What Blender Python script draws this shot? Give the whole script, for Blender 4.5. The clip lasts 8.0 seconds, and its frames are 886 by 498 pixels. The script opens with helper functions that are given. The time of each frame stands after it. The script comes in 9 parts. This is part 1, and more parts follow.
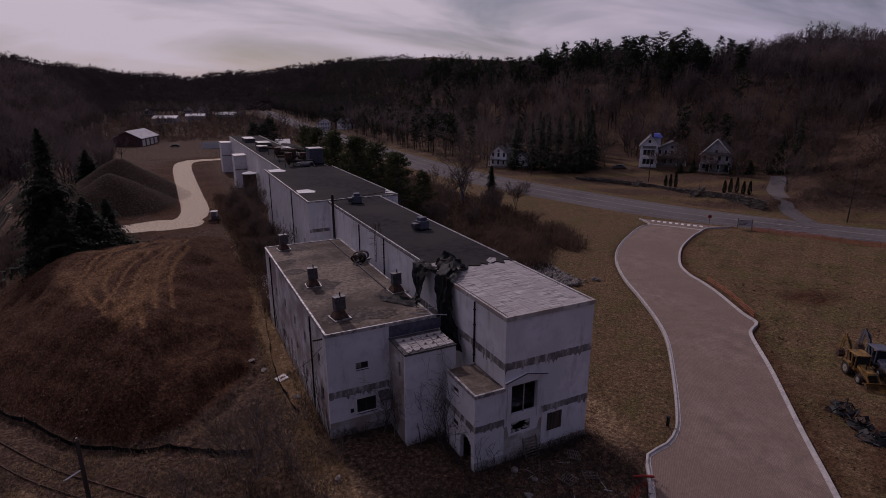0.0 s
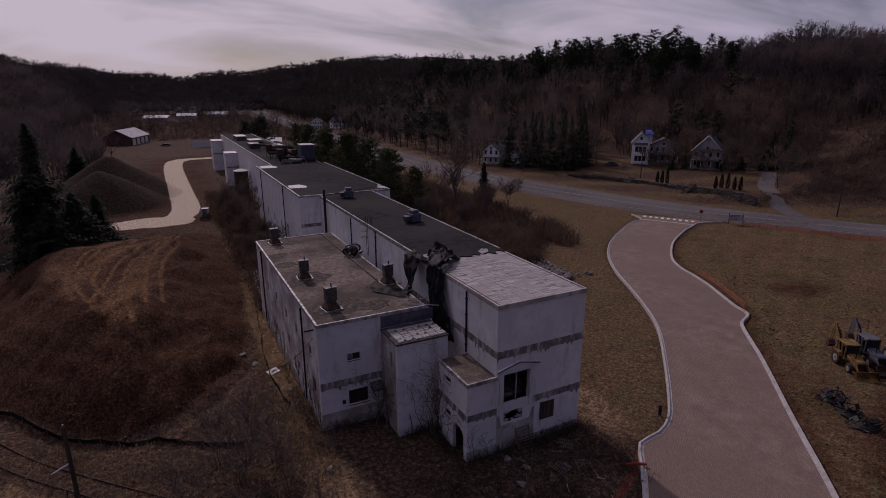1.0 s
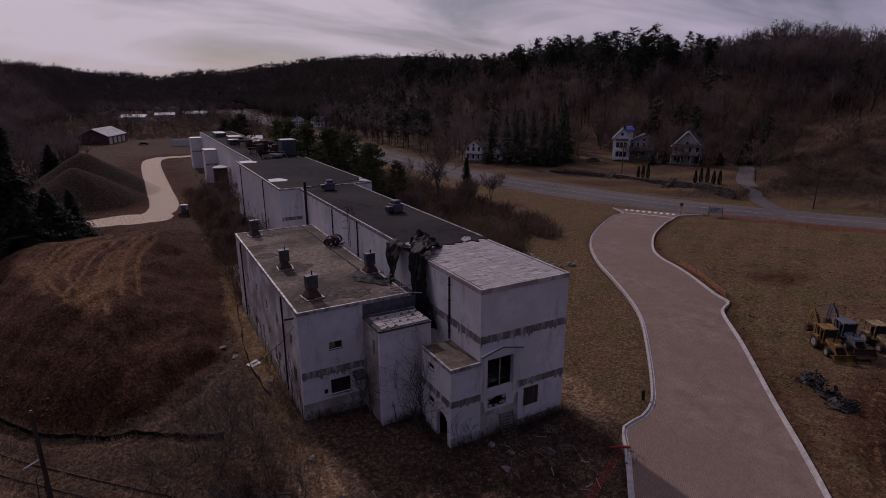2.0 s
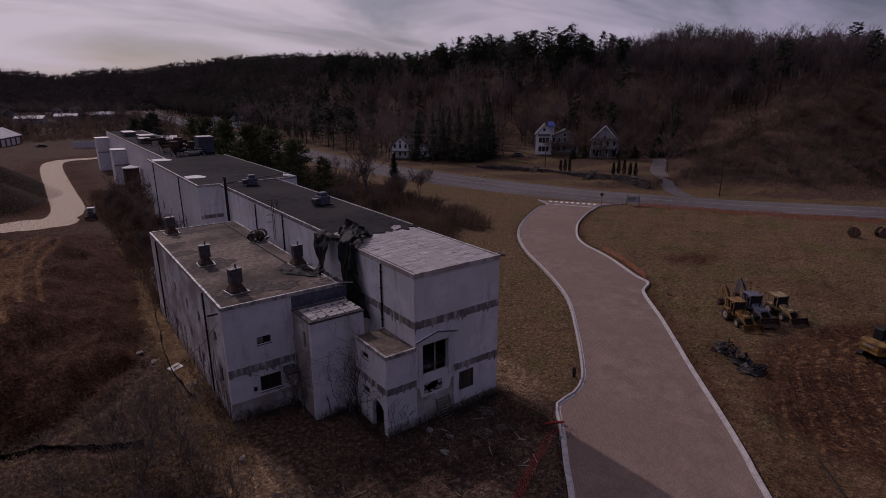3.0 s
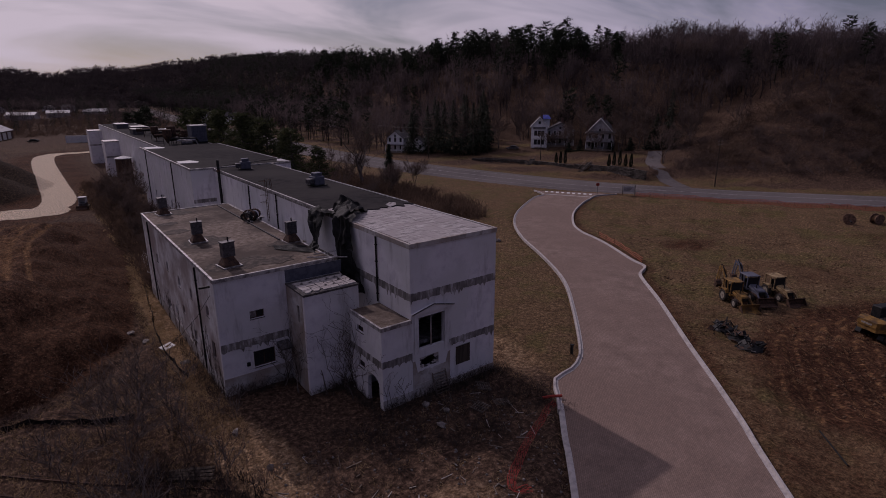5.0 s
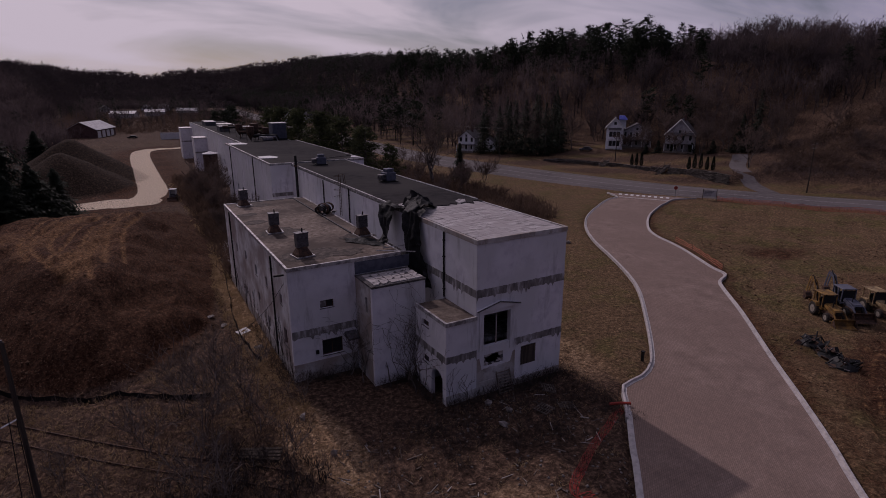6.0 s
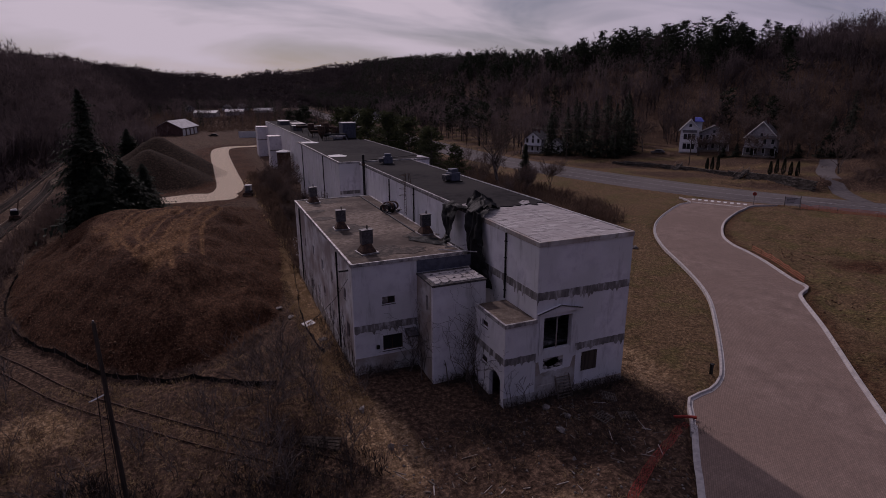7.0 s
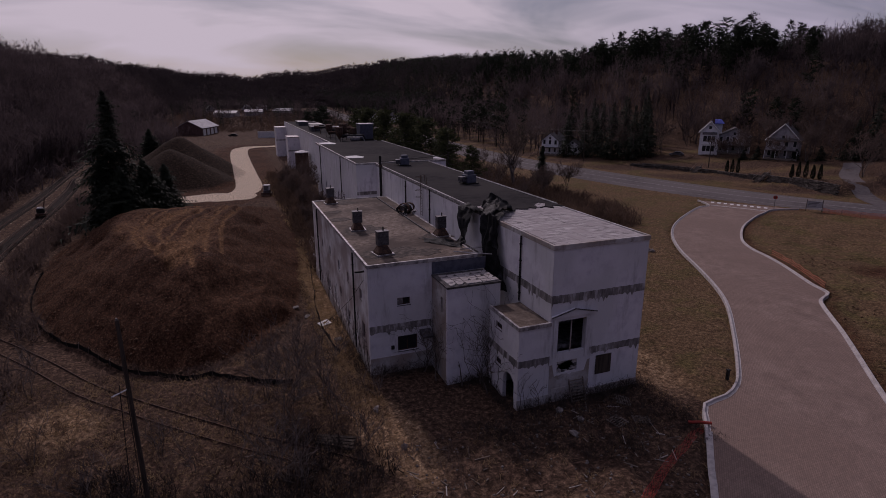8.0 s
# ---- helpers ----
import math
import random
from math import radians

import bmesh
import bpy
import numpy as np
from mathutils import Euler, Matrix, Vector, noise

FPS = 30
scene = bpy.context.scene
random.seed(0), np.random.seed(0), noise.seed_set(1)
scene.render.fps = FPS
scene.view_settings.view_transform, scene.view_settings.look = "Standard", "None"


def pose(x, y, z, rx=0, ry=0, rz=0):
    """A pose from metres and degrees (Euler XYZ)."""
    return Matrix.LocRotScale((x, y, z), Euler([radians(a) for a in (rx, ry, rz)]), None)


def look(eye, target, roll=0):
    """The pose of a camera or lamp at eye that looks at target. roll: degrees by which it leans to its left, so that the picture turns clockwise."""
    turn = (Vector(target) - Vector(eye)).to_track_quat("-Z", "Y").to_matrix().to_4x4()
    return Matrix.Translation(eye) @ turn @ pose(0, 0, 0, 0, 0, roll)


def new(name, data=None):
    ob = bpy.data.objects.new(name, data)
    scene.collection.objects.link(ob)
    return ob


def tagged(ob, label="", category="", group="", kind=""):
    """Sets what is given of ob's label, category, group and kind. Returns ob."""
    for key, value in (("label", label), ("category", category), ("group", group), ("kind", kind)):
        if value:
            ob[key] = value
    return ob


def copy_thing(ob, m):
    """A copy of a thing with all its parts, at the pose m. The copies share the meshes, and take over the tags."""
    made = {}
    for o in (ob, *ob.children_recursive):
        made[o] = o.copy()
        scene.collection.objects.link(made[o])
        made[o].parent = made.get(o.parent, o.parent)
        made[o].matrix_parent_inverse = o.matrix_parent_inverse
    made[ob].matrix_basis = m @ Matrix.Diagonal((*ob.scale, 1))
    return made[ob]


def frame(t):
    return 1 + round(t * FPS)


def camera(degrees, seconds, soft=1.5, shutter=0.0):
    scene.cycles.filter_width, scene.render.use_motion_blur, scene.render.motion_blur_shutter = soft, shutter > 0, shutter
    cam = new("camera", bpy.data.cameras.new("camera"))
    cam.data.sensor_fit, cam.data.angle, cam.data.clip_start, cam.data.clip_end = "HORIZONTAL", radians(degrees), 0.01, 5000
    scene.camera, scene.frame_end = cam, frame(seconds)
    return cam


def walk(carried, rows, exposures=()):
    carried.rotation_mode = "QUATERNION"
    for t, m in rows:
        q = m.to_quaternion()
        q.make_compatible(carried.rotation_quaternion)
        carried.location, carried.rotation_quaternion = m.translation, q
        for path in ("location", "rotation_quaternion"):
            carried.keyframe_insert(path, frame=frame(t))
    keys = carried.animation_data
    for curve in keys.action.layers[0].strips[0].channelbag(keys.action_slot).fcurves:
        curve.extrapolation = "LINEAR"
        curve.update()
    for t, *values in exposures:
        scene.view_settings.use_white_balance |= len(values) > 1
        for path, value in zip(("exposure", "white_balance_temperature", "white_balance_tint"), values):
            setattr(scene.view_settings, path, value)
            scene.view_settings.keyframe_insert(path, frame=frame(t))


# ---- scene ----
cam = camera(77.3, 8.0, soft=0.9)
PATH = [
    (0, (0.023, -0.386, 27.633), (0.876, 1.337, 27.082), -0.0),
    (0.5, (0.077, -0.485, 27.236), (0.941, 1.234, 26.687), -0.1),
    (1, (0.119, -0.533, 26.799), (0.993, 1.179, 26.248), -0.1),
    (2.5, (0.291, -0.49, 25.003), (1.307, 1.142, 24.453), -0.2),
    (3, (0.259, -0.441, 24.418), (1.397, 1.109, 23.867), -0.2),
    (3.5, (0.272, -0.402, 23.733), (1.444, 1.122, 23.182), -0.2),
    (4, (0.254, -0.401, 23.059), (1.431, 1.118, 22.505), -0.2),
    (5.5, (0.208, -0.383, 22.085), (1.296, 1.202, 21.532), -0.2),
    (6, (0.246, -0.268, 21.914), (1.195, 1.405, 21.364), -0.2),
    (6.5, (0.281, -0.382, 21.869), (1.101, 1.358, 21.322), -0.2),
    (7, (0.247, -0.389, 21.912), (0.994, 1.384, 21.365), -0.2),
    (7.5, (0.258, -0.52, 21.968), (0.964, 1.27, 21.423), -0.2),
    (8, (0.212, -0.634, 22.099), (0.906, 1.161, 21.554), -0.1),
]
walk(cam, [(t, look(eye, target, roll)) for t, eye, target, roll in PATH],
     exposures=[(0, -1.86, 6220, 36), (8, -1.86, 6220, 36)])

# ---- sky and sun ----
SUN_ELEV = radians(36.7)
SUN_DIR = Vector((-0.02, 0.80, 0.597)).normalized()
world = bpy.data.worlds.new("sky")
scene.world = world
world.use_nodes = True


def build_sky():
    nt = world.node_tree
    nt.nodes.clear()
    n = nt.nodes.new
    link = nt.links.new
    sky = n("ShaderNodeTexSky")
    sky.sky_type = "NISHITA"
    sky.sun_disc = False
    sky.sun_elevation = SUN_ELEV
    sky.sun_rotation = math.atan2(SUN_DIR.x, SUN_DIR.y)
    sky.dust_density = 0.8
    tc = n("ShaderNodeTexCoord")
    sep = n("ShaderNodeSeparateXYZ")
    link(tc.outputs["Generated"], sep.inputs[0])
    up = n("ShaderNodeMath"); up.operation = "ADD"; up.inputs[1].default_value = 0.24
    link(sep.outputs["Z"], up.inputs[0])
    up2 = n("ShaderNodeMath"); up2.operation = "MAXIMUM"; up2.inputs[1].default_value = 0.03
    link(up.outputs[0], up2.inputs[0])
    dx = n("ShaderNodeMath"); dx.operation = "DIVIDE"
    dy = n("ShaderNodeMath"); dy.operation = "DIVIDE"
    link(sep.outputs["X"], dx.inputs[0]); link(up2.outputs[0], dx.inputs[1])
    link(sep.outputs["Y"], dy.inputs[0]); link(up2.outputs[0], dy.inputs[1])
    comb = n("ShaderNodeCombineXYZ")
    link(dx.outputs[0], comb.inputs[0]); link(dy.outputs[0], comb.inputs[1])
    mp = n("ShaderNodeMapping"); mp.inputs["Scale"].default_value = (0.75, 1.5, 1)
    mp.inputs["Rotation"].default_value = (0, 0, radians(24))
    link(comb.outputs[0], mp.inputs[0])
    no = n("ShaderNodeTexNoise"); no.inputs["Scale"].default_value = 0.85
    no.inputs["Detail"].default_value = 5.0; no.inputs["Roughness"].default_value = 0.55
    no.inputs["Distortion"].default_value = 0.6
    link(mp.outputs[0], no.inputs["Vector"])
    ramp = n("ShaderNodeValToRGB")
    ramp.color_ramp.elements[0].position = 0.38
    ramp.color_ramp.elements[0].color = (0.16, 0.16, 0.16, 1)
    ramp.color_ramp.elements[1].position = 0.60
    ramp.color_ramp.elements[1].color = (1, 1, 1, 1)
    link(no.outputs["Fac"], ramp.inputs[0])
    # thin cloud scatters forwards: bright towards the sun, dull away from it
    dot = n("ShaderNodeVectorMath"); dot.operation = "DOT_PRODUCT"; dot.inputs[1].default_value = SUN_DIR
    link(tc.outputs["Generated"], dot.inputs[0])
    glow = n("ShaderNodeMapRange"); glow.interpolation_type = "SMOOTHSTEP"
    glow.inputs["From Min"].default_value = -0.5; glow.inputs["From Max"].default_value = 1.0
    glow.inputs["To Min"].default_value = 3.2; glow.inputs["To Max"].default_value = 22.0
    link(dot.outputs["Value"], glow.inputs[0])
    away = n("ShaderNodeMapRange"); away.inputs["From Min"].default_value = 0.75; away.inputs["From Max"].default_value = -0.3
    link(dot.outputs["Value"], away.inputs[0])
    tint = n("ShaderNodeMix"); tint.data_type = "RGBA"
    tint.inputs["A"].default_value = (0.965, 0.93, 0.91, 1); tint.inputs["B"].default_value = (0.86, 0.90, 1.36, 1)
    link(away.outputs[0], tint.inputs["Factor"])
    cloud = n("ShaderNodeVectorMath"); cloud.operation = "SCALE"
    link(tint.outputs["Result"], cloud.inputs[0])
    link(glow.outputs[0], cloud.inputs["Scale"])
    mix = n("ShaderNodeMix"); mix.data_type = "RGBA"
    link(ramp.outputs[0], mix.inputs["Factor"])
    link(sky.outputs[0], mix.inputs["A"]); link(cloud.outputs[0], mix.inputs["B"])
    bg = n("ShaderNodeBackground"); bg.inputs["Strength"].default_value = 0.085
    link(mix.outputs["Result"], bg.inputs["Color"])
    out = n("ShaderNodeOutputWorld")
    link(bg.outputs[0], out.inputs["Surface"])


build_sky()
sun = new("sun", bpy.data.lights.new("sun", "SUN"))
sun.data.energy = 4.3
sun.data.angle = radians(1.0)
sun.data.color = (1.0, 0.93, 0.84)
sun.matrix_world = look((0, 0, 60), Vector((0, 0, 60)) - SUN_DIR)


# ---- materials ----
def mat(name, colours, scale=1.0, rough=0.85, bump=0.3, detail=8.0, metal=0.0, stretch=(1, 1, 1), big=None,
        big_scale=0.08, streak=None, streak_amount=0.5, random_tint=0.0, dist=0.05, spec=0.22, thin=0.0, shift=False):
    """Noise-varied surface: colours is a list of (position, rgb); big is a second, large-scale tone; streak adds run-off marks."""
    m = bpy.data.materials.new(name)
    m.use_nodes = True
    nt = m.node_tree
    n, link = nt.nodes.new, nt.links.new
    bsdf = nt.nodes["Principled BSDF"]
    bsdf.inputs["Roughness"].default_value = rough
    bsdf.inputs["Metallic"].default_value = metal
    bsdf.inputs["Specular IOR Level"].default_value = spec
    tc = n("ShaderNodeTexCoord")
    mp = n("ShaderNodeMapping"); mp.inputs["Scale"].default_value = stretch
    place = tc.outputs["Object"]
    if shift:  # pieces cut from one mesh take their own part of the pattern
        where = n("ShaderNodeObjectInfo")
        plus = n("ShaderNodeVectorMath"); plus.operation = "ADD"
        link(place, plus.inputs[0]); link(where.outputs["Location"], plus.inputs[1])
        place = plus.outputs[0]
    link(place, mp.inputs[0])
    no = n("ShaderNodeTexNoise"); no.inputs["Scale"].default_value = scale
    no.inputs["Detail"].default_value = detail; no.inputs["Roughness"].default_value = 0.62
    link(mp.outputs[0], no.inputs["Vector"])
    ramp = n("ShaderNodeValToRGB")
    el = ramp.color_ramp.elements
    while len(el) < len(colours):
        el.new(0.5)
    for e, (p, c) in zip(el, colours):
        e.position, e.color = 0.5 + (p - 0.5) * 0.75, (*c, 1)
    link(no.outputs["Fac"], ramp.inputs[0])
    col = ramp.outputs[0]
    if big:
        nb = n("ShaderNodeTexNoise"); nb.inputs["Scale"].default_value = big_scale; nb.inputs["Detail"].default_value = 5
        link(place, nb.inputs["Vector"])
        rb = n("ShaderNodeValToRGB"); rb.color_ramp.elements[0].position = 0.42; rb.color_ramp.elements[1].position = 0.62
        link(nb.outputs["Fac"], rb.inputs[0])
        mx = n("ShaderNodeMix"); mx.data_type = "RGBA"
        link(rb.outputs[0], mx.inputs["Factor"]); link(col, mx.inputs["A"]); mx.inputs["B"].default_value = (*big, 1)
        col = mx.outputs["Result"]
    if streak:
        ms = n("ShaderNodeMapping"); ms.inputs["Scale"].default_value = (0.9, 0.9, 0.16)
        link(tc.outputs["Object"], ms.inputs[0])
        ns = n("ShaderNodeTexNoise"); ns.inputs["Scale"].default_value = 1.2; ns.inputs["Detail"].default_value = 6
        ns.inputs["Roughness"].default_value = 0.7
        link(ms.outputs[0], ns.inputs["Vector"])
        rs = n("ShaderNodeValToRGB"); rs.color_ramp.elements[0].position = 0.54; rs.color_ramp.elements[1].position = 0.76
        rs.color_ramp.elements[1].color = (streak_amount,) * 3 + (1,)
        link(ns.outputs["Fac"], rs.inputs[0])
        mx = n("ShaderNodeMix"); mx.data_type = "RGBA"
        link(rs.outputs[0], mx.inputs["Factor"]); link(col, mx.inputs["A"]); mx.inputs["B"].default_value = (*streak, 1)
        col = mx.outputs["Result"]
    if random_tint:
        oi = n("ShaderNodeObjectInfo")
        hs = n("ShaderNodeHueSaturation")
        mr = n("ShaderNodeMapRange"); mr.inputs["To Min"].default_value = 1 - random_tint; mr.inputs["To Max"].default_value = 1 + random_tint
        link(oi.outputs["Random"], mr.inputs[0]); link(mr.outputs[0], hs.inputs["Value"]); link(col, hs.inputs["Color"])
        col = hs.outputs[0]
    link(col, bsdf.inputs["Base Color"])
    if bump:
        bp = n("ShaderNodeBump"); bp.inputs["Strength"].default_value = bump; bp.inputs["Distance"].default_value = dist
        link(no.outputs["Fac"], bp.inputs["Height"]); link(bp.outputs[0], bsdf.inputs["Normal"])
    if thin:  # blades and needles let some light through
        tr = n("ShaderNodeBsdfTranslucent")
        link(col, tr.inputs["Color"])
        ms2 = n("ShaderNodeMixShader"); ms2.inputs[0].default_value = thin
        link(bsdf.outputs[0], ms2.inputs[1]); link(tr.outputs[0], ms2.inputs[2])
        link(ms2.outputs[0], nt.nodes["Material Output"].inputs["Surface"])
    return m


M_WALL = mat("white_painted_block", [(0.3, (0.64, 0.615, 0.66)), (0.5, (0.76, 0.735, 0.77)), (0.7, (0.80, 0.78, 0.81))], 1.1, 0.8, 0.25,
             big=(0.68, 0.67, 0.68), big_scale=0.25, streak=(0.16, 0.135, 0.125), streak_amount=0.6)
M_WALL_OLD = mat("stained_block", [(0.3, (0.30, 0.27, 0.24)), (0.5, (0.52, 0.50, 0.49)), (0.72, (0.62, 0.6, 0.58))], 1.6, 0.85, 0.3,
                 big=(0.34, 0.28, 0.24), big_scale=0.35, streak=(0.13, 0.11, 0.09), streak_amount=0.8)
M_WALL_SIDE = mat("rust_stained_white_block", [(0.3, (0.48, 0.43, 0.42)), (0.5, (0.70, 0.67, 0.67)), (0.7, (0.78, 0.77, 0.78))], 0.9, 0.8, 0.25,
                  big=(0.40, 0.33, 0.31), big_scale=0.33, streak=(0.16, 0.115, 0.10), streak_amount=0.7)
M_VINE = mat("dark_creeper_stems", [(0.35, (0.035, 0.027, 0.024)), (0.65, (0.085, 0.066, 0.056))], 2.0, 0.95, 0.2)
M_BAND = mat("bare_concrete_band", [(0.30, (0.13, 0.12, 0.115)), (0.52, (0.25, 0.23, 0.22)), (0.68, (0.52, 0.50, 0.50))], 1.7, 0.9, 0.5,
             stretch=(1.5, 1.5, 0.4))
M_DECK = mat("weathered_roof_deck", [(0.32, (0.11, 0.10, 0.10)), (0.47, (0.37, 0.34, 0.335)), (0.62, (0.54, 0.505, 0.50))], 2.2, 0.9, 0.4, stretch=(0.45, 3.2, 1),
             big=(0.36, 0.325, 0.32), big_scale=0.5, random_tint=0.05, shift=True)
M_MEMBRANE = mat("dark_roof_membrane", [(0.35, (0.022, 0.020, 0.022)), (0.6, (0.038, 0.035, 0.036))], 0.9, 0.95, 0.15, spec=0.05,
                 big=(0.048, 0.044, 0.043), big_scale=0.09)
M_TARP = mat("black_rubber_sheet", [(0.35, (0.012, 0.012, 0.014)), (0.7, (0.035, 0.034, 0.038))], 1.5, 0.6, 0.35)
M_GRAVELROOF = mat("tan_ballast_roof", [(0.3, (0.105, 0.078, 0.06)), (0.5, (0.185, 0.143, 0.115)), (0.7, (0.26, 0.21, 0.175))], 2.6, 0.95, 0.4,
                   big=(0.075, 0.056, 0.046), big_scale=0.24)
M_CAP = mat("pale_metal_flashing", [(0.38, (0.20, 0.185, 0.185)), (0.62, (0.50, 0.48, 0.48))], 2.0, 0.5, 0.1, metal=0.3)
M_DARKCAP = mat("tarred_edge", [(0.35, (0.05, 0.045, 0.045)), (0.65, (0.12, 0.11, 0.11))], 2.0, 0.8, 0.2)
# near-black paint that puts the gloom of unlit rooms into the colour
M_ROOM_SHADE = mat("painted_room_shade", [(0.35, (0.012, 0.012, 0.013)), (0.65, (0.03, 0.028, 0.027))], 1.0, 0.95, 0.0)
M_STEEL = mat("galvanised_steel", [(0.35, (0.075, 0.07, 0.075)), (0.65, (0.17, 0.16, 0.17))], 3.0, 0.55, 0.1, metal=0.5)
M_RUST = mat("rusted_steel", [(0.35, (0.05, 0.035, 0.03)), (0.65, (0.14, 0.08, 0.055))], 4.0, 0.85, 0.25, metal=0.3)
M_BLACKMETAL = mat("black_iron", [(0.35, (0.015, 0.015, 0.016)), (0.65, (0.035, 0.034, 0.034))], 3.0, 0.6, 0.15, metal=0.4)
M_WOOD = mat("grey_weathered_wood", [(0.35, (0.13, 0.105, 0.085)), (0.65, (0.26, 0.22, 0.19))], 3.0, 0.9, 0.3, stretch=(1, 1, 0.2))
M_POLE = mat("creosoted_pole", [(0.35, (0.035, 0.027, 0.022)), (0.65, (0.09, 0.07, 0.055))], 3.0, 0.9, 0.3, stretch=(2, 2, 0.15))
M_PALEWOOD = mat("bleached_timber", [(0.35, (0.34, 0.30, 0.27)), (0.65, (0.52, 0.48, 0.44))], 3.0, 0.85, 0.2)
M_KERB = mat("kerb_concrete", [(0.3, (0.36, 0.33, 0.32)), (0.6, (0.52, 0.48, 0.46))], 2.5, 0.9, 0.25, random_tint=0.06)
M_ASPHALT = mat("worn_asphalt", [(0.3, (0.082, 0.071, 0.072)), (0.6, (0.135, 0.119, 0.118))], 1.2, 0.95, 0.2, spec=0.1,
                big=(0.15, 0.131, 0.128), big_scale=0.05)
M_PAINTLINE = mat("road_paint", [(0.3, (0.55, 0.54, 0.53)), (0.6, (0.78, 0.77, 0.75))], 3.0, 0.7, 0.05)
M_FADED = mat("faded_road_paint", [(0.35, (0.20, 0.19, 0.19)), (0.65, (0.42, 0.41, 0.40))], 1.5, 0.8, 0.05)
M_WOODS_DIM = mat("far_valley_branches", [(0.35, (0.045, 0.035, 0.037)), (0.65, (0.08, 0.063, 0.064))], 0.02, 0.95, 0.0, thin=0.3)
M_BARK = mat("grey_bark", [(0.35, (0.065, 0.052, 0.046)), (0.65, (0.20, 0.165, 0.145))], 4.0, 0.95, 0.4, stretch=(1, 1, 0.3))
M_TWIG = mat("brown_twigs", [(0.35, (0.085, 0.06, 0.052)), (0.65, (0.17, 0.125, 0.108))], 0.15, 0.95, 0.0, thin=0.35)
M_WOODS = mat("far_bare_branches", [(0.35, (0.060, 0.045, 0.047)), (0.5, (0.10, 0.076, 0.077)), (0.65, (0.155, 0.12, 0.118))], 0.05, 0.95, 0.0, thin=0.40)
M_NEEDLE = mat("dark_spruce_needles", [(0.35, (0.014, 0.018, 0.011)), (0.65, (0.034, 0.043, 0.025))], 0.4, 0.8, 0.0, thin=0.25)
M_PINE = mat("pine_needles", [(0.35, (0.032, 0.038, 0.017)), (0.65, (0.085, 0.092, 0.042))], 0.4, 0.8, 0.0, thin=0.35)
M_STRAW = mat("dead_grass", [(0.35, (0.24, 0.165, 0.09)), (0.65, (0.44, 0.32, 0.185))], 0.3, 0.95, 0.0, thin=0.50)
M_BRUSH = mat("red_brown_brush", [(0.35, (0.075, 0.049, 0.037)), (0.65, (0.16, 0.107, 0.078))], 0.2, 0.95, 0.0, thin=0.40)
M_STONE = mat("broken_stone", [(0.3, (0.13, 0.115, 0.105)), (0.65, (0.33, 0.295, 0.27))], 2.0, 0.9, 0.4, random_tint=0.25)
M_CLOD = mat("earth_clods", [(0.3, (0.05, 0.026, 0.015)), (0.65, (0.19, 0.115, 0.068))], 2.0, 0.95, 0.4)
M_YELLOW = mat("worn_yellow_paint", [(0.3, (0.16, 0.085, 0.025)), (0.6, (0.33, 0.185, 0.05))], 3.0, 0.7, 0.1, big=(0.10, 0.06, 0.03), big_scale=1.6)
M_ORANGE = mat("orange_fence_plastic", [(0.3, (0.50, 0.12, 0.07)), (0.6, (0.62, 0.19, 0.12))], 2.0, 0.6, 0.0)
M_RED = mat("red_plastic_mesh", [(0.3, (0.22, 0.022, 0.018)), (0.6, (0.33, 0.045, 0.03))], 2.0, 0.6, 0.0)
M_TYRE = mat("tyre_rubber", [(0.3, (0.02, 0.018, 0.017)), (0.6, (0.06, 0.05, 0.043))], 5.0, 0.9, 0.2)
M_RIM = mat("dusty_rim", [(0.3, (0.20, 0.17, 0.14)), (0.6, (0.36, 0.32, 0.27))], 4.0, 0.7, 0.1)
M_SIDING = mat("white_siding", [(0.3, (0.74, 0.74, 0.76)), (0.6, (0.84, 0.84, 0.86))], 0.8, 0.7, 0.1)
M_SIDING_GREY = mat("weathered_white_siding", [(0.3, (0.27, 0.255, 0.27)), (0.6, (0.42, 0.40, 0.41))], 0.8, 0.75, 0.1)
M_SIDING_TAN = mat("faded_siding", [(0.3, (0.30, 0.27, 0.26)), (0.6, (0.42, 0.38, 0.37))], 0.8, 0.75, 0.1)
M_SHINGLE = mat("grey_shingles", [(0.3, (0.07, 0.065, 0.068)), (0.6, (0.13, 0.12, 0.122))], 2.0, 0.9, 0.2)
M_BLUETARP = mat("blue_tarpaulin", [(0.3, (0.13, 0.16, 0.55)), (0.6, (0.22, 0.26, 0.75))], 1.0, 0.5, 0.2)
M_METALROOF = mat("pale_metal_roof", [(0.3, (0.32, 0.31, 0.32)), (0.6, (0.50, 0.49, 0.50))], 0.6, 0.65, 0.1, metal=0.1)
M_BARNWALL = mat("dark_red_barn", [(0.3, (0.08, 0.045, 0.04)), (0.6, (0.14, 0.08, 0.07))], 1.0, 0.9, 0.1)
M_BLUEGREY = mat("blue_grey_enamel", [(0.3, (0.065, 0.07, 0.10)), (0.6, (0.12, 0.125, 0.16))], 2.0, 0.55, 0.1)


def glass_mat():
    m = bpy.data.materials.new("dark_window_glass")
    m.use_nodes = True
    b = m.node_tree.nodes["Principled BSDF"]
    b.inputs["Base Color"].default_value = (0.02, 0.022, 0.026, 1)
    b.inputs["Roughness"].default_value = 0.35
    b.inputs["Specular IOR Level"].default_value = 0.25
    return m


M_GLASS = glass_mat()


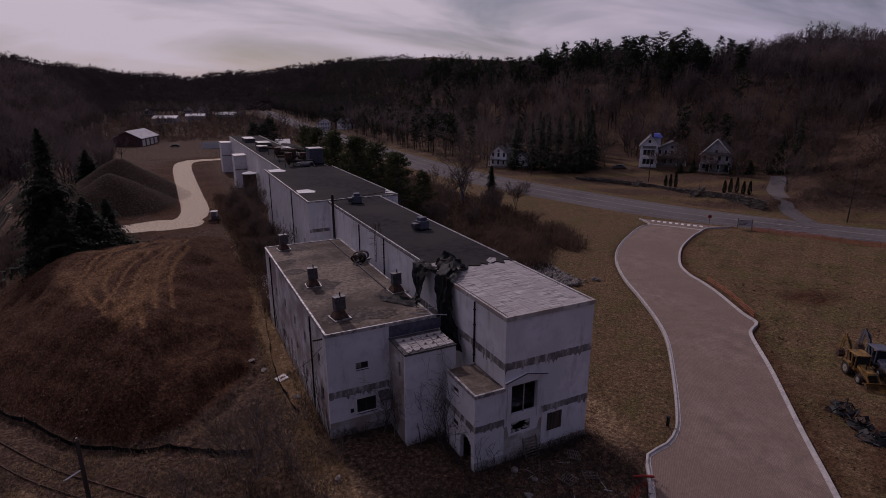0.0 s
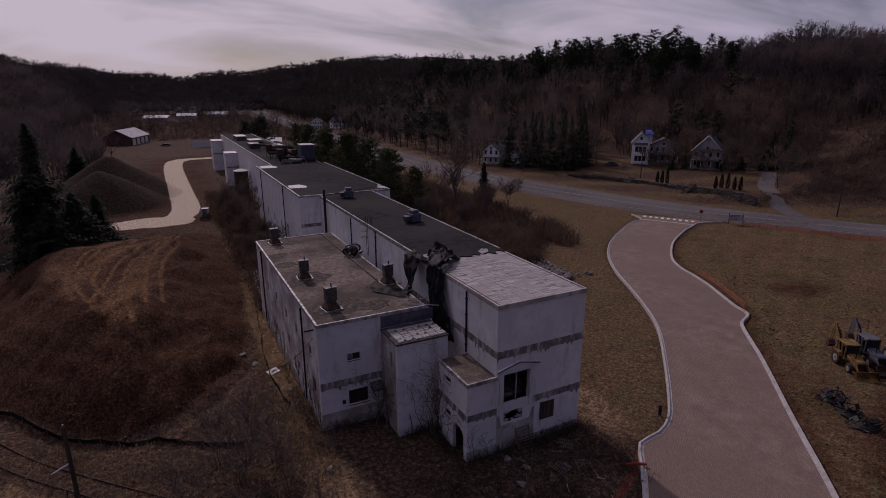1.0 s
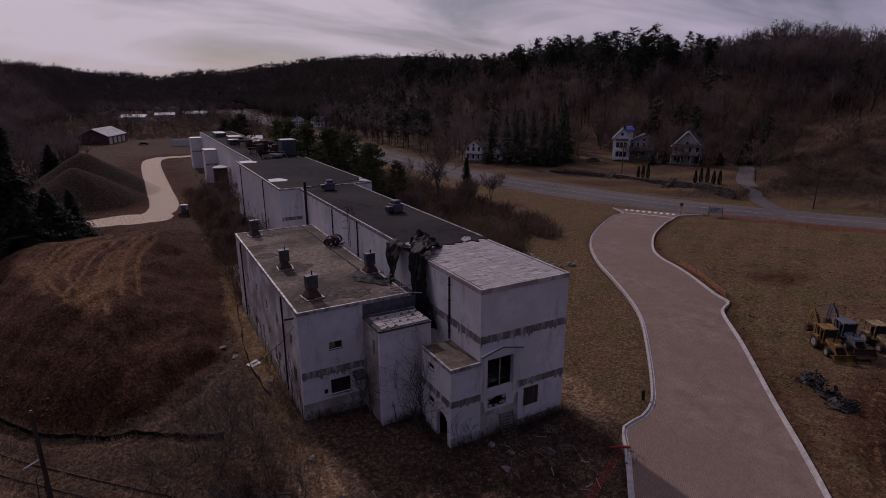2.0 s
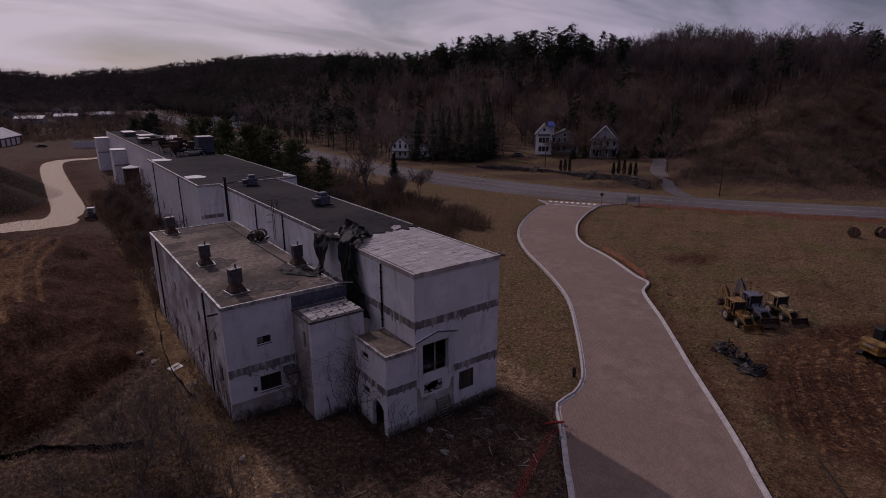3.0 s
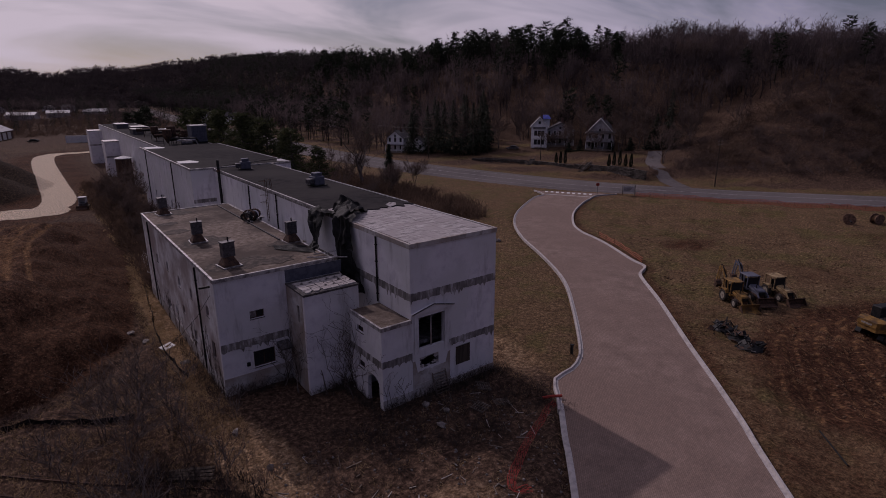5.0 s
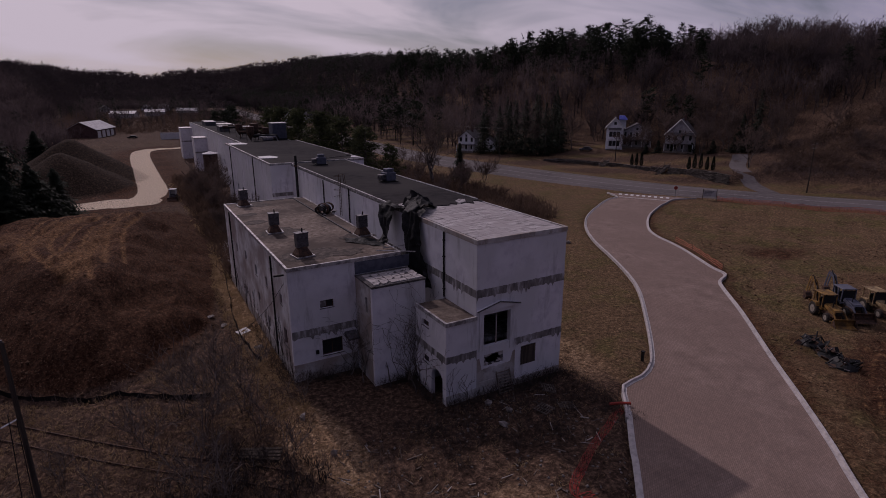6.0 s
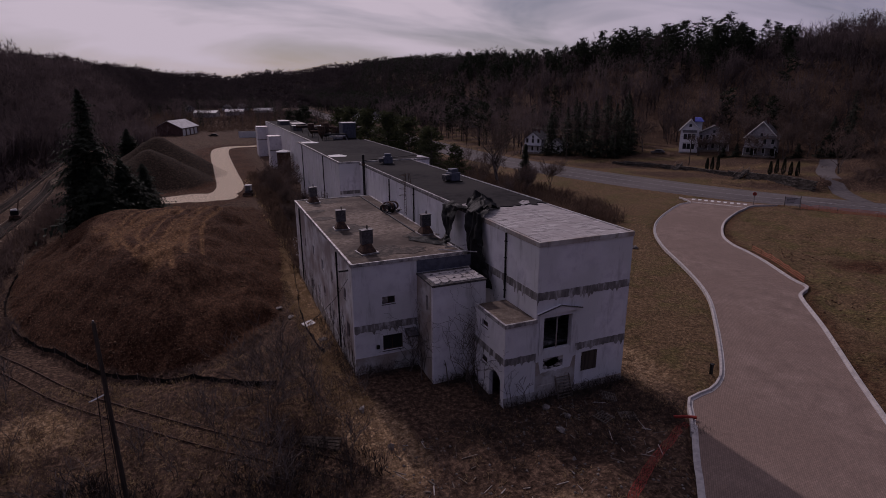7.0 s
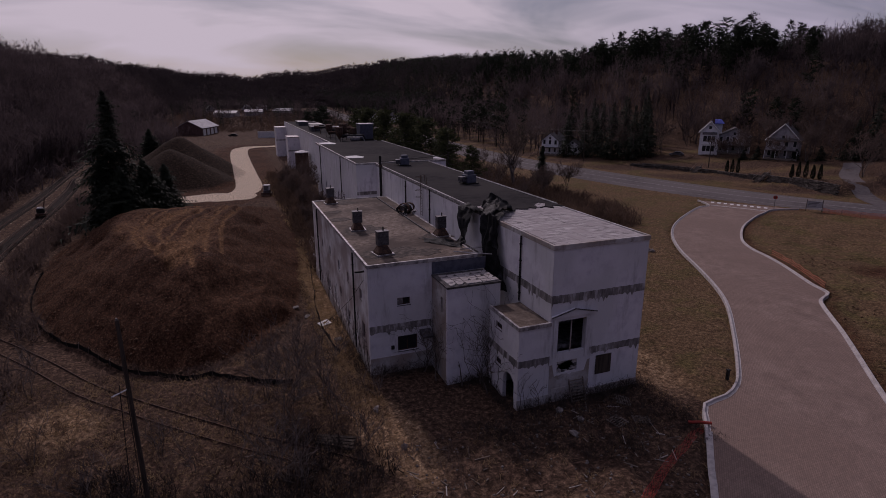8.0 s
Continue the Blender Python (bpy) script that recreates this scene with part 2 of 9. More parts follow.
def paver_mat():
    """Small clay pavers, laid in running bond along the carriageway."""
    m = mat("clay_pavers", [(0.3, (0.21, 0.149, 0.122)), (0.5, (0.255, 0.183, 0.15)), (0.7, (0.305, 0.222, 0.184))], 0.5, 0.85, 0.1,
            big=(0.238, 0.168, 0.137), big_scale=0.07)
    nt = m.node_tree
    n, link = nt.nodes.new, nt.links.new
    bsdf = nt.nodes["Principled BSDF"]
    src = bsdf.inputs["Base Color"].links[0].from_socket
    tc = n("ShaderNodeTexCoord")
    mp = n("ShaderNodeMapping"); mp.inputs["Rotation"].default_value = (0, 0, radians(-45))
    link(tc.outputs["Object"], mp.inputs[0])
    br = n("ShaderNodeTexBrick"); br.inputs["Scale"].default_value = 1.0
    br.inputs["Brick Width"].default_value = 0.24; br.inputs["Row Height"].default_value = 0.12
    br.inputs["Mortar Size"].default_value = 0.012
    br.inputs["Color1"].default_value = (0.85, 0.85, 0.85, 1); br.inputs["Color2"].default_value = (1.15, 1.12, 1.1, 1)
    br.inputs["Mortar"].default_value = (0.55, 0.55, 0.55, 1)
    link(mp.outputs[0], br.inputs["Vector"])
    mx = n("ShaderNodeMix"); mx.data_type = "RGBA"; mx.blend_type = "MULTIPLY"; mx.inputs["Factor"].default_value = 0.8
    link(src, mx.inputs["A"]); link(br.outputs["Color"], mx.inputs["B"])
    link(mx.outputs["Result"], bsdf.inputs["Base Color"])
    bp = n("ShaderNodeBump"); bp.inputs["Strength"].default_value = 0.5; bp.inputs["Distance"].default_value = 0.01; bp.invert = True
    link(br.outputs["Fac"], bp.inputs["Height"]); link(bp.outputs[0], bsdf.inputs["Normal"])
    return m


M_PAVER = paver_mat()


def ground_mat():
    """Litter, dead grass, raw earth and crushed stone, spread by the zone layer of the ground sheet."""
    m = bpy.data.materials.new("ground_cover")
    m.use_nodes = True
    nt = m.node_tree
    n, link = nt.nodes.new, nt.links.new
    bsdf = nt.nodes["Principled BSDF"]
    bsdf.inputs["Roughness"].default_value = 0.95
    bsdf.inputs["Specular IOR Level"].default_value = 0.06
    tc = n("ShaderNodeTexCoord")

    def noise_tex(scale, detail=8.0, stretch=(1, 1, 1), rough=0.65):
        mp = n("ShaderNodeMapping"); mp.inputs["Scale"].default_value = stretch
        link(tc.outputs["Object"], mp.inputs[0])
        t = n("ShaderNodeTexNoise"); t.inputs["Scale"].default_value = scale; t.inputs["Detail"].default_value = detail
        t.inputs["Roughness"].default_value = rough
        link(mp.outputs[0], t.inputs["Vector"])
        return t.outputs["Fac"]

    def ramp(fac, stops):
        r = n("ShaderNodeValToRGB")
        el = r.color_ramp.elements
        while len(el) < len(stops):
            el.new(0.5)
        for e, (p, c) in zip(el, stops):
            e.position, e.color = 0.5 + (p - 0.5) * 0.72, (*c, 1)
        link(fac, r.inputs[0])
        return r.outputs[0]

    def blend(fac, a, b):
        x = n("ShaderNodeMix"); x.data_type = "RGBA"
        link(fac, x.inputs["Factor"]); link(a, x.inputs["A"]); link(b, x.inputs["B"])
        return x.outputs["Result"]

    fine, mid, wide = noise_tex(2.6, 10), noise_tex(0.45, 8), noise_tex(0.09, 6)
    litter = blend(mid, ramp(fine, [(0.3, (0.030, 0.018, 0.0135)), (0.5, (0.070, 0.041, 0.031)), (0.7, (0.155, 0.098, 0.072))]),
                   ramp(fine, [(0.3, (0.042, 0.028, 0.019)), (0.55, (0.10, 0.065, 0.043)), (0.72, (0.20, 0.135, 0.088))]))
    patchy = n("ShaderNodeMath"); patchy.operation = "ADD"
    half = n("ShaderNodeMath"); half.operation = "MULTIPLY_ADD"; half.inputs[1].default_value = 1.1; half.inputs[2].default_value = -0.5
    link(wide, half.inputs[0]); link(mid, patchy.inputs[0]); link(half.outputs[0], patchy.inputs[1])
    grass = blend(ramp(patchy.outputs[0], [(0.34, (0, 0, 0)), (0.62, (1, 1, 1))]),
                  ramp(fine, [(0.3, (0.058, 0.045, 0.020)), (0.55, (0.122, 0.093, 0.041)), (0.72, (0.195, 0.145, 0.068))]),
                  ramp(fine, [(0.3, (0.078, 0.049, 0.028)), (0.55, (0.152, 0.097, 0.055)), (0.72, (0.23, 0.152, 0.088))]))
    earth_fine = noise_tex(3.6, 12, (1, 0.6, 1), 0.7)
    earth = blend(ramp(wide, [(0.4, (0, 0, 0)), (0.6, (1, 1, 1))]),
                  ramp(earth_fine, [(0.32, (0.025, 0.0105, 0.0065)), (0.52, (0.058, 0.027, 0.0155)), (0.7, (0.11, 0.056, 0.032))]),
                  ramp(earth_fine, [(0.32, (0.034, 0.0155, 0.0095)), (0.52, (0.08, 0.039, 0.022)), (0.7, (0.14, 0.074, 0.042))]))
    stone = ramp(fine, [(0.3, (0.38, 0.305, 0.22)), (0.55, (0.64, 0.53, 0.40)), (0.72, (0.78, 0.67, 0.53))])
    at = n("ShaderNodeVertexColor"); at.layer_name = "zone"
    sp = n("ShaderNodeSeparateColor")
    link(at.outputs["Color"], sp.inputs[0])
    edge = noise_tex(0.8, 9)

    def ragged(sock, lo=0.30, hi=0.62):
        a = n("ShaderNodeMath"); a.operation = "MULTIPLY_ADD"; a.inputs[1].default_value = 0.6; a.inputs[2].default_value = -0.3
        link(edge, a.inputs[0])
        b = n("ShaderNodeMath"); b.operation = "ADD"
        link(sock, b.inputs[0]); link(a.outputs[0], b.inputs[1])
        c = n("ShaderNodeMapRange"); c.inputs["From Min"].default_value = lo; c.inputs["From Max"].default_value = hi
        link(b.outputs[0], c.inputs[0])
        return c.outputs[0]

    straw = ramp(fine, [(0.3, (0.12, 0.074, 0.042)), (0.5, (0.25, 0.162, 0.095)), (0.7, (0.42, 0.295, 0.18))])
    col = blend(ragged(sp.outputs["Green"]), litter, grass)
    col = blend(ragged(at.outputs["Alpha"], 0.25, 0.75), col, straw)
    col = blend(ragged(sp.outputs["Red"]), col, earth)
    # tracked earth, its tone lifted to paint in sun on the heap's top
    tracked = ramp(earth_fine, [(0.32, (0.10, 0.052, 0.024)), (0.52, (0.21, 0.113, 0.053)), (0.7, (0.33, 0.195, 0.10))])
    wa = n("ShaderNodeVertexColor"); wa.layer_name = "sunlit_wear"
    ws = n("ShaderNodeSeparateColor")
    link(wa.outputs["Color"], ws.inputs[0])
    col = blend(ragged(ws.outputs["Red"], 0.3, 0.8), col, tracked)
    topsoil = ramp(fine, [(0.3, (0.014, 0.0085, 0.006)), (0.52, (0.034, 0.021, 0.014)), (0.7, (0.072, 0.047, 0.031))])
    col = blend(ragged(ws.outputs["Green"], 0.3, 0.7), col, topsoil)
    col = blend(ragged(sp.outputs["Blue"], 0.4, 0.6), col, stone)
    grain = ramp(noise_tex(5.5, 8, rough=0.8), [(0.30, (0.34, 0.34, 0.34)), (0.5, (0.95, 0.95, 0.95)), (0.70, (1.95, 1.88, 1.8))])
    gm = n("ShaderNodeMix"); gm.data_type = "RGBA"; gm.blend_type = "MULTIPLY"; gm.inputs["Factor"].default_value = 1.0
    link(col, gm.inputs["A"]); link(grain, gm.inputs["B"])
    col = gm.outputs["Result"]
    link(col, bsdf.inputs["Base Color"])
    bp = n("ShaderNodeBump"); bp.inputs["Strength"].default_value = 0.9; bp.inputs["Distance"].default_value = 0.16
    add = n("ShaderNodeMath"); add.operation = "ADD"
    link(fine, add.inputs[0]); link(earth_fine, add.inputs[1])
    link(add.outputs[0], bp.inputs["Height"]); link(bp.outputs[0], bsdf.inputs["Normal"])
    return m


M_GROUND = ground_mat()


# ---- mesh helpers ----
def part(name, bm, material, parent=None, label="", smooth=False):
    """Link a bmesh as one mesh object under a thing or a part."""
    me = bpy.data.meshes.new(name)
    bm.to_mesh(me)
    bm.free()
    me.materials.append(material)
    if smooth:
        me.polygons.foreach_set("use_smooth", [True] * len(me.polygons))
    ob = new(name, me)
    if parent:
        ob.parent = parent
    if label:
        ob["label"] = label
    return ob


def thing(name, label, category, m=None, group="", kind=""):
    """An empty at the base of a thing, which parents its parts."""
    ob = new(name)
    ob.empty_display_size = 0.3
    if m is not None:
        ob.matrix_basis = m
    return tagged(ob, label, category, group, kind)


def raw(name, verts, faces, material, parent=None, smooth=False):
    """A mesh from arrays of places and equal-sided faces."""
    verts, faces = np.asarray(verts, np.float32), np.asarray(faces, np.int32)
    me = bpy.data.meshes.new(name)
    k = faces.shape[1]
    me.vertices.add(len(verts)); me.vertices.foreach_set("co", verts.ravel())
    me.loops.add(faces.size); me.loops.foreach_set("vertex_index", faces.ravel())
    me.polygons.add(len(faces))
    me.polygons.foreach_set("loop_start", np.arange(0, faces.size, k, dtype=np.int32))
    me.polygons.foreach_set("loop_total", np.full(len(faces), k, np.int32))
    me.update(calc_edges=True)
    me.materials.append(material)
    if smooth:
        me.polygons.foreach_set("use_smooth", np.ones(len(faces), bool))
    ob = new(name, me)
    if parent:
        ob.parent = parent
    return ob


def box(bm, x0, x1, y0, y1, z0, z1, m=None):
    vs = [bm.verts.new((m @ Vector(p)) if m else p) for p in
          ((x0, y0, z0), (x1, y0, z0), (x1, y1, z0), (x0, y1, z0), (x0, y0, z1), (x1, y0, z1), (x1, y1, z1), (x0, y1, z1))]
    for f in ((3, 2, 1, 0), (4, 5, 6, 7), (0, 1, 5, 4), (1, 2, 6, 5), (2, 3, 7, 6), (3, 0, 4, 7)):
        bm.faces.new([vs[i] for i in f])
    return vs


def boxes(*dims, m=None, bevel=0.0):
    bm = bmesh.new()
    for d in dims:
        box(bm, *d, m=m)
    if bevel:
        bmesh.ops.bevel(bm, geom=bm.edges[:], offset=bevel, segments=1, affect="EDGES")
    return bm


def tube(bm, points, radii, n=6, cap=True):
    """A round tapered tube through points."""
    pts = [Vector(p) for p in points]
    rings = []
    for i, p in enumerate(pts):
        d = (pts[min(i + 1, len(pts) - 1)] - pts[max(i - 1, 0)]).normalized()
        a = d.cross(Vector((0, 0, 1)) if abs(d.z) < 0.9 else Vector((1, 0, 0))).normalized()
        b = d.cross(a)
        r = radii[i] if isinstance(radii, (list, tuple)) else radii
        rings.append([bm.verts.new(p + a * (r * math.cos(k * 2 * math.pi / n)) + b * (r * math.sin(k * 2 * math.pi / n))) for k in range(n)])
    for r0, r1 in zip(rings, rings[1:]):
        for k in range(n):
            bm.faces.new((r0[k], r0[(k + 1) % n], r1[(k + 1) % n], r1[k]))
    if cap:
        bm.faces.new(rings[0][::-1]); bm.faces.new(rings[-1])
    return bm


def prism(bm, poly, z0, z1, m=None):
    """An upright prism over a plan polygon."""
    q = lambda p: (m @ Vector(p)) if m else Vector(p)
    a = [bm.verts.new(q((x, y, z0))) for x, y in poly]
    b = [bm.verts.new(q((x, y, z1))) for x, y in poly]
    bm.faces.new(a[::-1]); bm.faces.new(b)
    k = len(poly)
    for i in range(k):
        bm.faces.new((a[i], a[(i + 1) % k], b[(i + 1) % k], b[i]))
    return bm


def side_prism(bm, profile, x0, x1, m=None):
    """A profile in (y, z), drawn out along x."""
    q = lambda p: (m @ Vector(p)) if m else Vector(p)
    a = [bm.verts.new(q((x0, y, z))) for y, z in profile]
    b = [bm.verts.new(q((x1, y, z))) for y, z in profile]
    bm.faces.new(a); bm.faces.new(b[::-1])
    k = len(profile)
    for i in range(k):
        bm.faces.new((a[(i + 1) % k], a[i], b[i], b[(i + 1) % k]))
    bmesh.ops.recalc_face_normals(bm, faces=bm.faces[:])
    return bm


def smooth01(t):
    t = np.clip(t, 0, 1)
    return t * t * (3 - 2 * t)


def seg_dist(px, py, line):
    """Distance of places to an open line in plan, the side (left positive) and the share of the way."""
    best = np.full(np.shape(px), 1e9); side = np.zeros(np.shape(px)); along = np.zeros(np.shape(px)); run = 0.0
    for (ax, ay), (bx, by) in zip(line, line[1:]):
        dx, dy = bx - ax, by - ay
        ln = math.hypot(dx, dy)
        if ln < 1e-6:
            continue
        t = np.clip(((px - ax) * dx + (py - ay) * dy) / ln**2, 0, 1)
        d = np.hypot(px - ax - t * dx, py - ay - t * dy)
        near = d < best
        best = np.where(near, d, best)
        side = np.where(near, np.sign(dx * (py - ay) - dy * (px - ax)), side)
        along = np.where(near, run + t * ln, along)
        run += ln
    return best, side, along


def inside(px, py, poly):
    """Whether places lie in a plan polygon."""
    hit = np.zeros(np.shape(px), bool)
    for (ax, ay), (bx, by) in zip(poly, poly[1:] + poly[:1]):
        hit ^= ((ay > py) != (by > py)) & (px < (bx - ax) * (py - ay) / (by - ay + 1e-12) + ax)
    return hit


def curve_through(points, step=1.0):
    """A smooth line (Catmull-Rom) through plan points, at even steps."""
    p = np.array([points[0], *points, points[-1]], float)
    out = []
    for i in range(1, len(p) - 2):
        n = max(2, int(np.linalg.norm(p[i + 1] - p[i]) / step))
        for t in np.arange(n) / n:
            a, b, c, d = p[i - 1], p[i], p[i + 1], p[i + 2]
            out.append(0.5 * (2 * b + (c - a) * t + (2 * a - 5 * b + 4 * c - d) * t**2 + (3 * b - a - 3 * c + d) * t**3))
    out.append(p[-2])
    return [tuple(q) for q in out]


# ---- plan lines ----
HIGHWAY = curve_through([(330, -190), (250, -88), (178, 0), (156, 25.5), (147, 36.8), (136.7, 50.2), (130, 59.3), (123.5, 70), (118.1, 79.5), (112.8, 88.5), (108, 100.5), (103, 119.5),
                         (98.5, 140), (95, 164), (93, 188), (94, 236), (98, 330), (106, 480), (118, 640), (140, 900)], 4.0)
TERRACE = [(120, 143), (125.2, 135.5), (130.6, 120.6), (131.4, 109.4), (132.4, 98.1), (131.8, 85.0)]
GARDEN_DRIVE = curve_through([(125, 68), (130, 74.0), (134, 80), (140, 87), (147.5, 93.5), (156, 98.5), (163, 103)], 3.0)


def half_width(y):
    """The highway widens beside the driveway mouth."""
    t = np.clip((np.asarray(y, float) - 72) / 26, 0, 1)
    return 6.9 + 2.0 * t * t * (3 - 2 * t)


ROAD_L = [(12.0, 6.0), (23.5, 17.8), (25.7, 20.2), (29.4, 24.0), (31.2, 25.9), (33.7, 26.3), (36.0, 27.4), (38.8, 29.8), (43.8, 34.7), (49.7, 40.9), (53.6, 46.2), (57.7, 53.0), (62.4, 61.2), (68.3, 69.1), (75.5, 75.9), (85.2, 82.7), (91.8, 86.5), (94.6, 86.9), (96.4, 89.0), (97.6, 92.6)]
ROAD_R = [(20.0, -3.0), (33.2, 10.3), (37.0, 13.9), (40.7, 17.6), (46.1, 23.2), (54.0, 31.1), (59.3, 36.8), (61.5, 38.7), (64.6, 40.1), (65.9, 43.0), (69.9, 49.9), (72.0, 54.3), (73.6, 58.3), (77.2, 63.1), (85.7, 70.2), (95.0, 75.6), (98.8, 77.2), (103.2, 79.0), (106.2, 78.4), (109.0, 77.4)]
LANE = [(-19, 127.5), (-14, 129), (-6, 127.5), (1, 130), (4.4, 140), (4.5, 165), (4.4, 190), (4.6, 225), (6.5, 243), (12, 248.5), (30, 249)]
MOUND = [(-23, 78), (-21.8, 72), (-19.7, 64), (-16.4, 57), (-13.3, 53), (-10.6, 49.6), (-7.3, 46.7), (-4.7, 45.6), (-1.6, 46.1), (1.9, 49.5), (5, 54.1),
         (7.2, 64.6), (8.6, 78), (9.4, 90), (9.6, 104), (7, 114), (-2, 117), (-14, 116), (-22, 104), (-24, 90)]
SIDING = curve_through([(9.2, 24.6), (6.0, 27.9), (3.0, 30.6), (-0.2, 33.3), (-4.1, 37.0), (-7.7, 40.6), (-11.8, 45.0), (-17.0, 52.0), (-24.5, 61), (-34, 71), (-46, 82)], 1.2)
BRANCH = curve_through([(-24, 40), (-29, 72), (-31.4, 96), (-32.4, 126), (-35.6, 168), (-39.5, 230), (-46, 330)], 1.2)
MAINLINE = curve_through([(-20, 20), (-31, 62), (-35.4, 88), (-36.9, 112), (-37.6, 135), (-40.2, 172), (-44, 230), (-50, 330)], 1.2)


def even(line, step=1.0):
    return curve_through(line, step)


ROAD_L, ROAD_R, LANE_LINE = [(x - 0.16, y + 0.16) for x, y in even(ROAD_L, 0.9)], even(ROAD_R, 0.9), even(LANE, 2.0)
ROAD_POLY = ROAD_L[::2] + ROAD_R[::-2]
DRIVE_C = GARDEN_DRIVE[::3] + GARDEN_DRIVE[-1:]
HIGHWAY_C = HIGHWAY[::6] + HIGHWAY[-1:]
BRANCH_C = BRANCH[::8] + BRANCH[-1:]
SIDING_C, MAINLINE_C = SIDING[::5] + SIDING[-1:], MAINLINE[::8] + MAINLINE[-1:]
ROAD_LC, ROAD_RC, LANE_C = ROAD_L[::3] + ROAD_L[-1:], ROAD_R[::3] + ROAD_R[-1:], LANE_LINE[::2] + LANE_LINE[-1:]


def base_z(x, y):
    """The lie of the land without heaps, ruts and cuts."""
    x, y = np.asarray(x, float), np.asarray(y, float)
    d, side, _ = seg_dist(x, y, HIGHWAY_C)
    d = np.where(side < 0, d, -d)
    z = -1.3 * smooth01((x - 26) / 70) + 0.0 * y
    sd, ss, _ = seg_dist(x, y, TERRACE)
    sd = np.where(ss > 0, sd, -sd)
    walled = smooth01((y - 82) / 4) * smooth01((146 - y) / 8)
    step = 1.0 + 1.1 * smooth01((116 - y) / 24)
    lot = 0.5 * smooth01((d - 9.2) / 9.0) + step * (walled * smooth01((sd + 0.1) / 0.8) * (d > 8) + (1 - walled) * smooth01((d - 15) / 14)) + 2.5 * smooth01((d - 26) / 34)
    far = smooth01((y - 350) / 500)
    right = smooth01((112 - y) / 45)
    rise = np.clip((d - 64 + 40 * right) / (40 + 22 * right), 0, 1)
    hill = (27.2 - 3.5 * smooth01((90 - y) / 70) + 4.2 * smooth01((y - 105) / 70) * smooth01((330 - y) / 120) + 18.8 * np.clip((y - 300) / 600, 0, 1.0)) * (1 - smooth01((y - 850) / 220)) * (0.5 * rise + 0.5 * smooth01(rise)) + 0.07 * np.clip(d - 100, 0, 60) + 25 * smooth01((d - 165) / 215) * smooth01((400 - y) / 140) * (0.45 + 0.55 * smooth01((y - 0.42 * np.abs(x)) / 90))
    hill = hill + 1.5 * np.sin(x * 0.05 + 1.0) * np.sin(y * 0.043) * smooth01((d - 60) / 40)
    up = np.clip((-46 - x) / 42, 0, 1)
    lefthill = (30 + 8 * smooth01((y - 450) / 500)) * (0.5 * up + 0.5 * smooth01(up)) + 0.02 * np.clip(-90 - x, 0, 300) + 1.5 * np.sin(y * 0.041) * smooth01((-60 - x) / 30)
    end = np.minimum(110, 40 + 0.125 * np.maximum(x - 55, 0) + 0.12 * np.maximum(55 - x, 0)) * smooth01((y - 880) / 520) + (3 * np.sin(0.02 * x) + 2.5 * np.sin(0.047 * x + 1)) * smooth01((y - 1200) / 200)
    z = np.where(d > 0, z + lot * (1 - smooth01((y - 850) / 220)) + hill, z) + lefthill
    near_rail = smooth01((-24 - x) / 12) * smooth01((x + 60) / 14)
    return np.where(y > 860, np.maximum(z, end), z) + 0.5 * near_rail * (1 - far)


def mound_depth(x, y):
    d, _, _ = seg_dist(x, y, MOUND + MOUND[:1])
    return np.where(inside(x, y, MOUND), d, -d)


def heap(x, y, cx, cy, r, h, sx=1.0):
    q = np.hypot((x - cx) / sx, y - cy) / r
    return h * np.maximum(0, 1.0 - np.sqrt(q * q + 0.006) + 0.02)


LAND = {}
RUTS = [[(-5.8, 60.9), (-5.7, 65.7), (-4.4, 76), (-1.5, 86.5), (1, 100), (2, 118)], [(-7.5, 60.5), (-7.4, 66), (-6.1, 76.5), (-3.2, 86.5), (-0.8, 100), (0.2, 118)],
        [(-6.2, 61.7), (-8.2, 70), (-8.2, 77), (-6.4, 87), (-4, 100), (-3, 118)], [(-7.9, 62.5), (-9.9, 70), (-9.9, 77.5), (-8.1, 88), (-6, 101)],
        [(-3.0, 61), (-2.9, 71.6), (-1.9, 80), (0.4, 90)], [(-1.4, 62), (-1.3, 71), (-0.3, 79), (1.9, 89)],
        [(-9.5, 64.8), (-11, 72), (-10.4, 82), (-7.4, 93), (-5.5, 104)], [(-4.0, 56.5), (-4.4, 62), (-4.0, 70)]]
RUTS = [even(r, 1.5) for r in RUTS]
RIGHT_RUTS = [even([(40.5 + 1.7 * k, 12.6 - 1.2 * k), (46.0 + 1.5 * k, 15.8 - 1.2 * k), (53.0 + 1.2 * k, 19.2 - 1.2 * k), (60 + 1.3 * k, 20.4 - 1.1 * k), (68 + k, 19 - 0.8 * k)], 1.5) for k in range(0, 8)]


def ripple(x, y):
    """Uneven ground at several sizes, from summed waves."""
    z = 0
    for k, (a, b, c, s) in enumerate(((0.9, 0.5, 0.3, 0.10), (-0.7, 1.3, 1.1, 0.07), (1.9, -1.5, 2.0, 0.045), (2.7, 2.2, 0.7, 0.035), (-3.4, 2.9, 1.9, 0.03), (0.21, 0.17, 0.4, 0.2))):
        z = z + s * np.sin(a * x + b * y + c + 1.3 * np.sin(0.37 * y - 0.21 * x + k))
    return z


